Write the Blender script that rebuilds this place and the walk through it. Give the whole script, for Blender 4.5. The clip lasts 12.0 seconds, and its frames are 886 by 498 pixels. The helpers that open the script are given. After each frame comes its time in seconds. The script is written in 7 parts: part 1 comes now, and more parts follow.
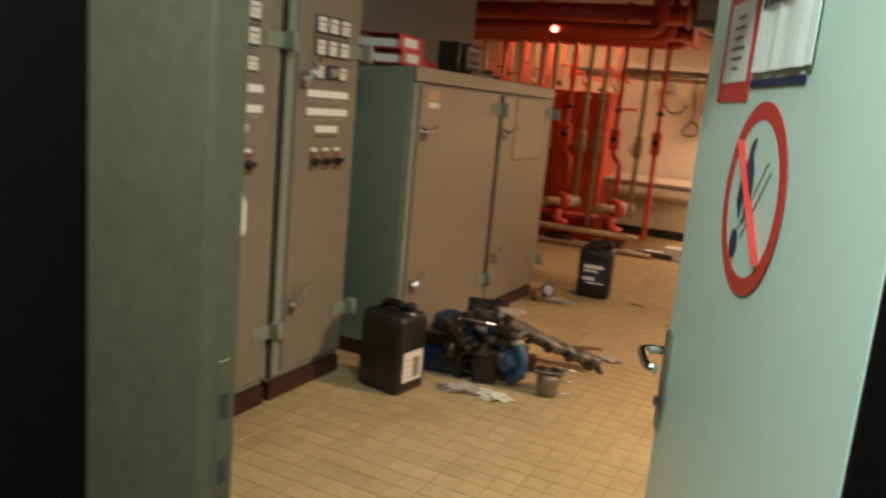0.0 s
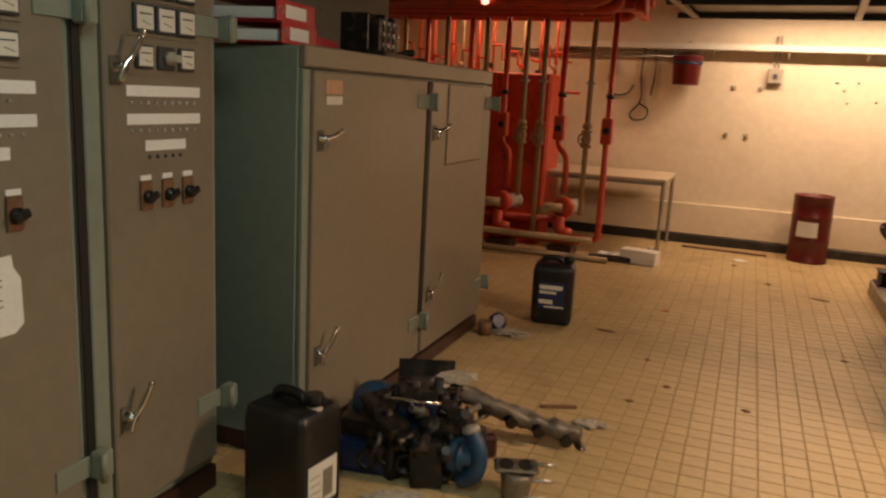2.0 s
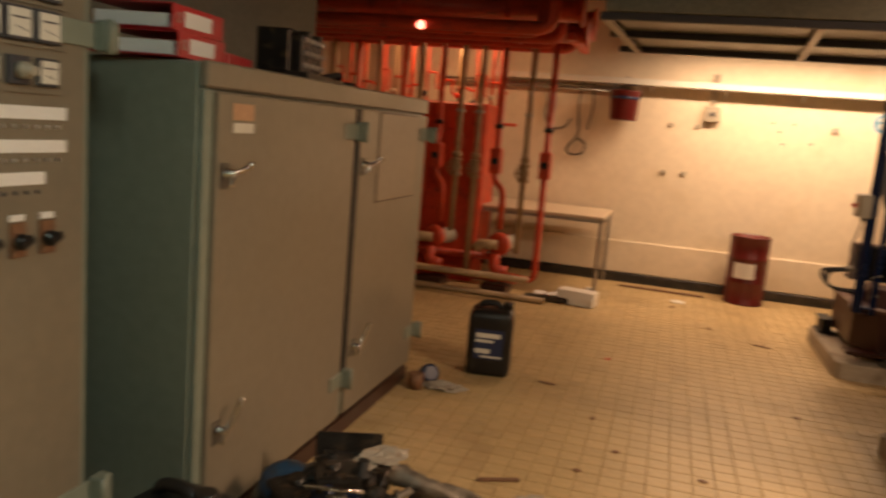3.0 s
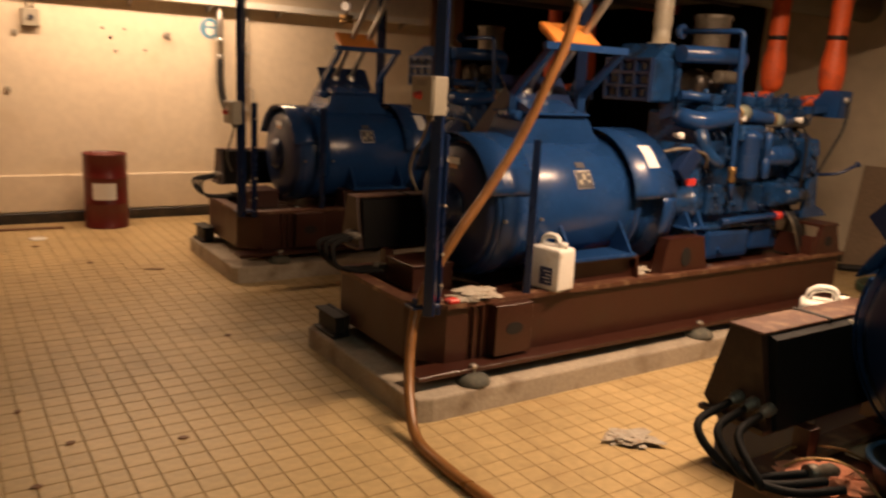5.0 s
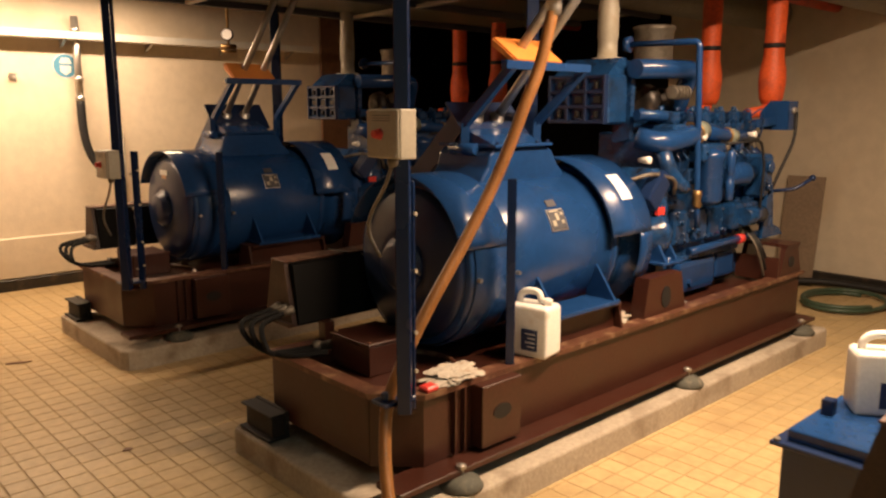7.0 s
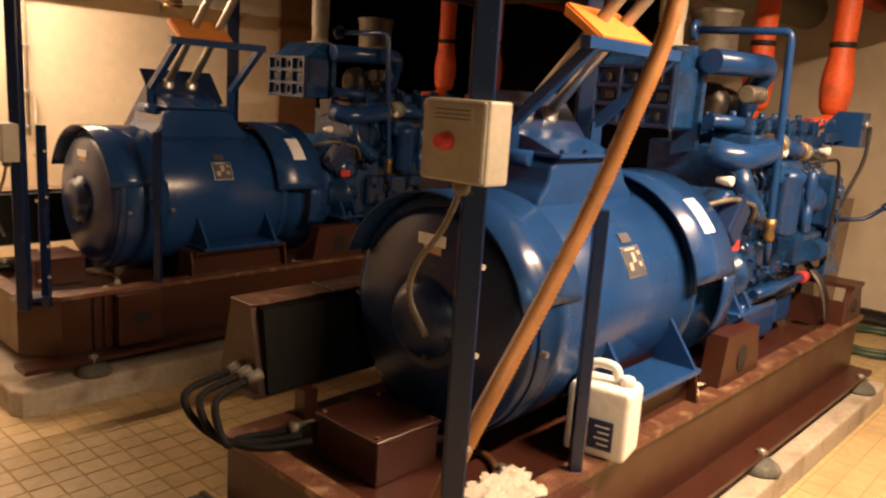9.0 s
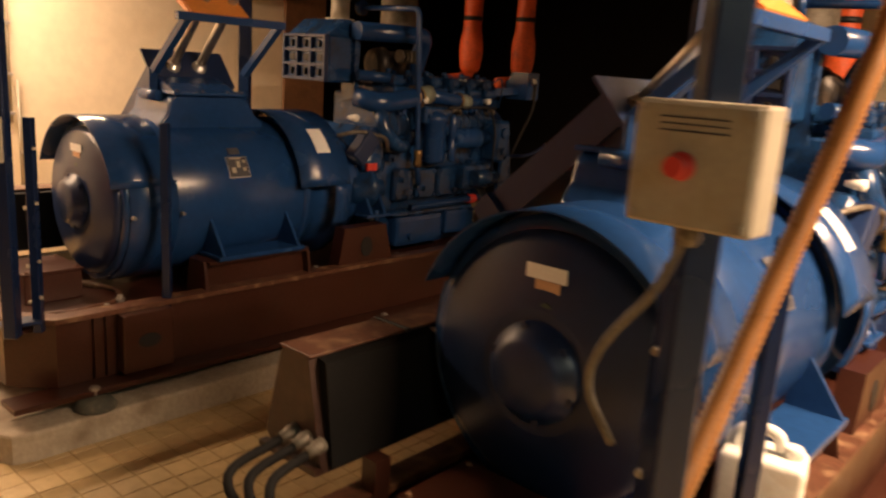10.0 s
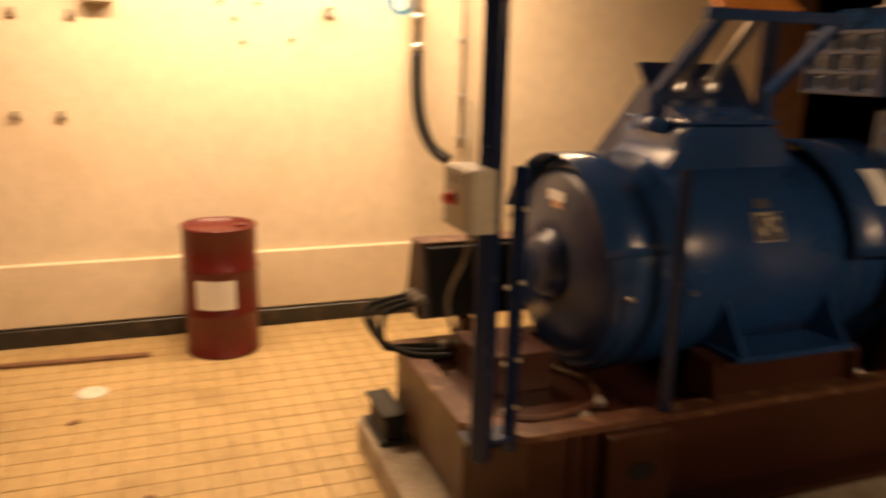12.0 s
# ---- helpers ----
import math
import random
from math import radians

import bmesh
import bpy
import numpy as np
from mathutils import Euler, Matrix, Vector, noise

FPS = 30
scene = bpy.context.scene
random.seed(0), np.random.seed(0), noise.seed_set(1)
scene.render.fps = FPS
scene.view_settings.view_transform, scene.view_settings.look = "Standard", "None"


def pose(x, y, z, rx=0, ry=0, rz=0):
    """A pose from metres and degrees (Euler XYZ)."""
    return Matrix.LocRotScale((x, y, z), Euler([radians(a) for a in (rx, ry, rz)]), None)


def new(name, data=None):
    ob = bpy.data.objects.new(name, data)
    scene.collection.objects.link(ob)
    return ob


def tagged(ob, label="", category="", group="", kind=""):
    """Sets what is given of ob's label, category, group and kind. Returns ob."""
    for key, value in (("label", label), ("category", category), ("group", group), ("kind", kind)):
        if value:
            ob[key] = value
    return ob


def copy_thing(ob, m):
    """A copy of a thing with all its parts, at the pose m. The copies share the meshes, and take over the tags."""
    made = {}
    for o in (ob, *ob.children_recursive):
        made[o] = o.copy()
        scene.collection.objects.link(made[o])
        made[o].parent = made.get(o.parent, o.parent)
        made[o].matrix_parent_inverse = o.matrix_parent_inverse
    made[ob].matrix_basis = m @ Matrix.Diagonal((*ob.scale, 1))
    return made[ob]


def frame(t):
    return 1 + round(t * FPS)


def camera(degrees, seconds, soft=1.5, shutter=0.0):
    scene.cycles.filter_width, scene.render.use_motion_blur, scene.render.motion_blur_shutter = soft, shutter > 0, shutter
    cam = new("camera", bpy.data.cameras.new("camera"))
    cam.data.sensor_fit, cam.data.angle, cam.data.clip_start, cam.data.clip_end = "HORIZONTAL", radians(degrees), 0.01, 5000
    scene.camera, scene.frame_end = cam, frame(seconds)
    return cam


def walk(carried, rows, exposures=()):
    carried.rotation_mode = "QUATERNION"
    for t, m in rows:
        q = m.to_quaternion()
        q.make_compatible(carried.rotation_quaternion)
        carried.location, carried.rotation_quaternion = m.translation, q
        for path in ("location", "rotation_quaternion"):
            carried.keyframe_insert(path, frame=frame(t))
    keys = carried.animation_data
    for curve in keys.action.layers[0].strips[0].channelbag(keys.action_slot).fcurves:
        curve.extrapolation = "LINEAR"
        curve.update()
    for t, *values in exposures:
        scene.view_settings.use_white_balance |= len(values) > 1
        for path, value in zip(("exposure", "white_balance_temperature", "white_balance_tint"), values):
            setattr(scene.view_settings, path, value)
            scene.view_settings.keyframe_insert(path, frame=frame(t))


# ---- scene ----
cam = camera(59.6, 12.0, soft=2.3, shutter=0.5)
METRES, EYE, TILT, LEAN, TURN = 6.1, 1.449, 0.0, 0.0, 26.2
ROWS = [
    (0.0, 0.0, 0.0, 0.0, 0.99, -10.83, -5.19),
    (0.5, -0.0061, 0.0477, -0.0029, -6.2, -11.83, -4.64),
    (1.0, -0.0029, 0.0994, 0.0022, -6.36, -11.49, -3.61),
    (1.5, 0.0015, 0.1498, 0.0021, -6.43, -11.48, -3.27),
    (2.0, 0.0088, 0.1996, 0.0027, -4.54, -11.31, -2.92),
    (2.5, 0.0188, 0.241, 0.0052, -2.59, -9.56, -2.77),
    (3.0, 0.0145, 0.2745, 0.0053, -9.61, -9.04, -4.76),
    (3.5, 0.0008, 0.3027, 0.0062, -23.82, -8.41, -4.18),
    (5.5, -0.0023, 0.4156, 0.0052, -65.77, -12.93, -1.97),
    (6.0, 0.0176, 0.444, 0.0063, -68.68, -11.7, -0.14),
    (6.5, 0.0407, 0.4636, 0.0083, -68.08, -10.48, 0.71),
    (7.0, 0.0683, 0.4932, 0.0066, -68.87, -10.25, 0.0),
    (9.0, 0.2034, 0.6018, 0.0082, -73.13, -11.42, -3.75),
    (9.5, 0.2344, 0.6356, 0.0063, -75.14, -12.07, -3.75),
    (10.0, 0.2724, 0.6737, 0.0088, -74.22, -12.84, -3.76),
    (10.5, 0.2997, 0.7167, 0.007, -72.67, -13.16, -4.87),
    (11.0, 0.3246, 0.7571, 0.0103, -72.69, -13.22, -4.12),
    (11.5, 0.3599, 0.7925, 0.0106, -63.75, -12.58, -2.87),
    (12.0, 0.3881, 0.8308, 0.0105, -46.46, -13.75, -1.34),
]
walk(cam, [(t, pose(0, 0, EYE, TILT, LEAN, TURN) @ pose(METRES * x, METRES * y, METRES * z, 90 + pitch, roll, yaw)) for t, x, y, z, yaw, pitch, roll in ROWS],
     [(0.0, 0.22, 6000, 10), (0.5, 0.02, 5600, 8), (1.0, -0.24, 5600, 8), (1.5, -0.38, 6100, 9), (2.0, -0.43, 6300, 11), (2.5, -0.25, 6400, 11), (3.0, -0.2, 6700, 12), (3.5, -0.68, 7000, 13),
      (5.5, -0.42, 6400, 11), (7.0, 0.05, 6200, 7), (9.0, 0.55, 6400, 9), (10.5, 0.7, 6700, 10), (11.5, 0.68, 6900, 9), (12.0, 0.2, 7200, 9)])

# ---- world and lights ----
world = bpy.data.worlds.new("world")
scene.world = world
world.use_nodes = True
world.node_tree.nodes["Background"].inputs[0].default_value = (0.9, 0.6, 0.35, 1)
world.node_tree.nodes["Background"].inputs[1].default_value = 0.01


def tube_light(x, y, z, length, tilt, watts, colour, width=0.1):
    data = bpy.data.lights.new("tube_light", "AREA")
    data.shape, data.size, data.size_y = "RECTANGLE", length, width
    data.energy, data.color = watts, colour
    ob = new("tube_light", data)
    ob.matrix_world = pose(x, y, z, 0, tilt, 0)
    return ob


WARM = (1.0, 0.66, 0.42)
ORANGE = (1.0, 0.52, 0.24)
COOL = (0.86, 1.0, 0.86)
tube_light(-0.55, 1.75, 2.66, 1.2, 22, 34, COOL)
tube_light(2.0, 3.75, 2.60, 1.5, 0, 205, WARM)
tube_light(0.55, 9.25, 2.44, 2.4, 0, 100, WARM)
tube_light(-2.95, 9.05, 2.60, 1.2, 0, 20, ORANGE)
# Unseen corridor lamp without a fitting, added to brighten door and frame.
tube_light(-0.35, 0.1, 2.5, 0.6, 0, 36, COOL)


# ---- materials ----
def mat(name, colour, rough=0.5, metal=0.0, vary=0.12, scale=6.0, grain=0.0, bump=0.0, dirt=None, dirt_amount=0.5, spread=0.0):
    """Colour with broad and fine variation, dirt with its own shape, and a fine relief."""
    m = bpy.data.materials.new(name)
    m.use_nodes = True
    nt = m.node_tree
    b = nt.nodes["Principled BSDF"]
    b.inputs["Roughness"].default_value, b.inputs["Metallic"].default_value = rough, metal
    co = nt.nodes.new("ShaderNodeTexCoord")

    def noise_tex(s, detail=4):
        n = nt.nodes.new("ShaderNodeTexNoise")
        n.inputs["Scale"].default_value, n.inputs["Detail"].default_value = s, detail
        nt.links.new(co.outputs["Object"], n.inputs["Vector"])
        return n

    def mix(f, a, c, kind="MIX"):
        x = nt.nodes.new("ShaderNodeMix")
        x.data_type, x.blend_type = "RGBA", kind
        for sock, v in ((x.inputs[0], f), (x.inputs[6], a), (x.inputs[7], c)):
            if isinstance(v, (int, float)):
                sock.default_value = v
            elif isinstance(v, tuple):
                sock.default_value = (*v, 1)
            else:
                nt.links.new(v, sock)
        return x.outputs[2]

    def ramp(src, lo, hi):
        r = nt.nodes.new("ShaderNodeMapRange")
        r.inputs[1].default_value, r.inputs[2].default_value = lo, hi
        nt.links.new(src, r.inputs[0])
        return r.outputs[0]

    dark = tuple(c * (1 - 2.2 * vary) for c in colour)
    light = tuple(min(1, c * (1 + 1.2 * vary)) for c in colour)
    big = noise_tex(scale)
    col = mix(ramp(big.outputs[0], 0.3, 0.7), dark, light)
    fine = noise_tex(scale * 14, 3)
    col = mix(0.5, col, mix(ramp(fine.outputs[0], 0.35, 0.65), dark, light))
    if dirt:
        d = noise_tex(scale * 1.7, 8)
        col = mix(ramp(d.outputs[0], 0.62 - 0.2 * dirt_amount, 0.74), col, dirt)
    if spread:
        info = nt.nodes.new("ShaderNodeObjectInfo")
        geo = nt.nodes.new("ShaderNodeNewGeometry")
        add = nt.nodes.new("ShaderNodeMath")
        nt.links.new(info.outputs["Random"], add.inputs[0])
        nt.links.new(geo.outputs["Random Per Island"], add.inputs[1])
        fr = nt.nodes.new("ShaderNodeMath")
        fr.operation = "FRACT"
        nt.links.new(add.outputs[0], fr.inputs[0])
        col = mix(fr.outputs[0], mix(spread, col, tuple(c * 0.62 for c in colour)), mix(spread, col, light))
    nt.links.new(col, b.inputs["Base Color"])
    rr = nt.nodes.new("ShaderNodeMapRange")
    rr.inputs[1].default_value, rr.inputs[2].default_value = 0.3, 0.7
    rr.inputs[3].default_value, rr.inputs[4].default_value = max(0.05, rough - 0.06), min(1, rough + 0.08)
    nt.links.new(big.outputs[0], rr.inputs[0])
    nt.links.new(rr.outputs[0], b.inputs["Roughness"])
    if bump:
        bm_ = nt.nodes.new("ShaderNodeBump")
        bm_.inputs["Strength"].default_value, bm_.inputs["Distance"].default_value = 1.0, bump
        g = noise_tex(grain or scale * 20, 5)
        nt.links.new(g.outputs[0], bm_.inputs["Height"])
        nt.links.new(bm_.outputs[0], b.inputs["Normal"])
    return m


def glow(name, colour, strength):
    m = bpy.data.materials.new(name)
    m.use_nodes = True
    b = m.node_tree.nodes["Principled BSDF"]
    b.inputs["Base Color"].default_value = (*colour, 1)
    b.inputs["Emission Color"].default_value = (*colour, 1)
    b.inputs["Emission Strength"].default_value = strength
    return m


M_BLUE = mat("blue_enamel", (0.011, 0.045, 0.150), 0.22, 0, 0.08, 2.5, 60, 0.0003, (0.010, 0.034, 0.10), 0.3)
M_BLUE_OILY = mat("oily_blue_enamel", (0.011, 0.048, 0.145), 0.24, 0, 0.2, 7, 60, 0.0010, (0.010, 0.014, 0.026), 0.7)
M_BLUE_DARK = mat("dark_blue_enamel", (0.008, 0.021, 0.070), 0.34, 0, 0.06, 3, 60, 0.0004)
M_BLUE_POST = mat("navy_paint", (0.005, 0.0145, 0.052), 0.24, 0, 0.04, 3, 60, 0.0003)
M_BROWN = mat("oxide_brown_paint", (0.046, 0.0145, 0.0085), 0.36, 0, 0.12, 5, 70, 0.0006, (0.04, 0.016, 0.010), 0.4)
M_BROWN_WORN = mat("worn_brown_steel", (0.11, 0.045, 0.025), 0.45, 0, 0.3, 9, 70, 0.0012, (0.26, 0.16, 0.09), 0.55)
M_BLACK = mat("black_rubber", (0.008, 0.008, 0.008), 0.62, 0, 0.2, 10, 80, 0.0004)
M_DUSTY = mat("dusty_rubber", (0.085, 0.085, 0.068), 0.8, 0, 0.2, 14, 80, 0.0008, (0.17, 0.15, 0.11), 0.5)
M_BLACKPLASTIC = mat("black_plastic", (0.011, 0.010, 0.010), 0.36, 0, 0.2, 8, 90, 0.0006, (0.03, 0.026, 0.02), 0.3)
M_CONC = mat("concrete", (0.40, 0.345, 0.265), 0.85, 0, 0.11, 3.5, 60, 0.003, (0.22, 0.175, 0.125), 0.5)
M_WALL = mat("cream_wall_paint", (0.74, 0.64, 0.48), 0.7, 0, 0.04, 1.0, 50, 0.002, (0.66, 0.55, 0.38), 0.3)
M_WALL_E = mat("stained_cream_plaster", (0.60, 0.53, 0.40), 0.75, 0, 0.05, 0.7, 40, 0.0015, (0.52, 0.42, 0.28), 0.25)
M_SKIRT = mat("black_skirting", (0.022, 0.02, 0.017), 0.4, 0, 0.2, 5, 60, 0.0008, (0.07, 0.05, 0.035), 0.4)
# Ceiling in one dark brown tone with slight variation.
M_CEIL = mat("dark_brown_ceiling", (0.09, 0.065, 0.045), 0.85, 0, 0.2, 2, 40, 0.004)
# Near-black colour and low gloss put the shade of unlit surfaces in.
M_SHADE = mat("unlit_shade_black", (0.006, 0.005, 0.005), 0.6, 0, 0.1, 3, 50, 0.001)
M_SHADE.node_tree.nodes["Principled BSDF"].inputs["Specular IOR Level"].default_value = 0.1
M_GREY_WALL = mat("grey_wall_paint", (0.21, 0.20, 0.16), 0.75, 0, 0.08, 2, 50, 0.002)
M_TILE = mat("yellow_floor_tile", (0.52, 0.385, 0.19), 0.40, 0, 0.11, 1.6, 60, 0.0006, (0.36, 0.25, 0.12), 0.4, 0.22)
M_GROUT = mat("dark_grout", (0.42, 0.31, 0.155), 0.9, 0, 0.25, 12, 60, 0.001)
M_GREEN = mat("sage_green_enamel", (0.225, 0.255, 0.205), 0.38, 0, 0.05, 1.6, 90, 0.0003)
M_GREY = mat("olive_grey_enamel", (0.215, 0.185, 0.135), 0.34, 0, 0.05, 1.6, 90, 0.0003)
M_DOOR = mat("pale_mint_door_paint", (0.60, 0.74, 0.66), 0.35, 0, 0.012, 1.0, 60, 0.0002)
M_FRAME = mat("olive_door_frame_paint", (0.135, 0.118, 0.070), 0.4, 0, 0.08, 3, 70, 0.0003)
M_CHROME = mat("chrome", (0.72, 0.70, 0.66), 0.14, 1, 0.06, 20)
M_STEEL = mat("galvanised_steel", (0.46, 0.44, 0.40), 0.38, 0.85, 0.14, 12, 80, 0.0004)
M_ALU = mat("brushed_aluminium", (0.62, 0.62, 0.60), 0.32, 0.9, 0.08, 12)
M_RED = mat("red_pipe_paint", (0.60, 0.06, 0.018), 0.42, 0, 0.16, 6, 70, 0.0006, (0.22, 0.03, 0.02), 0.4)
M_REDDRUM = mat("dark_red_drum_paint", (0.115, 0.010, 0.008), 0.34, 0, 0.14, 5, 70, 0.0006, (0.10, 0.02, 0.015), 0.4)
M_ORANGE = mat("orange_lagging", (0.68, 0.10, 0.02), 0.55, 0, 0.16, 7, 70, 0.0015, (0.35, 0.06, 0.03), 0.35)
M_CASE = mat("dark_brown_case_paint", (0.030, 0.011, 0.006), 0.5, 0, 0.2, 7, 60, 0.0006, (0.05, 0.025, 0.015), 0.35)
M_PITCH = mat("pitch_black_matt", (0.005, 0.005, 0.005), 0.72, 0, 0.2, 9)
M_PITCH.node_tree.nodes["Principled BSDF"].inputs["Specular IOR Level"].default_value = 0.2
M_PLATE = mat("pale_olive_plate", (0.29, 0.24, 0.175), 0.45, 0, 0.06, 3)
M_PALETAG = mat("faded_orange_paper", (0.56, 0.34, 0.20), 0.6, 0, 0.15, 30)
M_GUNMETAL = mat("dull_gunmetal", (0.16, 0.14, 0.11), 0.5, 0.4, 0.2, 12, 70, 0.0008, (0.07, 0.05, 0.035), 0.5)
M_OPLATE = mat("orange_plate", (0.75, 0.28, 0.06), 0.4, 0, 0.1, 8)
M_BEIGE = mat("tan_pipe_paint", (0.36, 0.24, 0.12), 0.45, 0, 0.16, 7, 70, 0.0006, (0.2, 0.12, 0.06), 0.4)
M_WHITE = mat("white_plastic", (0.78, 0.76, 0.70), 0.36, 0, 0.05, 6, 60, 0.0004, (0.6, 0.53, 0.42), 0.2)
M_PAPER = mat("white_paper", (0.80, 0.80, 0.78), 0.75, 0, 0.04, 8)
M_LABEL = mat("off_white_label", (0.70, 0.68, 0.60), 0.55, 0, 0.06, 12)
M_INK = mat("dark_ink", (0.05, 0.05, 0.06), 0.6, 0, 0.1, 20)
M_BLUEINK = mat("blue_print", (0.016, 0.028, 0.085), 0.5, 0, 0.1, 20)
M_SIGNRED = mat("sign_red", (0.60, 0.045, 0.035), 0.4, 0, 0.06, 8)
M_BOXGREY = mat("grey_beige_enclosure", (0.37, 0.335, 0.26), 0.42, 0, 0.06, 6, 80, 0.0003, (0.34, 0.29, 0.2), 0.2)
M_HOSE = mat("ribbed_amber_hose", (0.25, 0.112, 0.033), 0.32, 0, 0.14, 14)
M_BRASS = mat("tarnished_brass", (0.30, 0.19, 0.08), 0.42, 0.8, 0.14, 14)
M_BINDER = mat("red_binder_board", (0.48, 0.022, 0.03), 0.42, 0, 0.1, 8)
M_TABLE = mat("laminate_table_top", (0.62, 0.52, 0.38), 0.4, 0, 0.06, 4)
M_WOOD = mat("brown_board", (0.20, 0.10, 0.05), 0.55, 0, 0.18, 4, 60, 0.001, (0.12, 0.06, 0.03), 0.4)
M_CARD = mat("tan_hardboard", (0.24, 0.175, 0.115), 0.6, 0, 0.12, 4, 60, 0.001)
M_OIL = mat("oily_cast_iron", (0.035, 0.030, 0.026), 0.35, 0.5, 0.3, 12, 60, 0.002, (0.12, 0.08, 0.05), 0.4)
M_TEAL = mat("dirty_light_blue_paint", (0.014, 0.060, 0.135), 0.48, 0, 0.2, 9, 60, 0.0008, (0.03, 0.03, 0.03), 0.6)
M_ALLOY = mat("dirty_alloy", (0.22, 0.19, 0.14), 0.45, 0.5, 0.2, 12, 60, 0.001, (0.08, 0.06, 0.04), 0.5)
M_RAG = mat("crumpled_cloth", (0.44, 0.40, 0.33), 0.85, 0, 0.15, 14, 120, 0.003, (0.3, 0.22, 0.15), 0.4)
M_DUCT = mat("dull_duct_sheet", (0.20, 0.19, 0.14), 0.4, 0.3, 0.14, 3, 60, 0.001)
M_GREENHOSE = mat("green_garden_hose", (0.042, 0.075, 0.048), 0.45, 0, 0.1, 8)
M_LAMP = glow("lamp_tube", (1.0, 0.72, 0.42), 5.0)
M_PILOT = glow("pilot_lamp", (1.0, 0.25, 0.16), 6.0)


# ---- mesh helpers ----
def box(bm, x0, x1, y0, y1, z0, z1, bev=0.0, m=None, seg=1):
    g = bmesh.ops.create_cube(bm, size=1.0)["verts"]
    t = Matrix.Translation(((x0 + x1) / 2, (y0 + y1) / 2, (z0 + z1) / 2)) @ Matrix.Diagonal((abs(x1 - x0), abs(y1 - y0), abs(z1 - z0), 1))
    bmesh.ops.transform(bm, matrix=(m @ t) if m else t, verts=g)
    if bev:
        e = {e for v in g for e in v.link_edges}
        bmesh.ops.bevel(bm, geom=list(e), offset=bev, segments=seg, profile=0.6, affect="EDGES")
    return bm


def prism(bm, pts, axis, a, b):
    """A polygon given in two coordinates, drawn out along the third from a to b."""
    def place(u, v, w):
        return {"x": (w, u, v), "y": (u, w, v), "z": (u, v, w)}[axis]
    lo = [bm.verts.new(place(u, v, a)) for u, v in pts]
    hi = [bm.verts.new(place(u, v, b)) for u, v in pts]
    n = len(pts)
    fs = [bm.faces.new(lo), bm.faces.new(hi[::-1])]
    for i in range(n):
        fs.append(bm.faces.new((lo[i], hi[i], hi[(i + 1) % n], lo[(i + 1) % n])))
    bmesh.ops.recalc_face_normals(bm, faces=fs)
    return bm


def frame_of(d):
    d = d.normalized()
    u = d.orthogonal().normalized()
    if abs(d.z) < 0.9:
        u = d.cross(Vector((0, 0, 1))).normalized()
    return u, d.cross(u).normalized()


def cyl(bm, p, q, r, r2=None, seg=20, smooth=True):
    p, q = Vector(p), Vector(q)
    r2 = r if r2 is None else r2
    u, v = frame_of(q - p)
    rings = []
    for c, rr in ((p, r), (q, r2)):
        rings.append([bm.verts.new(c + rr * (math.cos(a) * u + math.sin(a) * v)) for a in (2 * math.pi * i / seg for i in range(seg))])
    fs = [bm.faces.new(rings[0][::-1]), bm.faces.new(rings[1])]
    for i in range(seg):
        f = bm.faces.new((rings[0][i], rings[0][(i + 1) % seg], rings[1][(i + 1) % seg], rings[1][i]))
        f.smooth = smooth
        fs.append(f)
    return bm


def lathe(bm, p, d, prof, seg=28, cap=True, smooth=True):
    """A turned solid: profile of (along, radius) from point p in direction d."""
    p, d = Vector(p), Vector(d).normalized()
    u, v = frame_of(d)
    rings = [[bm.verts.new(p + a * d + max(r, 1e-4) * (math.cos(t) * u + math.sin(t) * v)) for t in (2 * math.pi * i / seg for i in range(seg))] for a, r in prof]
    for k in range(len(rings) - 1):
        for i in range(seg):
            f = bm.faces.new((rings[k][i], rings[k][(i + 1) % seg], rings[k + 1][(i + 1) % seg], rings[k + 1][i]))
            f.smooth = smooth
    if cap:
        bm.faces.new(rings[0][::-1])
        bm.faces.new(rings[-1])
    return bm


def curve_points(pts, n=6):
    pts = [Vector(p) for p in pts]
    if len(pts) < 3 or n == 0:
        return pts
    ext = [2 * pts[0] - pts[1], *pts, 2 * pts[-1] - pts[-2]]
    out = []
    for i in range(1, len(ext) - 2):
        a, b, c, d = ext[i - 1:i + 3]
        for k in range(n):
            t = k / n
            out.append(0.5 * (2 * b + (c - a) * t + (2 * a - 5 * b + 4 * c - d) * t * t + (3 * b - a - 3 * c + d) * t ** 3))
    return out + [pts[-1]]


def sweep(bm, pts, r, n=6, seg=12, rib=0.0):
    path = curve_points(pts, n)
    rings, u = [], None
    for i, p in enumerate(path):
        d = (path[min(i + 1, len(path) - 1)] - path[max(i - 1, 0)]).normalized()
        if u is None:
            u = frame_of(d)[0]
        u = (u - u.dot(d) * d).normalized()
        v = d.cross(u)
        rr = r + (rib if i % 2 else 0.0)
        rings.append([bm.verts.new(p + rr * (math.cos(a) * u + math.sin(a) * v)) for a in (2 * math.pi * k / seg for k in range(seg))])
    for a, b in zip(rings, rings[1:]):
        for i in range(seg):
            f = bm.faces.new((a[i], a[(i + 1) % seg], b[(i + 1) % seg], b[i]))
            f.smooth = True
    bm.faces.new(rings[0][::-1])
    bm.faces.new(rings[-1])
    return bm


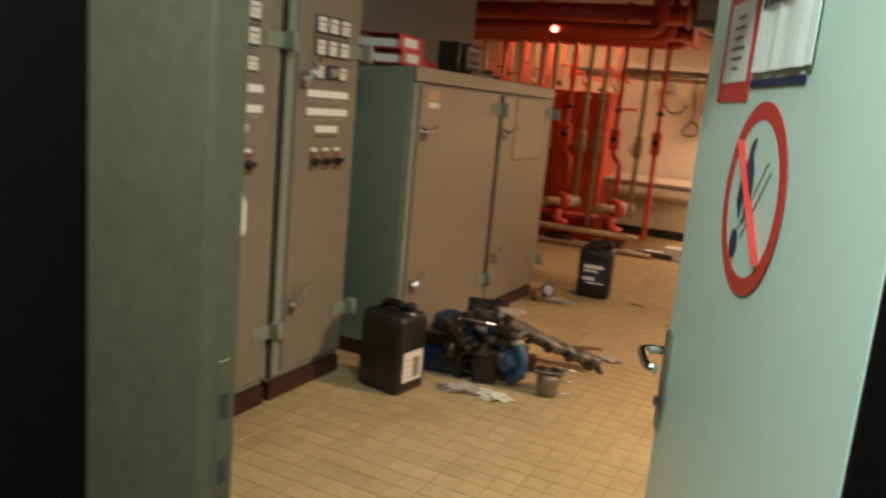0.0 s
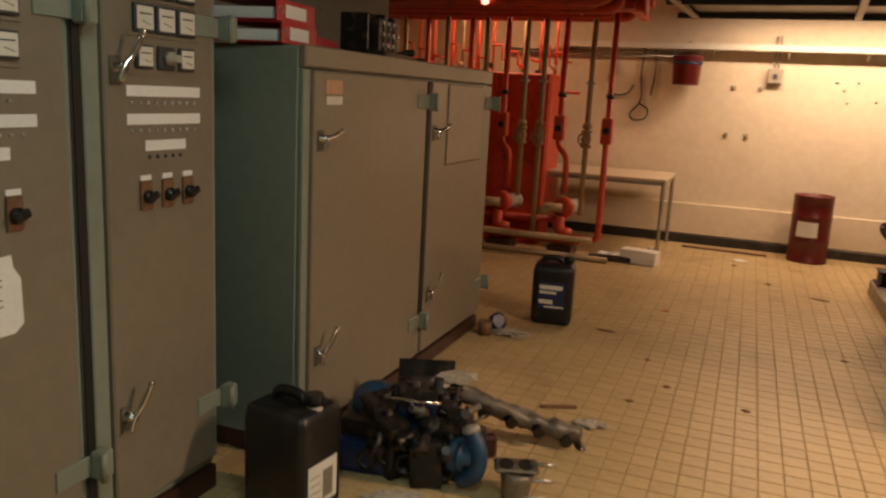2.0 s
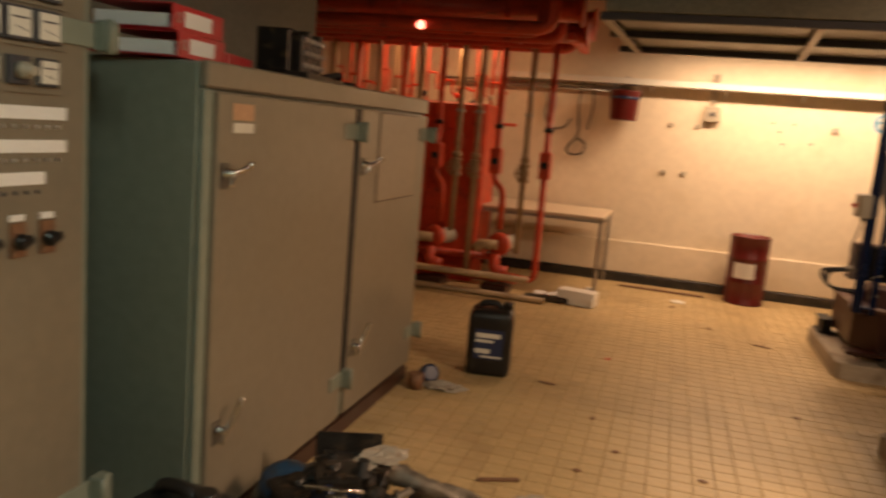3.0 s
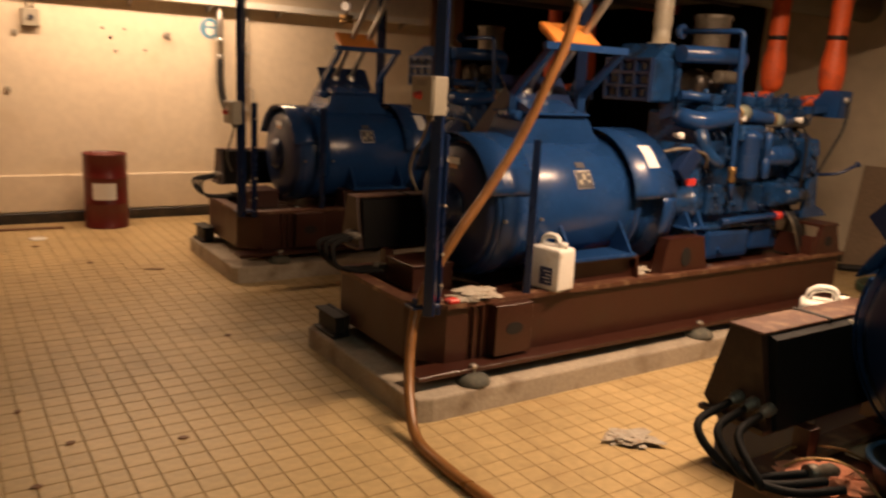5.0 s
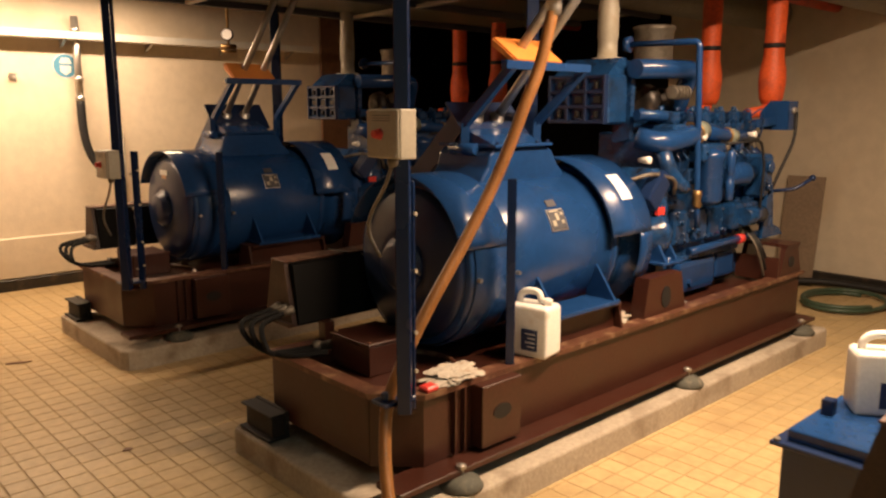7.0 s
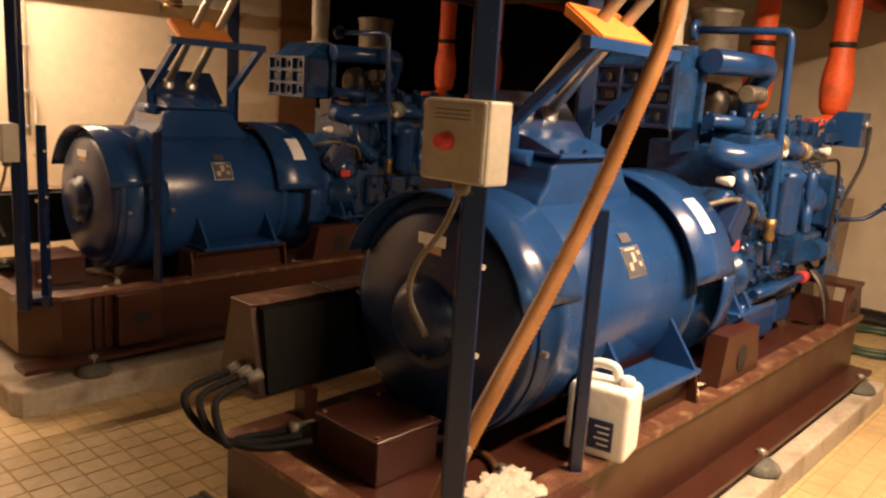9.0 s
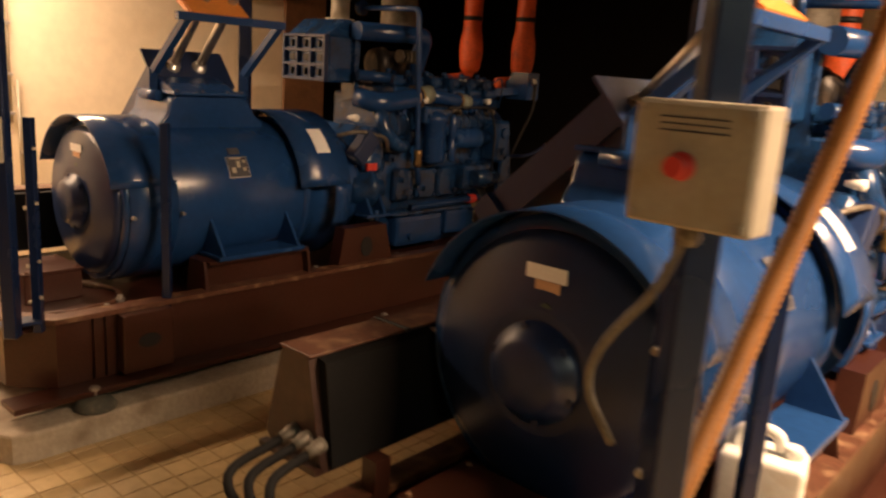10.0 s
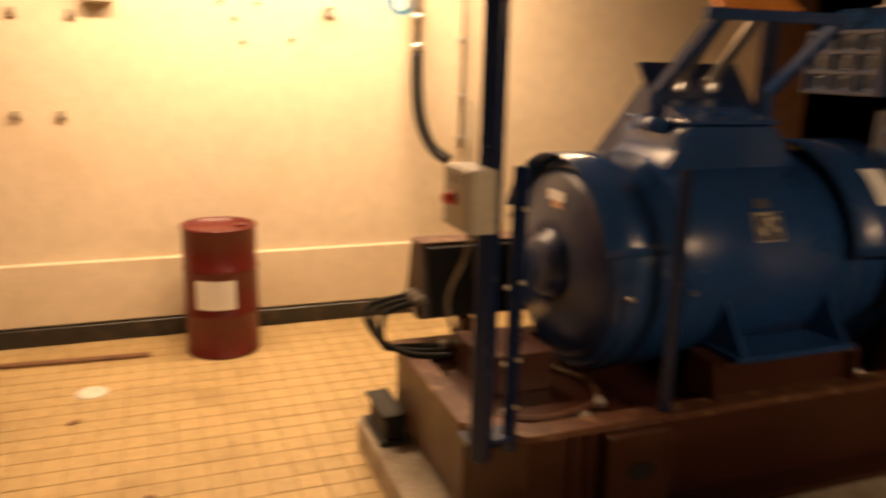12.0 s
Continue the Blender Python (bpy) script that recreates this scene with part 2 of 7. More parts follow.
def round_bends(pts, r, n=5):
    """A line of straight runs with its corners rounded to radius r."""
    pts = [Vector(p) for p in pts]
    out = [pts[0]]
    for a, b, c in zip(pts, pts[1:], pts[2:]):
        s = min(r, 0.45 * (a - b).length, 0.45 * (c - b).length)
        p, q = b + (a - b).normalized() * s, b + (c - b).normalized() * s
        out += [(1 - t) ** 2 * p + 2 * t * (1 - t) * b + t * t * q for t in (k / n for k in range(n + 1))]
    return out + [pts[-1]]


def pipe(bm, pts, r, bend=0.08, seg=14):
    return sweep(bm, round_bends(pts, bend), r, 0, seg)


def bar(bm, p, q, w, h=None, bev=0.0):
    """A square bar from p to q."""
    p, q = Vector(p), Vector(q)
    h = w if h is None else h
    u, v = frame_of(q - p)
    d = (q - p).normalized()
    m = Matrix((u, v, d)).transposed().to_4x4()
    m.translation = (p + q) / 2
    return box(bm, -w / 2, w / 2, -h / 2, h / 2, -(q - p).length / 2, (q - p).length / 2, bev, m)


def crumple(bm, x, y, z, sx, sy, sz, seed, n=2):
    g = bmesh.ops.create_icosphere(bm, subdivisions=n + 1, radius=1.0)["verts"]
    for v in g:
        o = v.co.copy()
        k = 1 + 0.7 * noise.noise(o * 1.9 + Vector((seed, 0, 0))) + 0.45 * noise.noise(o * 4.5 + Vector((0, seed, 0)))
        v.co = Vector((x + o.x * sx * k, y + o.y * sy * k, max(0.0015 + z, z + sz * 0.45 + o.z * sz * k * 0.6)))
    return bm


def B():
    return bmesh.new()


def mesh_of(name, bm):
    me = bpy.data.meshes.new(name)
    bmesh.ops.recalc_face_normals(bm, faces=bm.faces[:])
    bm.to_mesh(me)
    bm.free()
    return me


def part(name, bm, material, parent, label=""):
    ob = new(name, mesh_of(name, bm))
    ob.data.materials.append(material)
    ob.parent = parent
    return tagged(ob, label)


def thing(name, label, category, m=None, group="", kind=""):
    ob = new(name)
    ob.empty_display_size = 0.1
    ob.matrix_basis = m or Matrix.Identity(4)
    return tagged(ob, label, category, group, kind)


def solid(name, bm, material, label, category, m=None, group="", kind=""):
    ob = new(name, mesh_of(name, bm))
    ob.data.materials.append(material)
    ob.matrix_basis = m or Matrix.Identity(4)
    return tagged(ob, label, category, group, kind)


def structure(name, bm, material, label="", category=""):
    return solid(name, bm, material, label, category, kind="structure")


def child(name, parent):
    """An empty part that gathers its own pieces."""
    ob = new(name)
    ob.empty_display_size = 0.05
    ob.parent = parent
    return ob


# ---- the room ----
NORTH, EAST, WEST, SOUTH, TOP = 9.95, 5.95, -4.6, 0.82, 2.9
DOOR_L, DOOR_R, DOOR_H = -0.74, 0.14, 2.06

bm = B()
box(bm, WEST - 0.2, 4.19, NORTH, NORTH + 0.25, 0, TOP)
wall_north = structure("wall_north", bm, M_WALL, "cream painted masonry wall with stains and fixings", "wall")
bm = B()
box(bm, -2.6, 3.6, NORTH - 0.035, NORTH - 0.002, 0.10, 0.44, 0.008)
structure("trim", bm, M_WALL, "proud cream plaster dado along the wall", "wall trim")
bm = B()
box(bm, -4.5, 4.18, NORTH - 0.05, NORTH - 0.002, 0.0, 0.095, 0.004)
structure("baseboard", bm, M_SKIRT, "black tiled skirting along the wall", "skirting")
RECESS = 7.1
bm = B()
box(bm, EAST, EAST + 0.25, SOUTH - 0.1, RECESS, 0, TOP)
structure("wall_east", bm, M_WALL_E, "stained cream plaster wall behind the engines", "wall")
# Recess walls: the missing light is painted in as near-black.
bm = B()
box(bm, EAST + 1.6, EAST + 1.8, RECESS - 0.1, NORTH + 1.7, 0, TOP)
structure("wall_recess_east", bm, M_SHADE, "wall deep in the recess, coloured near-black for shade", "wall")
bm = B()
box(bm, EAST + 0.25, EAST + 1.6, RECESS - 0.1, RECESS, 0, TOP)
structure("wall_recess_south", bm, M_SHADE, "side wall of the recess, coloured near-black for shade", "wall")
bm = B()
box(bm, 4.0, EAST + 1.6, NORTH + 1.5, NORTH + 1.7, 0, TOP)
structure("wall_recess_north", bm, M_SHADE, "back wall of the recess, coloured near-black for shade", "wall")
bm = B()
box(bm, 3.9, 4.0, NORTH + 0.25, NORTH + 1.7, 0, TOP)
structure("wall_recess_west", bm, M_SHADE, "side wall of the recess, coloured near-black for shade", "wall")
bm = B()
box(bm, EAST - 0.05, EAST - 0.002, SOUTH, RECESS, 0.0, 0.10, 0.004)
structure("baseboard_east", bm, M_SKIRT, "black skirting along the plaster wall", "skirting")
bm = B()
box(bm, WEST - 0.2, WEST, -1.4, NORTH, 0, TOP)
structure("wall_west", bm, M_WALL, "cream wall behind the pipework", "wall")
bm = B()
box(bm, -3.05, -2.9, SOUTH + 0.1, 6.1, 0, TOP)
structure("wall_partition", bm, M_GREY_WALL, "grey painted wall behind the switchgear", "wall")
bm = B()
box(bm, WEST, DOOR_L, SOUTH - 0.045, SOUTH, 0, TOP)
box(bm, DOOR_R, EAST, SOUTH - 0.045, SOUTH, 0, TOP)
box(bm, DOOR_L, DOOR_R, SOUTH - 0.045, SOUTH, DOOR_H + 0.03, TOP)
structure("wall_south", bm, M_FRAME, "olive painted wall with the doorway", "wall")
bm = B()
box(bm, WEST, EAST + 2, -1.6, NORTH + 1.7, TOP, TOP + 0.2)
structure("ceiling", bm, M_CEIL, "dark brown ceiling", "ceiling")
# Corridor walls get their shade from a near-black colour.
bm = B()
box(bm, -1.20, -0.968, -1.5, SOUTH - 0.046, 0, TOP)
structure("wall_corridor_west", bm, M_SHADE, "corridor wall before the doorway, coloured near-black for shade", "wall")
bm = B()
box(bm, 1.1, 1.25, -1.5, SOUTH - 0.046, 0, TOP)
structure("wall_corridor_east", bm, M_SHADE, "corridor wall before the doorway, coloured near-black for shade", "wall")
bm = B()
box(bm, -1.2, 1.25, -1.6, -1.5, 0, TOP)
structure("wall_corridor_south", bm, M_SHADE, "corridor end wall, coloured near-black for shade", "wall")

# door frame
bm = B()
box(bm, DOOR_L - 0.05, DOOR_L + 0.012, SOUTH - 0.052, SOUTH + 0.02, 0, DOOR_H + 0.04, 0.006)
box(bm, DOOR_L + 0.012, DOOR_R - 0.085, SOUTH - 0.052, SOUTH + 0.02, DOOR_H, DOOR_H + 0.04, 0.006)
door_frame = structure("door_frame_1", bm, M_FRAME, "olive painted steel door frame", "door frame")
bm = B()
box(bm, DOOR_L + 0.011, DOOR_L + 0.014, SOUTH - 0.024, SOUTH + 0.002, 0.85, 1.06, 0.001)
part("strike_plate", bm, M_FRAME, door_frame, "painted strike plate with two slots")
bm = B()
for z in (0.872, 0.972):
    box(bm, DOOR_L + 0.013, DOOR_L + 0.0155, SOUTH - 0.019, SOUTH - 0.003, z, z + 0.038)
part("slot", bm, M_INK, door_frame)


# Shaded side of the frame, painted in as near-black.
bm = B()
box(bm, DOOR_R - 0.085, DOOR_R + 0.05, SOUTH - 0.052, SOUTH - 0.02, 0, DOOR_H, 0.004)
part("hinge_jamb", bm, M_SHADE, door_frame, "hinge jamb coloured near-black for its shaded side")


# door leaf, hinge at x = 0, free edge at x = -0.87, the signs on its -y face
def door_leaf(m):
    d = thing("door_1", "pale mint steel door standing open, with warning signs", "door", m, kind="structure")
    bm = B()
    box(bm, -0.955, -0.045, 0, 0.045, 0.008, 2.04, 0.004)
    part("leaf", bm, M_DOOR, d)
    for y, s in ((0, -1), (0.045, 1)):
        h = child("door_handle", d)
        bm = B()
        box(bm, -0.937, -0.900, y + s * 0.0005, y + s * 0.010, 0.775, 1.005, 0.004)
        part("back_plate", bm, M_STEEL, h)
        bm = B()
        pipe(bm, [(-0.918, y + s * 0.008, 0.958), (-0.918, y + s * 0.062, 0.958), (-0.810, y + s * 0.066, 0.953), (-0.800, y + s * 0.045, 0.950)], 0.0105, 0.03)
        part("lever", bm, M_CHROME, h)
        bm = B()
        cyl(bm, (-0.918, y + s * 0.010, 0.84), (-0.918, y + s * 0.018, 0.84), 0.012)
        part("lock_cylinder", bm, M_STEEL, h)
    f = -0.0022
    s = child("prohibition_sign", d)
    cx, cz, R = -0.511, 1.341, 0.153
    bm = B()
    lathe(bm, (cx, f + 0.001, cz), (0, -1, 0), [(0, R - 0.004), (0.0012, R - 0.004)], 48)
    part("sign_disc", bm, M_DOOR, s, "pale sign disc")
    bm = B()
    lathe(bm, (cx, f, cz), (0, -1, 0), [(0, R - 0.028), (0.0014, R - 0.028), (0.0014, R), (0, R)], 56, False, False)
    bar(bm, (cx - 0.090, f - 0.0006, cz + 0.090), (cx + 0.090, f - 0.0006, cz - 0.090), 0.022, 0.0012)
    part("red_ring", bm, M_SIGNRED, s, "red ring and slash")
    bm = B()
    flame = [(-0.035, -0.04), (-0.060, -0.01), (-0.055, 0.03), (-0.035, 0.055), (-0.025, 0.085), (-0.004, 0.097), (-0.012, 0.07), (0.006, 0.045), (0.010, 0.012), (0.0, -0.02), (-0.010, -0.045), (-0.016, -0.012), (-0.028, 0.002), (-0.036, -0.02)]
    prism(bm, [(cx - 0.01 + u, cz + v) for u, v in flame], "y", f - 0.0026, f - 0.0015)
    prism(bm, [(cx - 0.055 + 0.019 * math.cos(a), cz - 0.080 + 0.025 * math.sin(a)) for a in (k * math.pi / 8 for k in range(16))], "y", f - 0.0026, f - 0.0015)
    part("flame_mark", bm, M_BLUEINK, s, "dark match and flame drawing")
    bm = B()
    for o in (-0.010, 0.010):
        bar(bm, (cx - 0.035 + o, f - 0.0007, cz - 0.06 - o * 0.6), (cx + 0.07 + o, f - 0.0007, cz + 0.055 - o * 0.6), 0.0022, 0.001)
    part("cigarette_mark", bm, M_INK, s, "thin cigarette outline")
    n = child("notice", d)
    bm = B()
    box(bm, -0.836, -0.629, f, f + 0.0016, 1.495, 1.700)
    part("red_border", bm, M_SIGNRED, n, "red bordered notice")
    bm = B()
    box(bm, -0.810, -0.655, f - 0.0012, f - 0.0002, 1.530, 1.672)
    part("notice_sheet", bm, M_LABEL, n)
    bm = B()
    for k, w in enumerate((0.05, 0.07, 0.06, 0.085, 0.07, 0.04)):
        z = 1.642 - k * 0.018
        box(bm, -0.732 - w / 2, -0.732 + w / 2, f - 0.002, f - 0.0013, z, z + 0.004)
    part("printed_lines", bm, M_INK, n)
    p = child("paper_sleeve", d)
    bm = B()
    for k in range(14):
        x0 = -0.622 + k * 0.0205
        y0, y1 = (f - 0.007 * abs(math.sin(k * 0.8 + 0.4 * math.sin(k))) - 0.001, f - 0.007 * abs(math.sin((k + 1) * 0.8 + 0.4 * math.sin(k + 1))) - 0.001)
        vs = [bm.verts.new(c) for c in ((x0, y0, 1.540), (x0 + 0.0205, y1, 1.540), (x0 + 0.0205, y1 * 0.7, 1.83), (x0, y0 * 0.7, 1.83))]
        ws = [bm.verts.new(v.co + Vector((0, 0.002, 0))) for v in vs]
        bm.faces.new(vs), bm.faces.new(ws[::-1])
        for a in range(4):
            bm.faces.new((vs[a], vs[(a + 1) % 4], ws[(a + 1) % 4], ws[a]))
    bmesh.ops.remove_doubles(bm, verts=bm.verts, dist=0.0002)
    part("wrinkled_sheet", bm, M_PAPER, p, "white sheet in a wrinkled clear sleeve")
    bm = B()
    for k in range(5):
        box(bm, -0.58 + 0.03 * k, -0.558 + 0.03 * k, f - 0.0100, f - 0.0085, 1.64, 1.665)
    part("sheet_heading", bm, M_INK, p, "faded heading bars")
    bm = B()
    box(bm, -0.62, -0.36, f - 0.001, f, 1.517, 1.529)
    part("blue_caption", bm, M_BLUEINK, p, "blue printed line")
    return d


HINGE = Vector((0.076, 0.835, 0))
door_leaf(pose(HINGE.x, HINGE.y, 0, 0, 0, -68.7))

# floor under-bed
bm = B()
box(bm, WEST, EAST + 2, -1.6, NORTH + 1.7, -0.15, -0.0028)
floor = structure("floor", bm, M_GROUT, "worn yellow square tiles with dark joints", "floor")

# ---- generator sets ----
def plinth(name, x, y):
    bm = B()
    prism(bm, [(0.10, 0), (3.52, 0), (3.55, 0.03), (3.55, 1.16), (0.03, 1.16), (0, 1.13), (0, 0.07), (0.03, 0.02)], "z", 0, 0.115)
    e = [e for e in bm.edges if all(v.co.z > 0.1 for v in e.verts)]
    bmesh.ops.bevel(bm, geom=e, offset=0.012, segments=2, profile=0.5, affect="EDGES")
    ob = structure(name, bm, M_CONC, "stained concrete plinth with worn edges", "plinth")
    ob.location = (x, y, 0)
    return ob


def generator(m):
    g = thing("generator_set", "blue diesel generator set on a brown steel base frame", "generator", m, "generator sets")
    # base frame
    bf = child("base_frame", g)
    x0, x1, y0, y1 = 0.10, 3.44, 0.15, 1.01
    bm = B()
    prism(bm, [(x0 + 0.02, y0 + 0.16), (x0 + 0.16, y0 + 0.02), (x1, y0 + 0.02), (x1, y0 + 0.032), (x0 + 0.165, y0 + 0.032), (x0 + 0.032, y0 + 0.165)], "z", 0.19, 0.455)
    part("side_plate", bm, M_BROWN, bf)
    bm = B()
    box(bm, x0 + 0.02, x1, y1 - 0.03, y1 - 0.018, 0.19, 0.455)
    part("side_plate", bm, M_BROWN, bf)
    bm = B()
    box(bm, x0 + 0.02, x0 + 0.032, y0 + 0.165, y1 - 0.03, 0.19, 0.455)
    part("end_plate", bm, M_BROWN, bf)
    bm = B()
    box(bm, x1 - 0.012, x1, y0 + 0.032, y1 - 0.03, 0.19, 0.455)
    part("end_plate", bm, M_BROWN, bf)
    bm = B()
    prism(bm, [(x0, y0 + 0.15), (x0 + 0.15, y0), (x1 + 0.03, y0), (x1 + 0.03, y0 + 0.075), (x0 + 0.19, y0 + 0.075), (x0 + 0.075, y0 + 0.19), (x0 + 0.075, y1 - 0.075), (x1 + 0.03, y1 - 0.075), (x1 + 0.03, y1), (x0, y1)], "z", 0.456, 0.478)
    part("top_flange", bm, M_BROWN_WORN, bf, "worn and scuffed brown top flange")
    bm = B()
    box(bm, x0 + 0.04, x1 - 0.015, y0 + 0.06, y1 - 0.05, 0.425, 0.436)
    part("deck", bm, M_BROWN, bf)
    for ya, yb in ((0.065, 0.20), (0.96, 1.09)):
        bm = B()
        box(bm, 0.06, 3.48, ya, yb, 0.165, 0.188, 0.002)
        part("bottom_flange", bm, M_BROWN, bf)
    bm = B()
    box(bm, 0.02, 0.12, 0.87, 1.12, 0.120, 0.132, 0.002)
    box(bm, 0.10, 0.118, 0.87, 1.12, 0.130, 0.24, 0.002)
    box(bm, 0.045, 0.10, 0.885, 1.105, 0.131, 0.222, 0.004)
    box(bm, 0.030, 0.12, 0.87, 1.12, 0.222, 0.234, 0.002)
    part("jacking_lug", bm, M_BLACK, bf, "dark steel jacking lug")
    bm = B()
    box(bm, 0.50, 0.72, y0 - 0.045, y0 + 0.019, 0.205, 0.455, 0.003)
    part("lifting_plate", bm, M_BROWN, bf, "brown plate with an oval lifting hole")
    bm = B()
    prism(bm, [(0.61 + 0.05 * math.cos(a), 0.335 + 0.030 * math.sin(a)) for a in (k * math.pi / 10 for k in range(20))], "y", y0 - 0.048, y0 - 0.044)
    part("lifting_hole", bm, M_BLACK, bf)
    for k in range(2):
        bm = B()
        x = 0.40 + k * 0.05
        box(bm, x, x + 0.008, y0 + 0.001, y0 + 0.02, 0.20, 0.456)
        part("rib", bm, M_BROWN, bf)
    bm = B()
    prism(bm, [(3.12, 0.456), (3.20, 0.66), (3.36, 0.66), (3.44, 0.456)], "y", 0.16, 0.19)
    prism(bm, [(3.12, 0.456), (3.20, 0.66), (3.36, 0.66), (3.44, 0.456)], "y", 0.40, 0.43)
    box(bm, 3.19, 3.37, 0.15, 0.44, 0.655, 0.675)
    box(bm, 3.10, 3.125, 0.16, 0.43, 0.456, 0.60)
    part("rear_pedestal", bm, M_BROWN, bf)
    bm = B()
    cyl(bm, (3.28, 0.155, 0.56), (3.28, 0.161, 0.56), 0.035)
    part("pedestal_hole", bm, M_BLACK, bf)
    # rubber feet
    for fx in (0.36, 1.95, 3.30):
        for fy in (0.075, 1.075):
            f = child("rubber_foot", g)
            bm = B()
            lathe(bm, (fx, fy, 0.115), (0, 0, 1), [(0, 0.080), (0.010, 0.083), (0.030, 0.070), (0.044, 0.050), (0.0495, 0.030)], 22)
            part("foot_pad", bm, M_DUSTY, f, "dusty grey-green rubber mount")
            bm = B()
            cyl(bm, (fx, fy, 0.155), (fx, fy, 0.205), 0.012, seg=8)
            cyl(bm, (fx, fy, 0.189), (fx, fy, 0.200), 0.022, seg=6, smooth=False)
            part("bolt", bm, M_STEEL, f)

    # alternator
    AY, AZ, R = 0.63, 0.845, 0.36
    al = child("alternator", g)
    bm = B()
    lathe(bm, (0.60, AY, AZ), (1, 0, 0), [(0.0, 0.30), (0.0, R - 0.012), (0.012, R), (0.93, R), (0.94, R - 0.01), (0.94, 0.28)], 48)
    part("stator_housing", bm, M_BLUE, al)
    bm = B()
    lathe(bm, (0.60, AY, AZ), (-1, 0, 0), [(-0.01, R - 0.03), (0.012, R - 0.035), (0.030, R - 0.06), (0.045, 0.17), (0.05, 0.15)], 48)
    part("end_bell", bm, M_BLUE_DARK, al, "dark blue flat end bell")
    bm = B()
    lathe(bm, (0.555, AY, AZ), (-1, 0, 0), [(-0.01, 0.125), (0.02, 0.12), (0.028, 0.105), (0.05, 0.095), (0.058, 0.08), (0.06, 0.02)], 32)
    part("bearing_cap", bm, M_BLUE_DARK, al, "dark blue bearing cap")
    for k in range(6):
        a = k * math.pi / 3 + 0.3
        bm = B()
        cyl(bm, (0.548, AY + 0.112 * math.cos(a), AZ + 0.112 * math.sin(a)), (0.528, AY + 0.112 * math.cos(a), AZ + 0.112 * math.sin(a)), 0.011, seg=6, smooth=False)
        part("cap_bolt", bm, M_BLUE_DARK, al)

    def shell(xa, xb, r, a0, a1, thick=0.004, n=26):
        bm = B()
        ring = []
        for rr in (r, r + thick):
            for x in (xa, xb):
                ring.append([bm.verts.new((x, AY + rr * math.cos(t), AZ + rr * math.sin(t))) for t in (math.radians(a0 + (a1 - a0) * i / n) for i in range(n + 1))])
        for i in range(n):
            for a, b in ((0, 1), (2, 3), (0, 2), (1, 3)):
                f = bm.faces.new((ring[a][i], ring[a][i + 1], ring[b][i + 1], ring[b][i]))
                f.smooth = a + b in (1, 5)
        for i in (0, n):
            bm.faces.new((ring[0][i], ring[1][i], ring[3][i], ring[2][i]))
        return bm
    part("air_shroud", shell(0.54, 0.82, R + 0.014, 22, 164), M_BLUE, al, "curved blue sheet-metal air shroud")
    part("lower_band", shell(0.62, 0.84, R + 0.004, 160, 250), M_BLUE, al)
    part("lower_band", shell(0.62, 0.86, R + 0.010, -70, 20), M_BLUE, al)
    for s in (-1, 1):
        for x in (0.625, 0.85):
            bm = B()
            cyl(bm, (x, AY + s * (R + 0.012), AZ - 0.02), (x, AY + s * (R + 0.032), AZ - 0.02), 0.009, seg=6, smooth=False)
            part("shroud_screw", bm, M_STEEL, al)
    part("drive_end_shroud", shell(1.48, 1.80, R + 0.045, 8, 172, 0.006, 32), M_BLUE, al, "stepped blue drive-end shroud")
    part("shroud_step", shell(1.70, 1.80, R + 0.045, 172, 203, 0.006, 8), M_BLUE, al)
    part("shroud_step", shell(1.70, 1.80, R + 0.045, -23, 8, 0.006, 8), M_BLUE, al)
    bm = B()
    lathe(bm, (1.54, AY, AZ), (1, 0, 0), [(0, 0.28), (0, R + 0.01), (0.03, R + 0.01), (0.03, R - 0.03), (0.22, R - 0.03), (0.225, R + 0.025), (0.262, R + 0.025), (0.27, 0.31), (0.36, 0.27), (0.40, 0.29), (0.43, 0.29), (0.44, 0.23), (0.52, 0.22)], 40)
    part("flywheel_housing", bm, M_BLUE, al)
    for s in (-1, 1):
        bm = B()
        ya, yb = sorted((AY + s * 0.30, AY + s * 0.47))
        box(bm, 0.98, 1.46, ya, yb, 0.605, 0.625, 0.003)
        for x in (1.0, 1.42):
            yy = AY + s * 0.33
            prism(bm, [(AY + s * 0.30, 0.625), (AY + s * 0.465, 0.625), (AY + s * 0.34, 0.80)], "x", x, x + 0.014)
        part("mounting_foot", bm, M_BLUE, al)
    for s in (-1, 1):
        bm = B()
        ya, yb = sorted((AY + s * 0.29, AY + s * 0.45))
        for x in (0.92, 1.50):
            prism(bm, [(ya - 0.01, 0.437), (yb + 0.01, 0.437), (yb - 0.02, 0.604), (ya + 0.02, 0.604)], "x", x, x + 0.014)
        prism(bm, [(0.93, 0.437), (1.51, 0.437), (1.48, 0.600), (0.96, 0.600)], "y", AY + s * 0.40, AY + s * 0.41)
        box(bm, 0.94, 1.50, ya, yb, 0.590, 0.603)
        part("pedestal", bm, M_BROWN, g, "brown welded steel pedestal")
        bm = B()
        prism(bm, [(1.70, 0.437), (1.745, 0.672), (2.04, 0.672), (2.10, 0.437)], "y", AY + s * 0.36, AY + s * 0.44)
        part("pedestal", bm, M_BROWN, g)
        bm = B()
        yy = AY + s * 0.4405
        prism(bm, [(1.90 + 0.042 * math.cos(a), 0.56 + 0.055 * math.sin(a)) for a in (k * math.pi / 9 for k in range(18))], "y", yy, yy + s * 0.003)
        part("pedestal_hole", bm, M_BLACK, g)
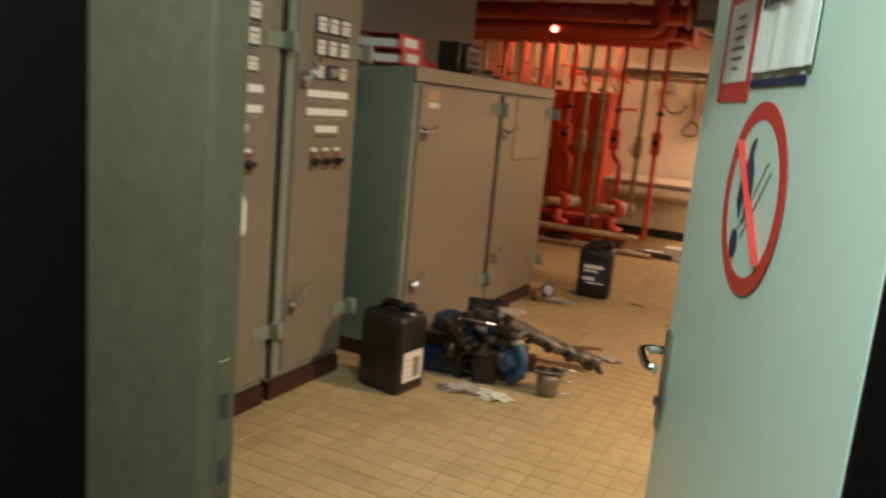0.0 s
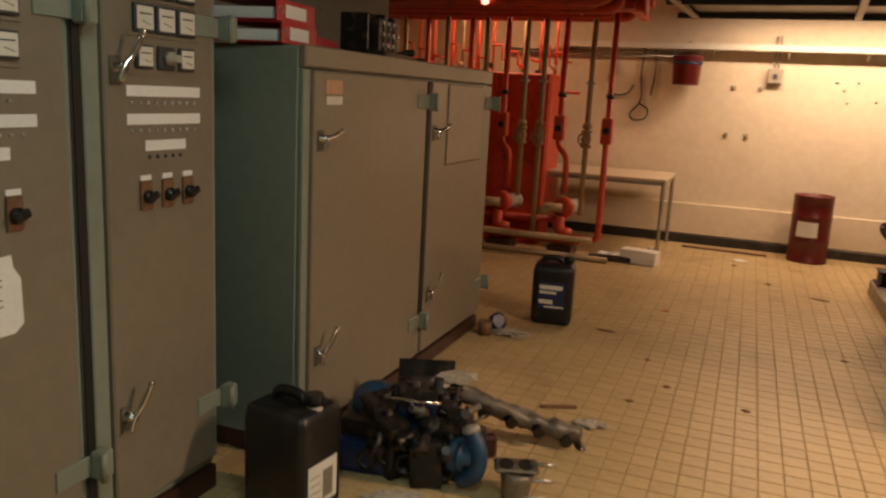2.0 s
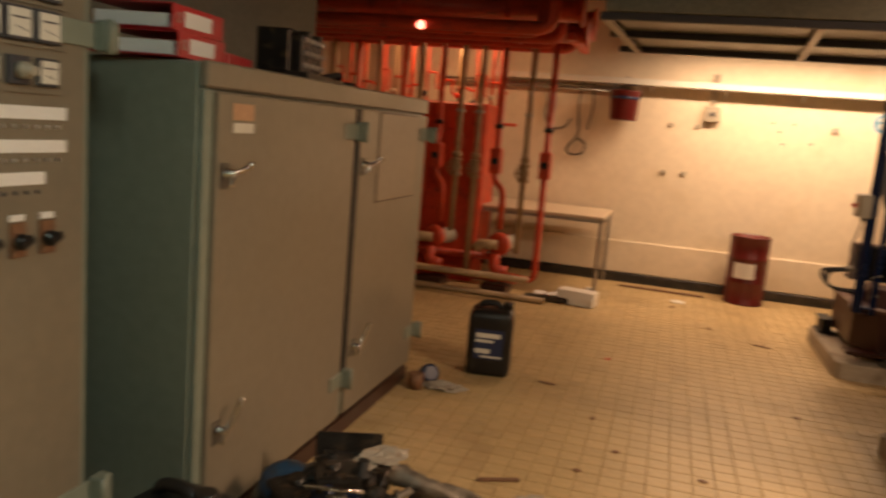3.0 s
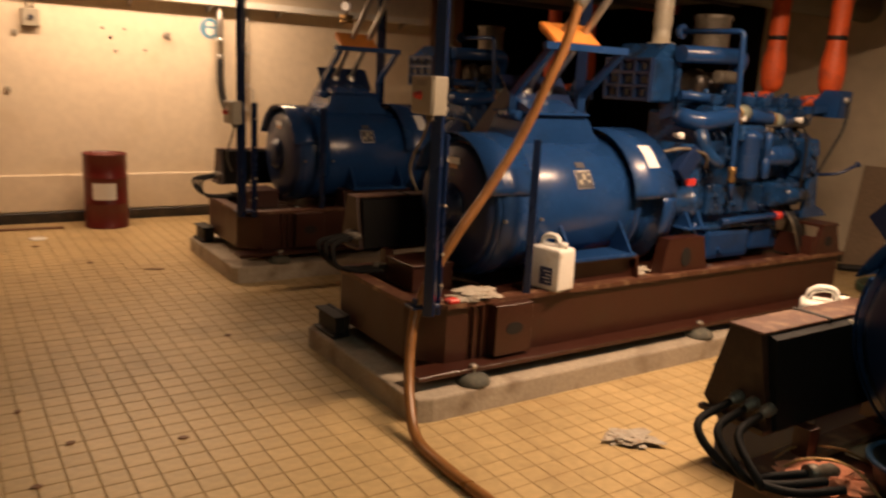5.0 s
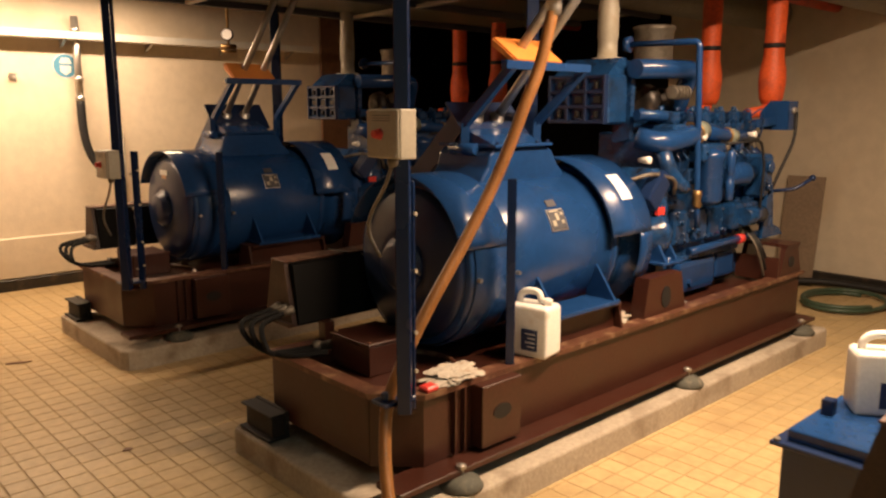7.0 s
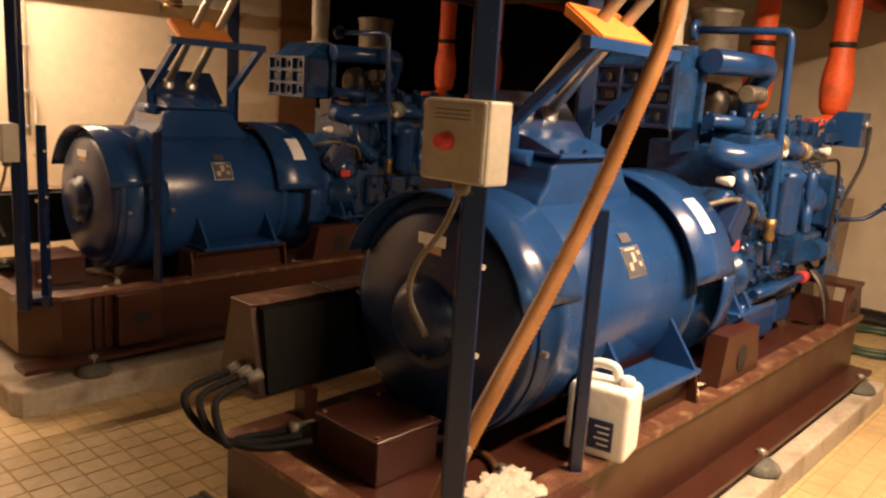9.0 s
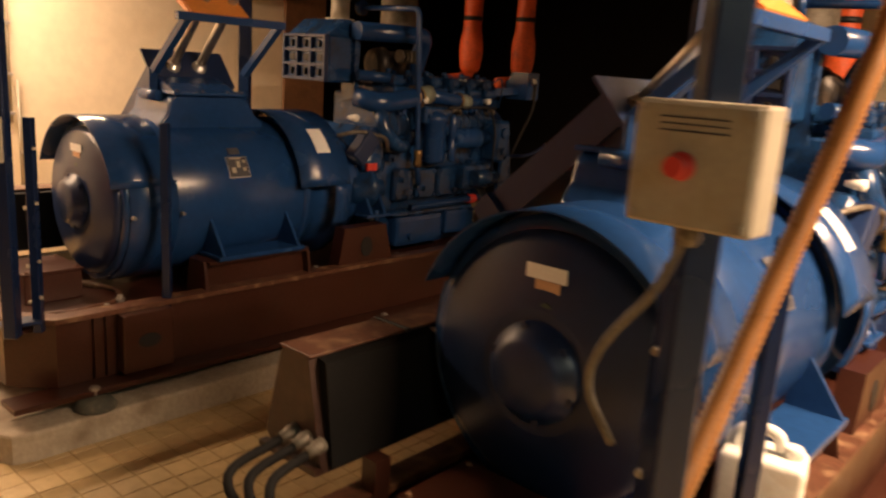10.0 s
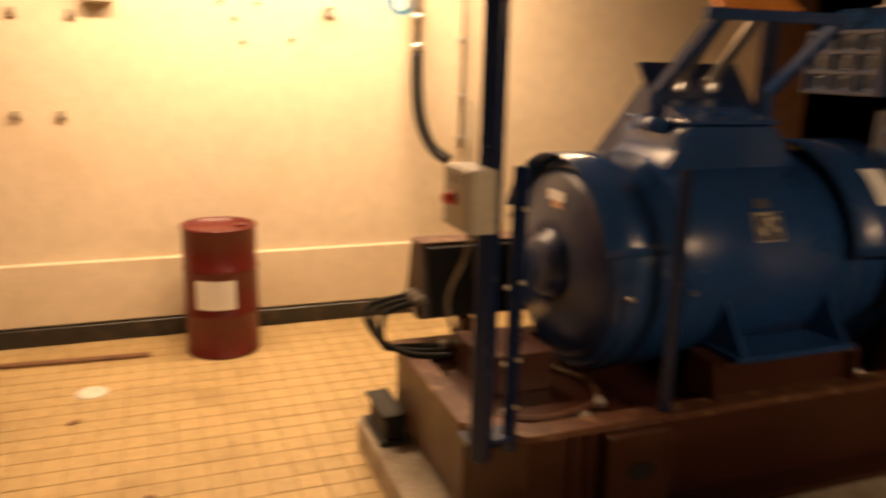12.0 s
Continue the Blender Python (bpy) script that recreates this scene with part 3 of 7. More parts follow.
    # plates and stickers
    def sticker(name, material, x, ang, w, h, r, label):
        bm = B()
        a = math.radians(ang)
        n = 6
        da = h / r / 2
        for rr in (r, r + 0.003):
            for i in range(n + 1):
                t = a - da + 2 * da * i / n
                for xx in (x - w / 2, x + w / 2):
                    bm.verts.new((xx, AY + rr * math.cos(t), AZ + rr * math.sin(t)))
        bm.verts.ensure_lookup_table()
        V, k = bm.verts, 2 * (n + 1)
        for i in range(n):
            for o in (0, k):
                bm.faces.new((V[o + 2 * i], V[o + 2 * i + 1], V[o + 2 * i + 3], V[o + 2 * i + 2]))
            for c in (0, 1):
                bm.faces.new((V[2 * i + c], V[2 * i + 2 + c], V[k + 2 * i + 2 + c], V[k + 2 * i + c]))
        return part(name, bm, material, al, label)
    sticker("nameplate", M_INK, 1.17, 153, 0.105, 0.095, R + 0.001, "black and silver rating plate")
    sticker("nameplate_rim", M_ALU, 1.17, 153, 0.113, 0.102, R - 0.0005, "silver rim of the rating plate")
    for px, pa, pw, ph in ((1.142, 155.5, 0.022, 0.026), (1.170, 151, 0.020, 0.034), (1.200, 155, 0.018, 0.016), (1.162, 146.5, 0.062, 0.008), (1.205, 149, 0.016, 0.014)):
        sticker("nameplate_print", M_BOXGREY, px, pa, pw, ph, R + 0.003, "silver patches on the plate")
    sticker("small_plate", M_INK, 1.17, 140, 0.06, 0.035, R + 0.001, "small black plate")
    sticker("paper_label", M_PAPER, 1.66, 137.5, 0.085, 0.15, R + 0.051, "white paper label")
    bm = B()
    box(bm, 0.5585, 0.5600, AY - 0.055, AY + 0.055, AZ + 0.218, AZ + 0.252)
    part("bell_label", bm, M_PAPER, al, "white label on the end bell")
    bm = B()
    box(bm, 0.558, 0.5595, AY - 0.040, AY + 0.028, AZ + 0.178, AZ + 0.217)
    part("bell_tag", bm, M_PALETAG, al, "orange tag under the label")
    bm = B()
    lathe(bm, (0.556, AY - 0.01, AZ + 0.155), (-1, 0, 0), [(0, 0.014), (0.004, 0.014)], 16)
    part("green_dot", bm, M_GREENHOSE, al)

    # terminal box on top, with its conduits
    tb = child("terminal_box", g)
    bm = B()
    prism(bm, [(0.86, 1.16), (1.44, 1.16), (1.43, 1.20), (1.385, 1.235), (1.345, 1.30), (1.30, 1.325), (0.96, 1.325), (0.93, 1.30), (0.915, 1.24), (0.88, 1.20)], "y", AY - 0.14, AY + 0.19)
    bmesh.ops.bevel(bm, geom=bm.edges[:], offset=0.012, segments=2, profile=0.5, affect="EDGES")
    part("saddle", bm, M_BLUE, tb)
    for x, z in ((1.345, 1.315), (0.925, 1.315)):
        bm = B()
        cyl(bm, (x, AY - 0.06, z), (x, AY + 0.10, z), 0.026, seg=14)
        part("hinge_barrel", bm, M_BLUE, tb)
    bm = B()
    box(bm, 0.935, 1.315, AY - 0.165, AY + 0.20, 1.324, 1.338, 0.003)
    part("flange_plate", bm, M_BLUE, tb)
    for x in (0.96, 1.09, 1.22, 1.295):
        bm = B()
        cyl(bm, (x, AY - 0.150, 1.336), (x, AY - 0.150, 1.350), 0.009, seg=6, smooth=False)
        part("flange_bolt", bm, M_BLUE_DARK, tb)
    bm = B()
    prism(bm, [(AY - 0.13, 1.336), (AY + 0.02, 1.336), (AY + 0.06, 1.40), (AY - 0.03, 1.375)], "x", 0.96, 1.29)
    part("neck_cover", bm, M_BLUE, tb)
    bm = B()
    prism(bm, [(AY - 0.02, 1.338), (AY + 0.20, 1.338), (AY + 0.23, 1.37), (AY + 0.165, 1.50), (AY + 0.05, 1.365)], "x", 1.01, 1.33)
    part("gland_housing", bm, M_BLUE_DARK, tb)
    bm = B()
    prism(bm, [(AY + 0.17, 1.475), (AY + 0.53, 1.14), (AY + 0.46, 1.07), (AY + 0.10, 1.40)], "x", 1.00, 1.36)
    prism(bm, [(AY + 0.52, 1.155), (AY + 0.57, 1.10), (AY + 0.49, 1.02), (AY + 0.44, 1.08)], "x", 0.98, 1.38)
    part("slanted_cable_box", bm, M_BLUE_DARK, tb, "dark blue slanted cable box")
    bm = B()
    prism(bm, [(AY + 0.035, 1.35), (AY + 0.175, 1.515), (AY + 0.167, 1.522), (AY + 0.027, 1.357)], "x", 0.95, 1.38)
    part("gland_plate", bm, M_BLUE_DARK, tb)
    for x in (1.08, 1.22):
        bm = B()
        lathe(bm, (x, AY + 0.115, 1.43), (0, -0.64, 0.77), [(0, 0.036), (0.03, 0.036), (0.03, 0.028), (0.05, 0.028)], 16)
        part("cable_gland", bm, M_ALU, tb, "bright aluminium cable gland")
        bm = B()
        pipe(bm, [(x, AY + 0.10, 1.45), (x + 0.02, AY - 0.15, 1.75), (x + 0.06, AY - 0.55, 2.22)], 0.021)
        part("conduit", bm, M_STEEL, tb)
    # bracket that carries the conduits
    br = child("conduit_bracket", g)
    for x in (0.95, 1.44):
        bm = B()
        bar(bm, (x, AY + 0.04, 1.20), (x, AY + 0.04, 1.43), 0.038, 0.038, 0.002)
        box(bm, x - 0.035, x + 0.035, AY, AY + 0.08, 1.195, 1.207)
        part("leg", bm, M_BLUE, br)
        bm = B()
        bar(bm, (x, AY + 0.043, 1.42), (x + 0.02, AY - 0.22, 1.665), 0.036, 0.036, 0.002)
        part("strut", bm, M_BLUE, br)
    bm = B()
    bar(bm, (0.92, AY - 0.22, 1.672), (1.49, AY - 0.22, 1.672), 0.036, 0.036, 0.002)
    part("cross_bar", bm, M_BLUE, br)
    bm = B()
    prism(bm, [(AY - 0.235, 1.688), (AY - 0.10, 1.785), (AY - 0.106, 1.792), (AY - 0.241, 1.695)], "x", 0.98, 1.275)
    prism(bm, [(AY - 0.235, 1.690), (AY - 0.10, 1.787), (AY - 0.10, 1.755), (AY - 0.225, 1.675)], "x", 0.973, 0.981)
    part("orange_plate", bm, M_OPLATE, br, "orange clamp plate")
    bm = B()
    bar(bm, (1.52, AY + 0.15, 1.20), (1.52, AY + 0.15, 2.80), 0.06, 0.06, 0.003)
    part("hanger_post", bm, M_BLUE_POST, br, "navy square post to the ceiling")

    # engine
    en = child("engine", g)
    bm = B()
    box(bm, 2.05, 3.20, 0.44, 0.86, 0.66, 1.12, 0.02)
    box(bm, 2.02, 2.20, 0.36, 0.92, 0.52, 1.18, 0.05)
    part("crankcase", bm, M_BLUE_OILY, en)
    bm = B()
    box(bm, 2.15, 3.12, 0.42, 0.84, 0.45, 0.66, 0.04)
    part("sump", bm, M_BLUE_OILY, en)
    bm = B()
    box(bm, 2.20, 3.24, 0.44, 0.86, 1.12, 1.36, 0.012)
    part("cylinder_block", bm, M_BLUE_OILY, en)
    for k in range(6):
        bm = B()
        x = 2.27 + k * 0.165
        box(bm, x, x + 0.135, 0.41, 0.80, 1.36, 1.41, 0.015, seg=2)
        box(bm, x + 0.02, x + 0.115, 0.44, 0.74, 1.41, 1.475, 0.02, seg=2)
        cyl(bm, (x + 0.067, 0.54, 1.47), (x + 0.067, 0.54, 1.505), 0.016, seg=8)
        cyl(bm, (x + 0.067, 0.66, 1.47), (x + 0.067, 0.66, 1.495), 0.012, seg=8)
        for yy in (0.425, 0.60):
            for xx in (0.012, 0.123):
                cyl(bm, (x + xx, yy, 1.405), (x + xx, yy, 1.425), 0.008, seg=6, smooth=False)
        pipe(bm, [(x + 0.10, 0.44, 1.45), (x + 0.12, 0.38, 1.50), (x + 0.135, 0.37, 1.42), (x + 0.14, 0.40, 1.30)], 0.005, 0.03, 6)
        part("rocker_cover", bm, M_BLUE_OILY, en)
        bm = B()
        cyl(bm, (x + 0.067, 0.40, 1.27), (x + 0.067, 0.46, 1.27), 0.028, seg=12)
        cyl(bm, (x + 0.067, 0.385, 1.27), (x + 0.067, 0.40, 1.27), 0.018, seg=8)
        part("inspection_plug", bm, M_GUNMETAL if k % 2 else M_BLUE, en)
    # cooler at the flywheel end
    cx0, cy0, cy1, cz0, cz1 = 1.93, 0.62, 1.02, 1.41, 1.67
    bm = B()
    box(bm, cx0 + 0.025, cx0 + 0.20, cy0, cy1, cz0, cz1, 0.012)
    prism(bm, [(cy0 - 0.02, 1.33), (cy0 + 0.09, 1.30), (cy0 + 0.09, 1.76), (cy0 - 0.02, 1.74)], "x", cx0 + 0.20, cx0 + 0.235)
    prism(bm, [(cx0 + 0.025, cz1 - 0.01), (cx0 + 0.20, cz1 - 0.01), (cx0 + 0.20, 1.76), (cx0 + 0.15, 1.76)], "y", cy0 + 0.02, cy1 - 0.02)
    part("cooler_body", bm, M_BLUE_OILY, en)
    for k in range(4):
        bm = B()
        y = cy0 + 0.008 + k * (cy1 - cy0 - 0.034) / 3
        box(bm, cx0, cx0 + 0.03, y, y + 0.018, cz0, cz1, 0.003)
        part("cover_rib", bm, M_BLUE_DARK, en, "cast rib of the cooler end cover")
        bm = B()
        z = cz0 + 0.002 + k * (cz1 - cz0 - 0.022) / 3
        box(bm, cx0 + 0.001, cx0 + 0.031, cy0 + 0.009, cy1 - 0.009, z, z + 0.018, 0.003)
        part("cover_rib", bm, M_BLUE_DARK, en)
    for i in range(3):
        for j in range(3):
            bm = B()
            y = cy0 + 0.075 + i * 0.122
            z = cz0 + 0.05 + j * 0.078
            box(bm, cx0 + 0.006, cx0 + 0.028, y - 0.03 * (j % 2) - 0.01, y + 0.012, z - 0.018, z + 0.018, 0.004)
            part("cover_boss", bm, M_BLACK, en)
    bm = B()
    pipe(bm, [(2.10, 0.56, 1.70), (2.62, 0.52, 1.71), (2.66, 0.60, 1.60), (2.66, 0.66, 1.42)], 0.052, 0.12, 18)
    part("charge_air_pipe", bm, M_BLUE, en)
    bm = B()
    pipe(bm, [(2.10, 0.54, 1.46), (2.34, 0.48, 1.45), (2.46, 0.50, 1.44), (2.50, 0.56, 1.40)], 0.030, 0.08)
    part("coolant_pipe", bm, M_BLUE, en)
    bm = B()
    pipe(bm, [(2.08, 0.52, 1.34), (2.14, 0.40, 1.31), (2.36, 0.38, 1.34), (2.46, 0.40, 1.36)], 0.058, 0.14, 18)
    part("manifold_elbow", bm, M_BLUE, en)
    bm = B()
    for x in (2.40, 2.435):
        lathe(bm, (x, 0.395, 1.352), (1, 0.1, 0.1), [(0, 0.062), (0, 0.068), (0.014, 0.068), (0.014, 0.062)], 18)
    part("hose_clamp", bm, M_BRASS, en)
    bm = B()
    cyl(bm, (2.44, 0.40, 1.357), (2.56, 0.41, 1.37), 0.055)
    part("grey_coupling", bm, M_GREEN, en, "pale green-grey hose coupling")
    bm = B()
    pipe(bm, [(2.54, 0.41, 1.365), (2.80, 0.41, 1.34), (3.20, 0.42, 1.32)], 0.042)
    part("water_manifold", bm, M_BLUE, en)
    for x in (2.84,):
        bm = B()
        cyl(bm, (x, 0.41, 1.335), (x + 0.08, 0.41, 1.33), 0.047)
        part("grey_coupling", bm, M_GREEN, en)
        bm = B()
        lathe(bm, (x - 0.015, 0.41, 1.335), (1, 0, 0), [(0, 0.045), (0, 0.052), (0.014, 0.052), (0.014, 0.045)], 16)
        part("hose_clamp", bm, M_BRASS, en)
    bm = B()
    lathe(bm, (2.56, 0.345, 0.96), (0, 0, 1), [(0, 0.03), (0.012, 0.062), (0.03, 0.070), (0.25, 0.070), (0.262, 0.078), (0.285, 0.078), (0.30, 0.06), (0.32, 0.02)], 24)
    part("filter_canister", bm, M_BLUE, en)
    bm = B()
    lathe(bm, (2.63, 0.262, 0.98), (0, 0, 1), [(0, 0.012), (0.01, 0.024), (0.11, 0.024), (0.12, 0.016), (0.15, 0.016), (0.16, 0.024), (0.27, 0.022), (0.285, 0.010)], 14)
    part("fuel_strainer", bm, M_BLUE, en, "grey sight-glass strainer")
    bm = B()
    box(bm, 2.46, 2.70, 0.33, 0.44, 1.20, 1.30, 0.012)
    for x in (2.49, 2.67):
        cyl(bm, (x, 0.315, 1.25), (x, 0.335, 1.25), 0.014, seg=6, smooth=False)
    part("filter_head", bm, M_BLUE_OILY, en)
    bm = B()
    lathe(bm, (2.72, 0.34, 1.11), (1, 0.05, 0), [(0, 0.03), (0.0, 0.05), (0.02, 0.062), (0.20, 0.062), (0.21, 0.072), (0.24, 0.072), (0.24, 0.05), (0.36, 0.045)], 20)
    part("starter_pump", bm, M_BLUE, en)
    for k in range(4):
        bm = B()
        x = 2.30 + 0.19 * k
        box(bm, x, x + 0.165, 0.395, 0.442, 0.74, 0.93, 0.012)
        for xx in (0.02, 0.145):
            for zz in (0.765, 0.905):
                cyl(bm, (x + xx, 0.385, zz), (x + xx, 0.397, zz), 0.010, seg=6, smooth=False)
        part("crankcase_door", bm, M_BLUE_OILY, en)
    bm = B()
    box(bm, 2.26, 2.98, 0.36, 0.46, 0.655, 0.685, 0.006)
    for k in range(9):
        cyl(bm, (2.29 + 0.08 * k, 0.378, 0.685), (2.29 + 0.08 * k, 0.378, 0.697), 0.009, seg=6, smooth=False)
    part("sump_flange", bm, M_BLUE_OILY, en)
    bm = B()
    box(bm, 2.28, 2.70, 0.35, 0.46, 0.47, 0.652, 0.03, seg=2)
    box(bm, 2.74, 2.96, 0.37, 0.46, 0.50, 0.652, 0.02, seg=2)
    cyl(bm, (2.40, 0.33, 0.53), (2.40, 0.36, 0.53), 0.022, seg=6, smooth=False)
    part("sump_side", bm, M_BLUE, en)
    bm = B()
    box(bm, 1.94, 2.14, 0.235, 0.34, 0.70, 0.715, 0.003)
    prism(bm, [(0.25, 0.715), (0.42, 0.715), (0.42, 0.90), (0.36, 0.90)], "x", 1.98, 2.00)
    prism(bm, [(0.25, 0.715), (0.42, 0.715), (0.42, 0.90), (0.36, 0.90)], "x", 2.08, 2.10)
    cyl(bm, (2.04, 0.27, 0.674), (2.04, 0.27, 0.735), 0.014, seg=8)
    part("engine_foot", bm, M_BLUE, en)
    bm = B()
    box(bm, -0.05, 0.05, -0.04, 0.04, -0.09, 0.09, 0.012, pose(1.98, 0.34, 1.075, 0, 42, 0), 2)
    cyl(bm, (2.02, 0.34, 1.12), (2.06, 0.33, 1.16), 0.03, seg=12)
    part("starter_solenoid", bm, M_BLUE_DARK, en, "dark blue solenoid block")
    bm = B()
    pipe(bm, [(2.60, 0.28, 1.30), (2.98, 0.26, 1.31), (3.06, 0.27, 1.15), (3.05, 0.28, 0.80)], 0.008, 0.06, 7)
    part("control_cable", bm, M_BLACK, en, "thin black control cable")
    bm = B()
    prism(bm, [(3.16, 0.70), (3.44, 0.70), (3.40, 0.74), (3.30, 0.78), (3.27, 1.0), (3.20, 1.0)], "y", 0.30, 0.33)
    box(bm, 3.12, 3.26, 0.30, 0.44, 0.95, 1.22, 0.02)
    cyl(bm, (3.19, 0.28, 1.14), (3.19, 0.30, 1.14), 0.035, seg=14)
    cyl(bm, (3.19, 0.28, 1.02), (3.19, 0.30, 1.02), 0.025, seg=14)
    part("governor_housing", bm, M_BLUE_OILY, en)
    bm = B()
    box(bm, 2.84, 3.16, 0.33, 0.45, 0.78, 0.94, 0.03, seg=2)
    cyl(bm, (2.90, 0.30, 0.86), (3.12, 0.30, 0.86), 0.05)
    part("injection_pump", bm, M_BLUE_OILY, en)
    bm = B()
    pipe(bm, [(2.40, 0.36, 0.70), (2.50, 0.33, 0.715), (3.15, 0.33, 0.73)], 0.024)
    part("oil_pipe", bm, M_BLUE, en)
    bm = B()
    cyl(bm, (2.90, 0.33, 0.722), (2.96, 0.33, 0.724), 0.029)
    part("red_coupling", bm, M_SIGNRED, en, "red coupling")
    bm = B()
    lathe(bm, (1.93, 0.40, 0.84), (1, -0.2, 0), [(0, 0.04), (0.01, 0.085), (0.10, 0.10), (0.11, 0.115), (0.14, 0.115), (0.14, 0.06), (0.22, 0.05)], 20)
    lathe(bm, (2.10, 0.40, 0.98), (0, -1, 0), [(0, 0.09), (0.03, 0.085), (0.05, 0.03)], 20)
    part("starter_motor", bm, M_BLUE_OILY, en)
    bm = B()
    box(bm, 2.02, 2.09, 0.335, 0.352, 0.945, 0.985)
    part("red_tag", bm, M_SIGNRED, en, "small red tag")
    bm = B()
    pipe(bm, [(1.78, 0.42, 1.12), (1.95, 0.33, 1.17), (2.12, 0.30, 1.13), (2.16, 0.33, 1.05)], 0.011, 0.07)
    part("breather_hose", bm, M_GUNMETAL, en, "braided steel hose")
    bm = B()
    pipe(bm, [(2.16, 0.42, 1.30), (2.16, 0.36, 1.16), (2.24, 0.34, 1.08), (2.34, 0.38, 1.07)], 0.042, 0.1)
    part("bypass_elbow", bm, M_BLUE_OILY, en)
    for k, (x, z) in enumerate(((1.92, 1.235), (2.46, 1.34), (3.05, 1.34))):
        bm = B()
        lathe(bm, (x, 0.345, z), (0, -1, 0), [(-0.05, 0.010), (0, 0.020), (0.014, 0.020), (0.018, 0.009)], 14)
        part("white_cap", bm, M_WHITE, en, "white plastic cap")
    random.seed(5)
    for k in range(12):
        bm = B()
        x = 2.25 + 0.08 * k
        z0 = random.uniform(1.0, 1.2)
        pipe(bm, [(x, 0.44, 1.30), (x + 0.02, 0.36, 1.22), (x + random.uniform(-0.06, 0.06), 0.39, z0), (x + 0.04, 0.43, z0 - 0.08)], 0.0045, 0.03, 7)
        part("fuel_line", bm, M_BLUE_OILY, en)
    for k in range(22):
        bm = B()
        x = 2.24 + random.uniform(0, 0.9)
        z = random.uniform(0.72, 1.1)
        w = random.uniform(0.03, 0.08)
        box(bm, x, x + w, 0.385, 0.445, z, z + random.uniform(0.03, 0.09), 0.008)
        cyl(bm, (x + w / 2, 0.365, z + 0.02), (x + w / 2, 0.39, z + 0.02), 0.014, seg=6, smooth=False)
        part("casting_boss", bm, M_BLUE_OILY, en)
    # turbocharger and stack
    tc = child("turbocharger", g)
    bm = B()
    lathe(bm, (2.36, 0.70, 1.53), (1, 0, 0), [(0, 0.05), (0.01, 0.09), (0.07, 0.10), (0.10, 0.05), (0.14, 0.05), (0.16, 0.08), (0.24, 0.08), (0.25, 0.04)], 22)
    part("turbo_housing", bm, M_OIL, tc, "dark cast turbo housing")
    bm = B()
    for k in range(5):
        lathe(bm, (2.40 + 0.035 * k, 0.52, 1.58), (1, 0, 0), [(0, 0.03), (0, 0.04), (0.012, 0.04), (0.012, 0.03)], 14)
    part("turbo_bellows", bm, M_GUNMETAL, tc)
    bm = B()
    lathe(bm, (2.18, 0.80, 1.74), (0, 0, 1), [(0, 0.075), (0.02, 0.085), (0.03, 0.085), (0.03, 0.055), (0.12, 0.052), (0.14, 0.058), (0.30, 0.058), (0.32, 0.052), (0.5, 0.052), (0.95, 0.052)], 20)
    part("flexible_exhaust", bm, M_BOXGREY, tc, "wrapped pale exhaust bellows")
    bm = B()
    lathe(bm, (2.70, 0.84, 1.68), (0, 0, 1), [(0, 0.05), (0.05, 0.07), (0.06, 0.112), (0.075, 0.115), (0.26, 0.115), (0.275, 0.125), (0.295, 0.125), (0.30, 0.11), (0.285, 0.02)], 28)
    part("air_intake", bm, M_GUNMETAL, tc, "dark galvanised air intake canister")
    bm = B()
    pipe(bm, [(2.44, 0.34, 0.84), (2.42, 0.34, 0.97), (2.38, 0.355, 1.845), (2.30, 0.74, 1.845)], 0.017, 0.035)
    cyl(bm, (2.30, 0.73, 1.845), (2.294, 0.76, 1.845), 0.045)
    part("overflow_pipe", bm, M_BLUE, g, "thin blue upright pipe with a top arm")
    bm = B()
    lathe(bm, (2.42, 0.34, 0.95), (0, 0, 1), [(0, 0.02), (0.02, 0.026), (0.05, 0.02), (0.07, 0.026), (0.10, 0.024)], 10)
    part("brass_valve", bm, M_BRASS, g)
    # lagged exhausts at the rear
    for (x, y, zt) in ((3.62, 0.52, 1.52), (3.53, 0.92, 1.52)):
        ex = child("lagged_pipe", g)
        bm = B()
        lathe(bm, (x, y, zt), (0, 0, 1), [(0, 0.055), (0.04, 0.075), (0.14, 0.085), (0.22, 0.082), (0.30, 0.066), (0.42, 0.064), (1.0, 0.066), (1.35, 0.066)], 20)
        part("lagging", bm, M_ORANGE, ex, "orange wrapped lagging")
        bm = B()
        lathe(bm, (x, y, zt + 0.36), (0, 0, 1), [(0, 0.066), (0, 0.069), (0.03, 0.069), (0.03, 0.066)], 20)
        part("black_band", bm, M_BLACK, ex)
        bm = B()
        pipe(bm, [(x, y, zt + 0.06), (x, y, zt - 0.02), (x - 0.10, y + 0.02, zt - 0.05), (x - 0.20, y + 0.06, zt - 0.06)], 0.036, 0.07)
        part("elbow", bm, M_ORANGE, ex)
        bm = B()
        lathe(bm, (x + 0.07, y, zt + 0.12), (1, 0, 0), [(0, 0.03), (0.03, 0.035), (0.05, 0.02)], 12)
        part("probe", bm, M_BLACK, ex)
    jb = child("junction_box", g)
    bm = B()
    prism(bm, [(0.30, 1.36), (0.48, 1.36), (0.48, 1.47), (0.42, 1.54), (0.30, 1.54)], "x", 3.40, 3.53)
    part("box_body", bm, M_BLUE, jb)
    bm = B()
    cyl(bm, (3.46, 0.302, 1.48), (3.46, 0.282, 1.48), 0.02)
    part("box_knob", bm, M_ALU, jb)
    bm = B()
    pipe(bm, [(3.46, 0.275, 1.47), (3.45, 0.27, 1.30), (3.38, 0.32, 1.10), (3.34, 0.36, 0.95)], 0.010, 0.1)
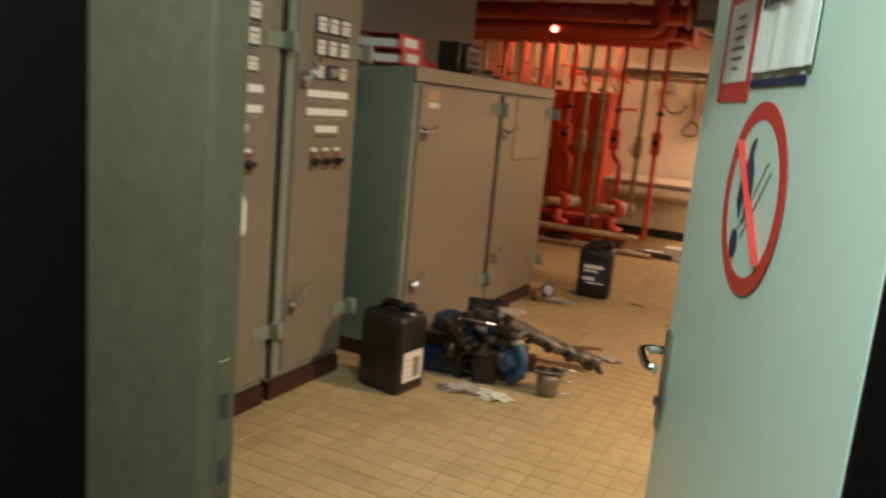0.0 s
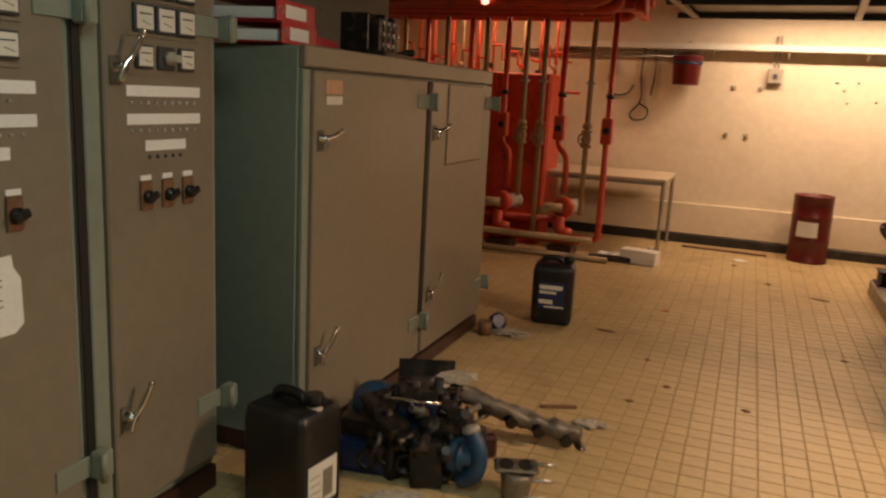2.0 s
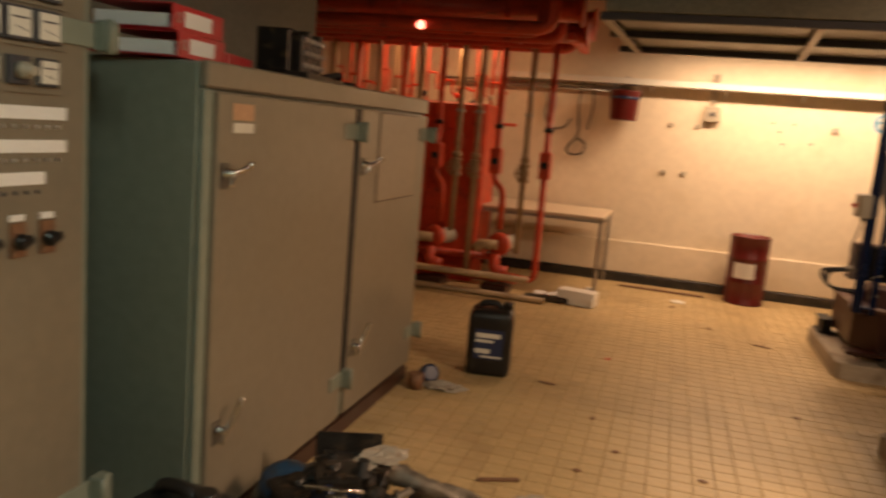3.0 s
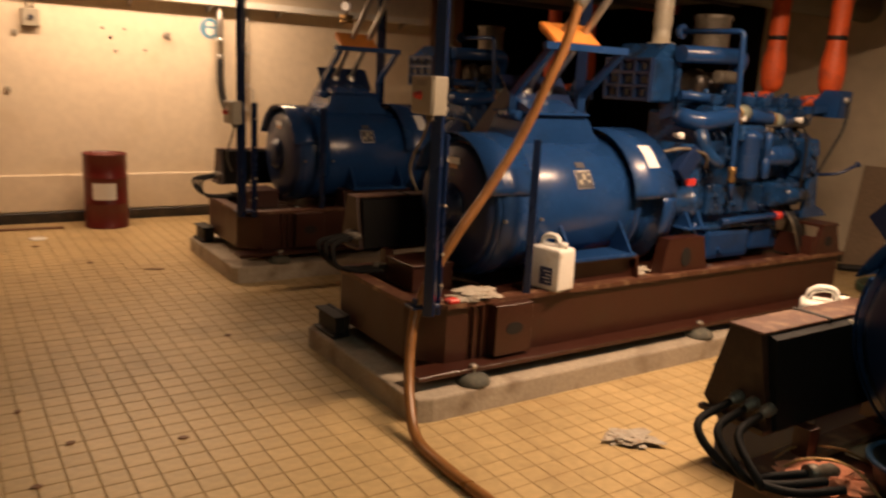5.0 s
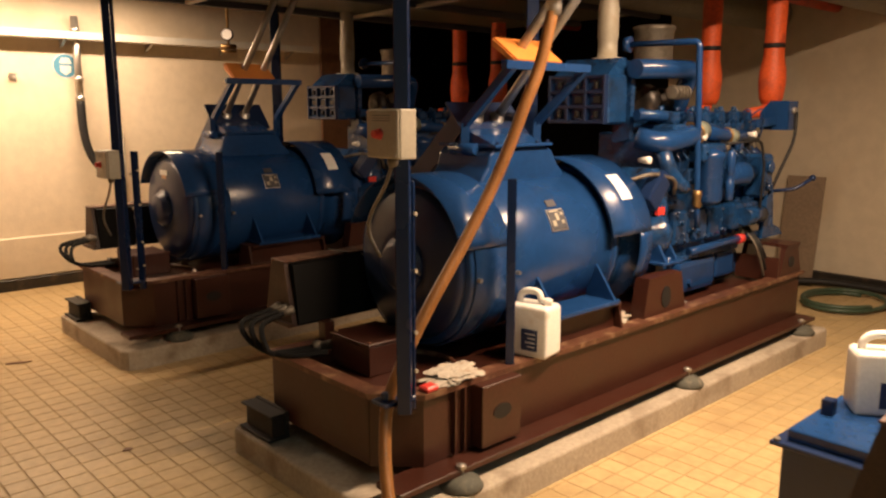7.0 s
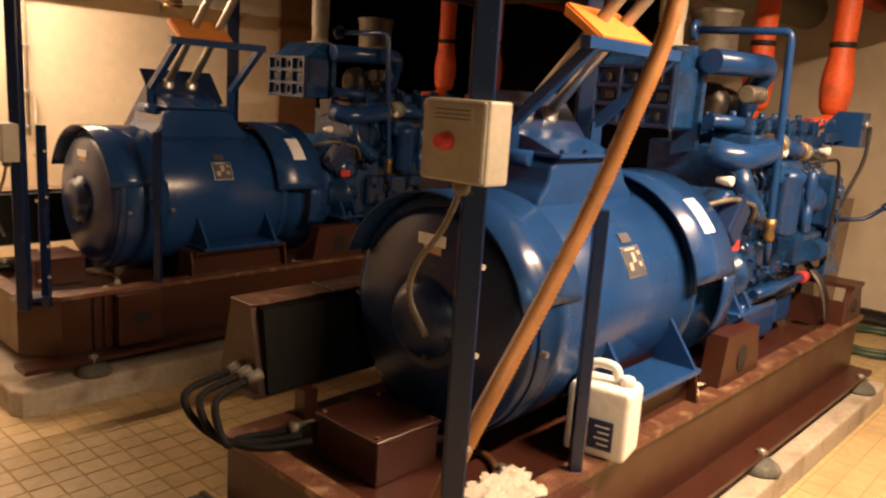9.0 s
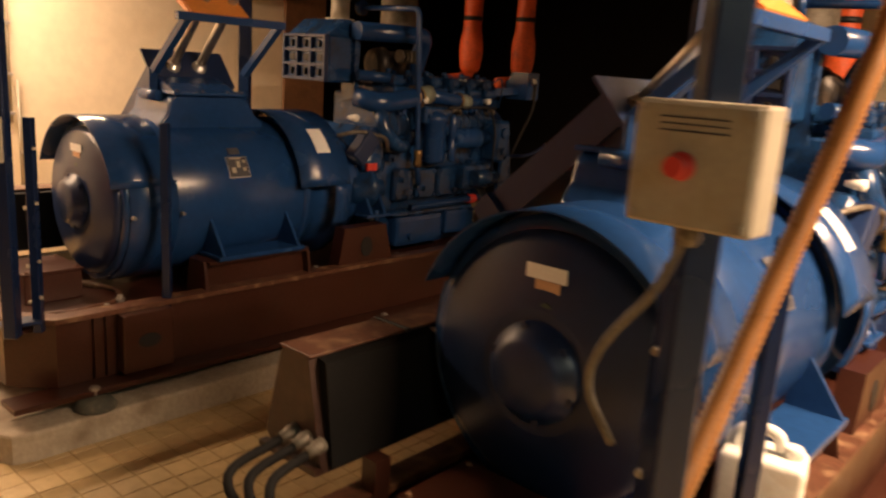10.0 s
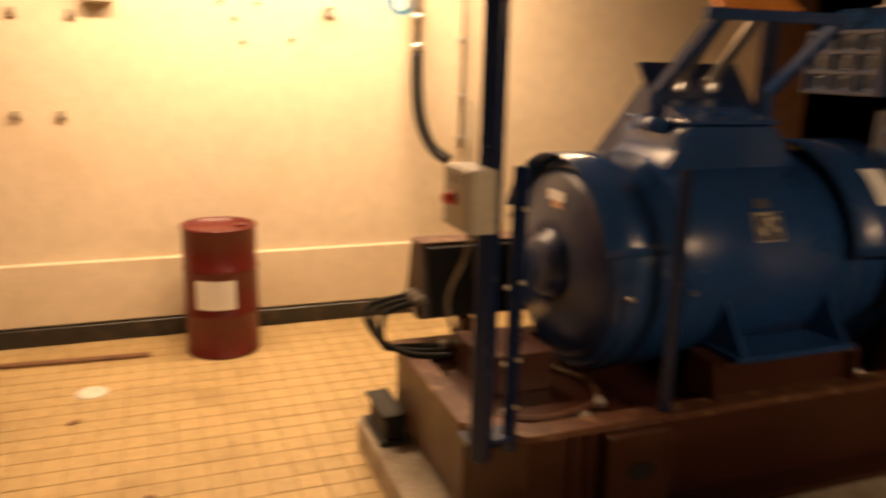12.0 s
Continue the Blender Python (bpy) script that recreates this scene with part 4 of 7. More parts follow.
    part("box_cable", bm, M_BLACK, jb)
    bm = B()
    bar(bm, (3.20, 0.42, 1.40), (3.44, 0.38, 1.42), 0.03, 0.05)
    part("box_arm", bm, M_BLUE, jb)
    bm = B()
    lathe(bm, (3.24, 0.62, 1.02), (1, 0, 0), [(0, 0.05), (0, 0.28), (0.02, 0.30), (0.05, 0.30), (0.06, 0.28), (0.06, 0.05)], 28)
    part("pulley", bm, M_BLUE_DARK, en)
    bm = B()
    pipe(bm, [(3.30, 0.36, 0.98), (3.34, 0.20, 1.0), (3.42, 0.14, 1.06)], 0.011, 0.05)
    lathe(bm, (3.42, 0.14, 1.06), (0.4, -0.3, 0.4), [(0, 0.012), (0.01, 0.02), (0.03, 0.018)], 10)
    part("governor_lever", bm, M_BLUE_DARK, en)
    for k in range(3):
        bm = B()
        sweep(bm, [(3.02 + 0.03 * k, 0.36, 0.78), (3.0 + 0.03 * k, 0.26, 0.68), (3.08 + 0.04 * k, 0.24, 0.50), (3.16, 0.30, 0.45)], 0.008, 5, 8)
        part("drain_hose", bm, M_BLACK if k else M_GUNMETAL, en)

    # front posts, enclosure, side case and cables
    bm = B()
    box(bm, 0.06, 0.20, 0.14, 0.22, 0.478, 0.492, 0.002)
    cyl(bm, (0.09, 0.18, 0.49), (0.09, 0.18, 0.52), 0.014, seg=6, smooth=False)
    part("post_clamp", bm, M_BLUE_DARK, g)
    bm = B()
    bar(bm, (0.20, 0.17, 0.437), (0.20, 0.17, 1.25), 0.034, 0.034, 0.003)
    part("short_post", bm, M_BLUE_POST, g)
    bm = B()
    bar(bm, (0.735, 0.185, 0.437), (0.735, 0.185, 1.225), 0.036, 0.036, 0.003)
    part("short_post", bm, M_BLUE_POST, g)
    for px, py, pz in ((0.20, 0.17, 0.56), (0.20, 0.17, 0.70), (0.20, 0.17, 0.92), (0.20, 0.17, 1.12)):
        bm = B()
        cyl(bm, (px - 0.015, py + 0.004, pz), (px - 0.030, py + 0.004, pz), 0.007, seg=6, smooth=False)
        cyl(bm, (px + 0.004, py - 0.015, pz + 0.02), (px + 0.004, py - 0.030, pz + 0.02), 0.007, seg=6, smooth=False)
        part("post_bolt", bm, M_BOXGREY, g, "pale bolt heads on the post")
    bm = B()
    sweep(bm, [(0.24, 0.34, 0.452), (0.40, 0.30, 0.448), (0.60, 0.36, 0.448), (0.66, 0.52, 0.448), (0.58, 0.68, 0.450)], 0.012, 7, 8)
    part("deck_cable", bm, M_BROWN_WORN, g, "dusty brown cable looped on the deck")
    sc = child("cable_case", g)
    bm = B()
    prism(bm, [(0.98, 0.56), (1.16, 0.56), (1.20, 0.60), (1.14, 0.835), (1.04, 0.835)], "x", 0.22, 0.86)
    part("case_body", bm, M_CASE, sc, "brown wedge-shaped cable case")
    # Dark brown front face is painted black, so its shade is in the colour.
    bm = B()
    prism(bm, [(0.970, 0.57), (1.005, 0.825), (1.035, 0.833), (0.995, 0.56)], "x", 0.245, 0.85)
    part("case_front", bm, M_PITCH, sc, "front face coloured black for shade")
    for xa, xb in ((0.218, 0.53), (0.545, 0.862)):
        bm = B()
        box(bm, xa, xb, 1.030, 1.146, 0.8355, 0.843, 0.002)
        part("case_lid", bm, M_BROWN_WORN, sc, "dusty brown case lid")
    bm = B()
    box(bm, 0.53, 0.545, 1.022, 1.152, 0.8355, 0.847, 0.002)
    part("lid_seam", bm, M_BLACK, sc)
    bm = B()
    box(bm, 0.20, 0.225, 0.98, 1.20, 0.56, 0.575)
    part("case_lip", bm, M_CASE, sc)
    for x in (0.35, 0.80):
        bm = B()
        box(bm, x, x + 0.05, 0.93, 0.98, 0.437, 0.565)
        part("case_stand", bm, M_BROWN, sc)
    for k in range(3):
        bm = B()
        y = 0.98 + 0.05 * k
        lathe(bm, (0.222, y, 0.64), (-1, 0, -0.2), [(0, 0.019), (0.02, 0.019), (0.03, 0.0145), (0.05, 0.0145)], 12)
        part("cable_gland", bm, M_GUNMETAL, sc)
        bm = B()
        sweep(bm, [(0.18, y, 0.63), (0.06 - 0.02 * k, y - 0.02, 0.60), (0.03, y - 0.12, 0.52), (0.12, 0.92 - 0.04 * k, 0.485), (0.25, 0.86 - 0.05 * k, 0.495)], 0.0115, 7, 10)
        part("power_cable", bm, M_PITCH, sc)
    bm = B()
    lathe(bm, (0.24, 0.86, 0.495), (1, -0.3, 0.0), [(0, 0.026), (0.03, 0.026), (0.035, 0.02), (0.08, 0.024), (0.10, 0.012)], 12)
    part("cable_plug", bm, M_GUNMETAL, sc)
    for x, y in ((0.50, 0.25), (0.60, 0.34), (1.62, 0.27), (2.2, 0.25)):
        bm = B()
        cyl(bm, (x, y, 0.436), (x, y, 0.475), 0.012, seg=8)
        cyl(bm, (x, y, 0.445), (x, y, 0.460), 0.022, seg=6, smooth=False)
        part("deck_bolt", bm, M_STEEL, g)
    return g


def stop_box(m, label):
    eb = thing("stop_button_box", label, "switch box", m, "stop button boxes")
    bm = B()
    box(bm, 0.035, 0.100, 0.015, 0.175, 1.335, 1.490, 0.005, seg=2)
    part("enclosure", bm, M_BOXGREY, eb, "grey-beige enclosure")
    bm = B()
    box(bm, 0.024, 0.0345, 0.017, 0.173, 1.337, 1.488, 0.004)
    part("enclosure_lid", bm, M_BOXGREY, eb)
    bm = B()
    lathe(bm, (0.024, 0.105, 1.412), (-1, 0, 0), [(0, 0.018), (0.008, 0.016), (0.008, 0.010), (0.014, 0.010), (0.018, 0.014), (0.026, 0.012)], 20)
    part("stop_button", bm, M_SIGNRED, eb, "red mushroom stop button")
    bm = B()
    box(bm, 0.0225, 0.0245, 0.045, 0.145, 1.446, 1.480)
    part("box_label", bm, M_BOXGREY, eb)
    bm = B()
    for z in (1.453, 1.461, 1.469):
        box(bm, 0.0215, 0.023, 0.052, 0.138, z, z + 0.002)
    part("label_lines", bm, M_INK, eb)
    for yy in (0.028, 0.163):
        for z in (1.347, 1.478):
            bm = B()
            cyl(bm, (0.025, yy, z), (0.021, yy, z), 0.006, seg=8)
            part("lid_screw", bm, M_STEEL, eb)
    bm = B()
    lathe(bm, (0.08, 0.11, 1.336), (0, 0, -1), [(0, 0.018), (0.02, 0.018), (0.03, 0.012)], 10)
    sweep(bm, [(0.08, 0.11, 1.32), (0.07, 0.14, 1.24), (0.06, 0.20, 1.15), (0.06, 0.215, 1.08), (0.08, 0.18, 1.00)], 0.0065, 6, 8)
    part("grey_conduit", bm, M_GUNMETAL, eb, "dull grey flexible conduit")
    return eb


GENS = {"c": (0.55, 2.25), "b": (0.54, 4.72), "a": (0.58, 7.23)}
for i, k in enumerate("abc"):
    plinth("plinth_%d" % (i + 1), *GENS[k])
gen_a = generator(pose(*GENS["a"], 0))
copy_thing(gen_a, pose(*GENS["b"], 0))
copy_thing(gen_a, pose(*GENS["c"], 0))


def deck_box(m):
    d = thing("steel_box", "low brown steel box standing on the base frame deck", "box", m, "deck boxes")
    bm = B()
    box(bm, 0.28, 0.52, 0.52, 0.78, 0.437, 0.560, 0.004)
    part("box_body", bm, M_BROWN, d)
    bm = B()
    box(bm, 0.275, 0.525, 0.515, 0.785, 0.5605, 0.573, 0.003)
    part("box_cover", bm, M_BROWN, d)
    for x in (0.295, 0.505):
        for y in (0.535, 0.765):
            bm = B()
            cyl(bm, (x, y, 0.572), (x, y, 0.579), 0.008, seg=6, smooth=False)
            part("cover_screw", bm, M_BROWN_WORN, d)
    return d


for k, dx in (("a", 0.088), ("b", 0.125), ("c", 0.125)):
    bm = B()
    bar(bm, (0, 0, 0.455), (0, 0, TOP), 0.050, 0.050, 0.004)
    solid("support_post", bm, M_BLUE_POST, "navy square steel post from base frame to ceiling", "post", pose(GENS[k][0] + dx, GENS[k][1] + 0.115, 0), "support posts")
copy_thing(deck_box(pose(*GENS["a"], 0)), pose(*GENS["b"], 0))
stop_box(pose(*GENS["b"], 0), "grey-beige box with red stop button on a navy post")
stop_box(pose(GENS["a"][0] - 0.042, GENS["a"][1] - 0.008, -0.225), "grey-beige stop button box, mounted lower on its post")


# ---- switchgear ----
def strip_label(bm, x, y0, y1, z0, z1):
    box(bm, x, x + 0.003, y0, y1, z0, z1, 0.0008)


def lever_handle(parent, x, y, z, flip=1, lie=0):
    h = child("lever_handle", parent)
    turn = Matrix.Translation((x, y, z)) @ Matrix.Rotation(math.radians(lie), 4, "X") @ Matrix.Translation((-x, -y, -z))
    bm = B()
    box(bm, x, x + 0.006, y - 0.022, y + 0.022, z - 0.05, z + 0.03, 0.002)
    part("escutcheon", bm, M_GUNMETAL, h)
    bm = B()
    lathe(bm, (x, y, z), (1, 0, 0), [(0, 0.020), (0.012, 0.020), (0.018, 0.013), (0.04, 0.013)], 14)
    part("spindle", bm, M_CHROME, h)
    bm = B()
    sweep(bm, [(x + 0.032, y - 0.012, z - 0.04), (x + 0.035, y, z), (x + 0.045, y + 0.025, z + flip * 0.035), (x + 0.06, y + 0.045, z + flip * 0.09)], 0.0095, 5, 8)
    lathe(bm, (x + 0.06, y + 0.045, z + flip * 0.088), (0.2, 0.1, flip), [(0, 0.008), (0.005, 0.011), (0.015, 0.011), (0.02, 0.004)], 10)
    bmesh.ops.transform(bm, matrix=turn, verts=bm.verts)
    part("lever", bm, M_CHROME, h)


def hinge(parent, x, y, z):
    h = child("hinge", parent)
    bm = B()
    box(bm, x, x + 0.010, y - 0.10, y + 0.02, z - 0.032, z + 0.032, 0.002)
    part("hinge_plate", bm, M_GREEN, h)
    bm = B()
    box(bm, x + 0.002, x + 0.045, y + 0.02, y + 0.075, z - 0.042, z + 0.042, 0.006)
    cyl(bm, (x + 0.05, y + 0.028, z - 0.045), (x + 0.05, y + 0.028, z + 0.045), 0.010, seg=10)
    part("hinge_block", bm, M_GREEN, h)


def meter(parent, x, y, z, s, kind):
    m = child("panel_meter" if kind == "m" else "selector", parent)
    bm = B()
    box(bm, x, x + 0.014, y - s, y + s, z - s, z + s, 0.003)
    part("bezel", bm, M_INK, m)
    if kind == "m":
        bm = B()
        box(bm, x + 0.0135, x + 0.0155, y - s * 0.82, y + s * 0.82, z - s * 0.78, z + s * 0.82)
        part("dial", bm, M_LABEL, m)
        bm = B()
        bar(bm, (x + 0.0165, y + s * 0.5, z - s * 0.45), (x + 0.0165, y - s * 0.35, z - s * 0.2), 0.003, 0.001)
        box(bm, x + 0.0155, x + 0.0165, y - s * 0.6, y + s * 0.6, z + s * 0.25, z + s * 0.36)
        part("pointer", bm, M_INK, m)
    elif kind == "k":
        bm = B()
        lathe(bm, (x + 0.014, y, z), (1, 0, 0), [(0, s * 0.6), (0.02, s * 0.6), (0.022, s * 0.35), (0.045, s * 0.35)], 14)
        part("knob", bm, M_BOXGREY, m)
    return m


def rotary(parent, x, y, z):
    m = child("rotary_switch", parent)
    bm = B()
    box(bm, x, x + 0.010, y - 0.024, y + 0.024, z - 0.045, z + 0.040, 0.002)
    part("switch_plate", bm, M_WOOD, m, "brown switch plate")
    bm = B()
    box(bm, x, x + 0.006, y - 0.022, y + 0.022, z + 0.044, z + 0.060, 0.001)
    part("switch_label", bm, M_PAPER, m)
    bm = B()
    lathe(bm, (x + 0.010, y, z - 0.005), (1, 0, 0), [(0, 0.020), (0.012, 0.020), (0.014, 0.012), (0.02, 0.012)], 14)
    bar(bm, (x + 0.034, y - 0.020, z - 0.015), (x + 0.034, y + 0.020, z + 0.005), 0.012, 0.022, 0.003)
    part("switch_knob", bm, M_BLACKPLASTIC, m)


PX = -2.17


def panel(y0, y1, label, wide):
    p = thing("switchgear_panel", label, "switchgear cabinet", pose(0, 0, 0), "switchgear panels")
    w = y1 - y0
    bm = B()
    box(bm, PX - 0.62, PX - 0.03, y0, y1, 0.09, 2.35, 0.004)
    part("body", bm, M_GREEN, p)
    bm = B()
    box(bm, PX - 0.60, PX - 0.010, y0 + 0.01, y1 - 0.01, 0.0, 0.088)
    part("plinth_base", bm, M_BROWN, p, "rusty brown kick plate")
    d = child("panel_door", p)
    bm = B()
    box(bm, PX - 0.03, PX, y0 + 0.085, y1 - 0.025, 0.13, 2.33, 0.006)
    part("door_sheet", bm, M_GREY, d)
    bm = B()
    box(bm, PX - 0.032, PX - 0.004, y0 + 0.012, y0 + 0.075, 0.12, 2.34, 0.006)
    box(bm, PX - 0.032, PX - 0.010, y1 - 0.022, y1 - 0.003, 0.12, 2.34, 0.003)
    part("mullion", bm, M_GREEN, d)
    c = (y0 + y1) / 2 + (0.035 if not wide else 0.02)
    for r, (z, s) in enumerate(((1.738, 0.040), (1.638, 0.040), (1.559, 0.034))):
        n = 3
        for k in range(n):
            yy = c + (k - 1) * (0.102 if wide else 0.091)
            meter(d, PX, yy, z - (0.03 if r == 2 else 0), s, "k" if (r == 2 and k == 1) else "m")
        bm = B()
        box(bm, PX + 0.0005, PX + 0.006, c - 0.155, c + 0.155, z - 0.052 - (0.03 if r == 2 else 0), z - 0.045 - (0.03 if r == 2 else 0))
        part("meter_rail", bm, M_GREY, d)
    for z, hw in ((1.430, 0.184 if wide else 0.160), (1.348, 0.184 if wide else 0.160), (1.269, 0.101 if wide else 0.089)):
        bm = B()
        strip_label(bm, PX, c - hw, c + hw, z - 0.016, z + 0.016)
        part("label_strip", bm, M_PAPER, d, "white lettered label strip")
        for k in range(int(hw * 2 / 0.034)):
            bm = B()
            yy = c - hw + 0.018 + k * 0.034
            lathe(bm, (PX, yy, z - 0.034), (1, 0, 0), [(0, 0.006), (0.004, 0.006), (0.006, 0.003)], 8)
            part("pilot", bm, M_ALU if hw > 0.1 else M_INK, d)
    for k in range(3):
        rotary(d, PX, c + (k - 1) * (0.102 if wide else 0.093), 1.122)
    for z in (1.495, 0.45):
        lever_handle(d, PX, y0 + 0.125, z, 1, -62 if wide else 0)
    for z in (1.64, 0.35):
        hinge(p, PX - 0.003, y1 - 0.02, z)
    return p, d, c


pa, da, ca = panel(2.72, 3.30, "grey-green switchgear panel with meters and label strips", False)
pb, db, cb = panel(2.05, 2.70, "wide grey-green switchgear panel with a taped notice", True)
# Black strip stands in for the dark gap between the doors.
bm = B()
box(bm, PX - 0.002, PX + 0.004, 2.694, 2.723, 0.12, 2.34)
part("door_gap_seal", bm, M_BLACK, pa, "black strip in the gap between the doors")
panel(1.36, 2.03, "wide grey-green switchgear panel beside the doorway", True)
bm = B()
prism(bm, [(2.215, 0.805), (2.24, 0.815), (2.48, 0.815), (2.507, 0.835), (2.505, 0.955), (2.485, 0.985), (2.48, 1.018), (2.205, 1.005), (2.20, 0.84)], "x", PX + 0.001, PX + 0.004)
notice = part("taped_notice", bm, M_PAPER, db, "white notice with torn corners taped on")
bm = B()
for k in range(7):
    box(bm, PX + 0.004, PX + 0.0048, 2.25, 2.25 + (0.20 if k % 3 else 0.11), 0.975 - k * 0.017, 0.978 - k * 0.017)
part("typed_lines", bm, M_INK, db)

# large two-door cabinet
CX, CY0, CY1, CZ = -1.995, 3.575, 5.73, 1.612
cab = thing("control_cabinet", "tall sage-green steel cabinet with two brown-grey doors", "cabinet", pose(0, 0, 0))
bm = B()
box(bm, CX - 0.72, CX - 0.035, CY0, CY1, 0.08, CZ, 0.006)
part("body", bm, M_GREEN, cab)
bm = B()
box(bm, CX - 0.70, CX - 0.014, CY0 + 0.01, CY1 - 0.01, 0.0, 0.078)
part("kick_base", bm, M_BROWN, cab)
bm = B()
box(bm, CX - 0.036, CX - 0.004, CY0, CY1, CZ - 0.075, CZ + 0.004, 0.006)
part("top_rail", bm, M_GREY, cab)
CM = 4.735
for y0, y1 in ((CY0 + 0.055, CM - 0.03), (CM + 0.03, CY1 - 0.015)):
    d = child("cabinet_door", cab)
    bm = B()
    box(bm, CX - 0.03, CX, y0, y1, 0.11, CZ - 0.085, 0.008, seg=2)
    part("door_sheet", bm, M_GREY, d)
    lever_handle(d, CX, y0 + 0.045, 1.28, 0.25)
    lever_handle(d, CX, y0 + 0.055, 0.43, 1)
    for z in (1.425, 0.30):
        hinge(d, CX - 0.003, y1 - 0.02, z)
bm = B()
box(bm, CX - 0.034, CX - 0.012, CY0 + 0.004, CY0 + 0.05, 0.11, CZ - 0.08, 0.004)
part("mullion", bm, M_GREEN, cab)
bm = B()
box(bm, CX - 0.034, CX - 0.016, CM - 0.028, CM + 0.028, 0.11, CZ - 0.08, 0.004)
part("mullion", bm, M_GREEN, cab)
bm = B()
box(bm, CX - 0.015, CX + 0.003, CM - 0.027, CM + 0.018, 0.30, CZ - 0.09)
part("rubber_seal", bm, M_BLACK, cab)
bm = B()
box(bm, CX, CX + 0.002, 3.715, 3.84, 1.445, 1.497)
part("orange_sticker", bm, M_PALETAG, cab, "small faded orange sticker")
bm = B()
box(bm, CX + 0.0005, CX + 0.0025, 3.72, 3.84, 1.405, 1.436)
part("pale_sticker", bm, M_LABEL, cab)
# Slightly larger dark brown sheet draws an outline round the plate.
bm = B()
box(bm, CX + 0.0005, CX + 0.0025, 4.982, 5.548, 1.092, 1.523)
part("plate_gasket", bm, M_BROWN, cab, "dark outline round the plate")
bm = B()
box(bm, CX, CX + 0.006, 4.99, 5.54, 1.10, 1.515, 0.001)
part("inset_plate", bm, M_PLATE, cab, "flat grey riveted plate")

# things on the cabinet
def binder(m):
    b = thing("ring_binder", "red lever-arch binder lying flat with a white spine label", "binder", m, "stacked binders")
    bm = B()
    box(bm, 0, 0.003, 0, 0.32, 0, 0.075)
    part("spine", bm, M_BINDER, b)
    for z in (0.0, 0.072):
        bm = B()
        box(bm, -0.285, 0.0, 0, 0.32, z, z + 0.003)
        part("cover", bm, M_BINDER, b)
    bm = B()
    box(bm, -0.26, -0.02, 0.01, 0.305, 0.006, 0.045)
    part("paper_block", bm, M_PAPER, b)
    bm = B()
    box(bm, 0.003, 0.0042, 0.07, 0.24, 0.014, 0.060)
    part("spine_label", bm, M_PAPER, b)
    bm = B()
    lathe(bm, (0.003, 0.035, 0.037), (1, 0, 0), [(0, 0.012), (0.003, 0.012), (0.003, 0.016), (0, 0.016)], 16, False)
    part("finger_ring", bm, M_STEEL, b)
    return b


bd = binder(pose(CX - 0.10, 3.56, CZ + 0.006, 0, 0, 8))
copy_thing(bd, pose(CX - 0.115, 3.55, CZ + 0.084, 0, 0, 6))
bm = B()
box(bm, -0.3, 0, 0, 0.32, 0, 0.05, 0.004)
solid("document_box", bm, M_BINDER, "flat red document box on the cabinet", "box", pose(CX - 0.16, 3.93, CZ + 0.005, 0, 0, 16))
# relay frame
rf = thing("relay_unit", "dark relay unit with bright terminals on the cabinet", "relay", pose(CX - 0.20, 4.48, CZ + 0.005, 0, 0, 8))
bm = B()
box(bm, -0.16, 0.10, -0.10, 0.42, 0, 0.03, 0.003)
part("base_plate", bm, M_OIL, rf)
bm = B()
box(bm, -0.14, 0.0, -0.06, 0.26, 0.03, 0.20, 0.006)
part("relay_case", bm, M_OIL, rf)
for k in range(4):
    bm = B()
    box(bm, 0.0, 0.05, -0.04 + k * 0.075, 0.0 + k * 0.075, 0.03, 0.18 + 0.02 * (k % 2), 0.005)
    part("contact_column", bm, M_OIL, rf)
    for z in (0.06, 0.11, 0.16):
        bm = B()
        cyl(bm, (0.05, -0.02 + k * 0.075, z), (0.065, -0.02 + k * 0.075, z), 0.010, seg=8)
        part("terminal", bm, M_ALU, rf)
bm = B()
sweep(bm, [(0.05, 0.25, 0.03), (0.10, 0.34, 0.05), (0.06, 0.42, 0.03), (0.02, 0.55, 0.02), (0.09, 0.62, 0.02)], 0.014, 6, 8)
part("cable_tail", bm, M_BLACK, rf)

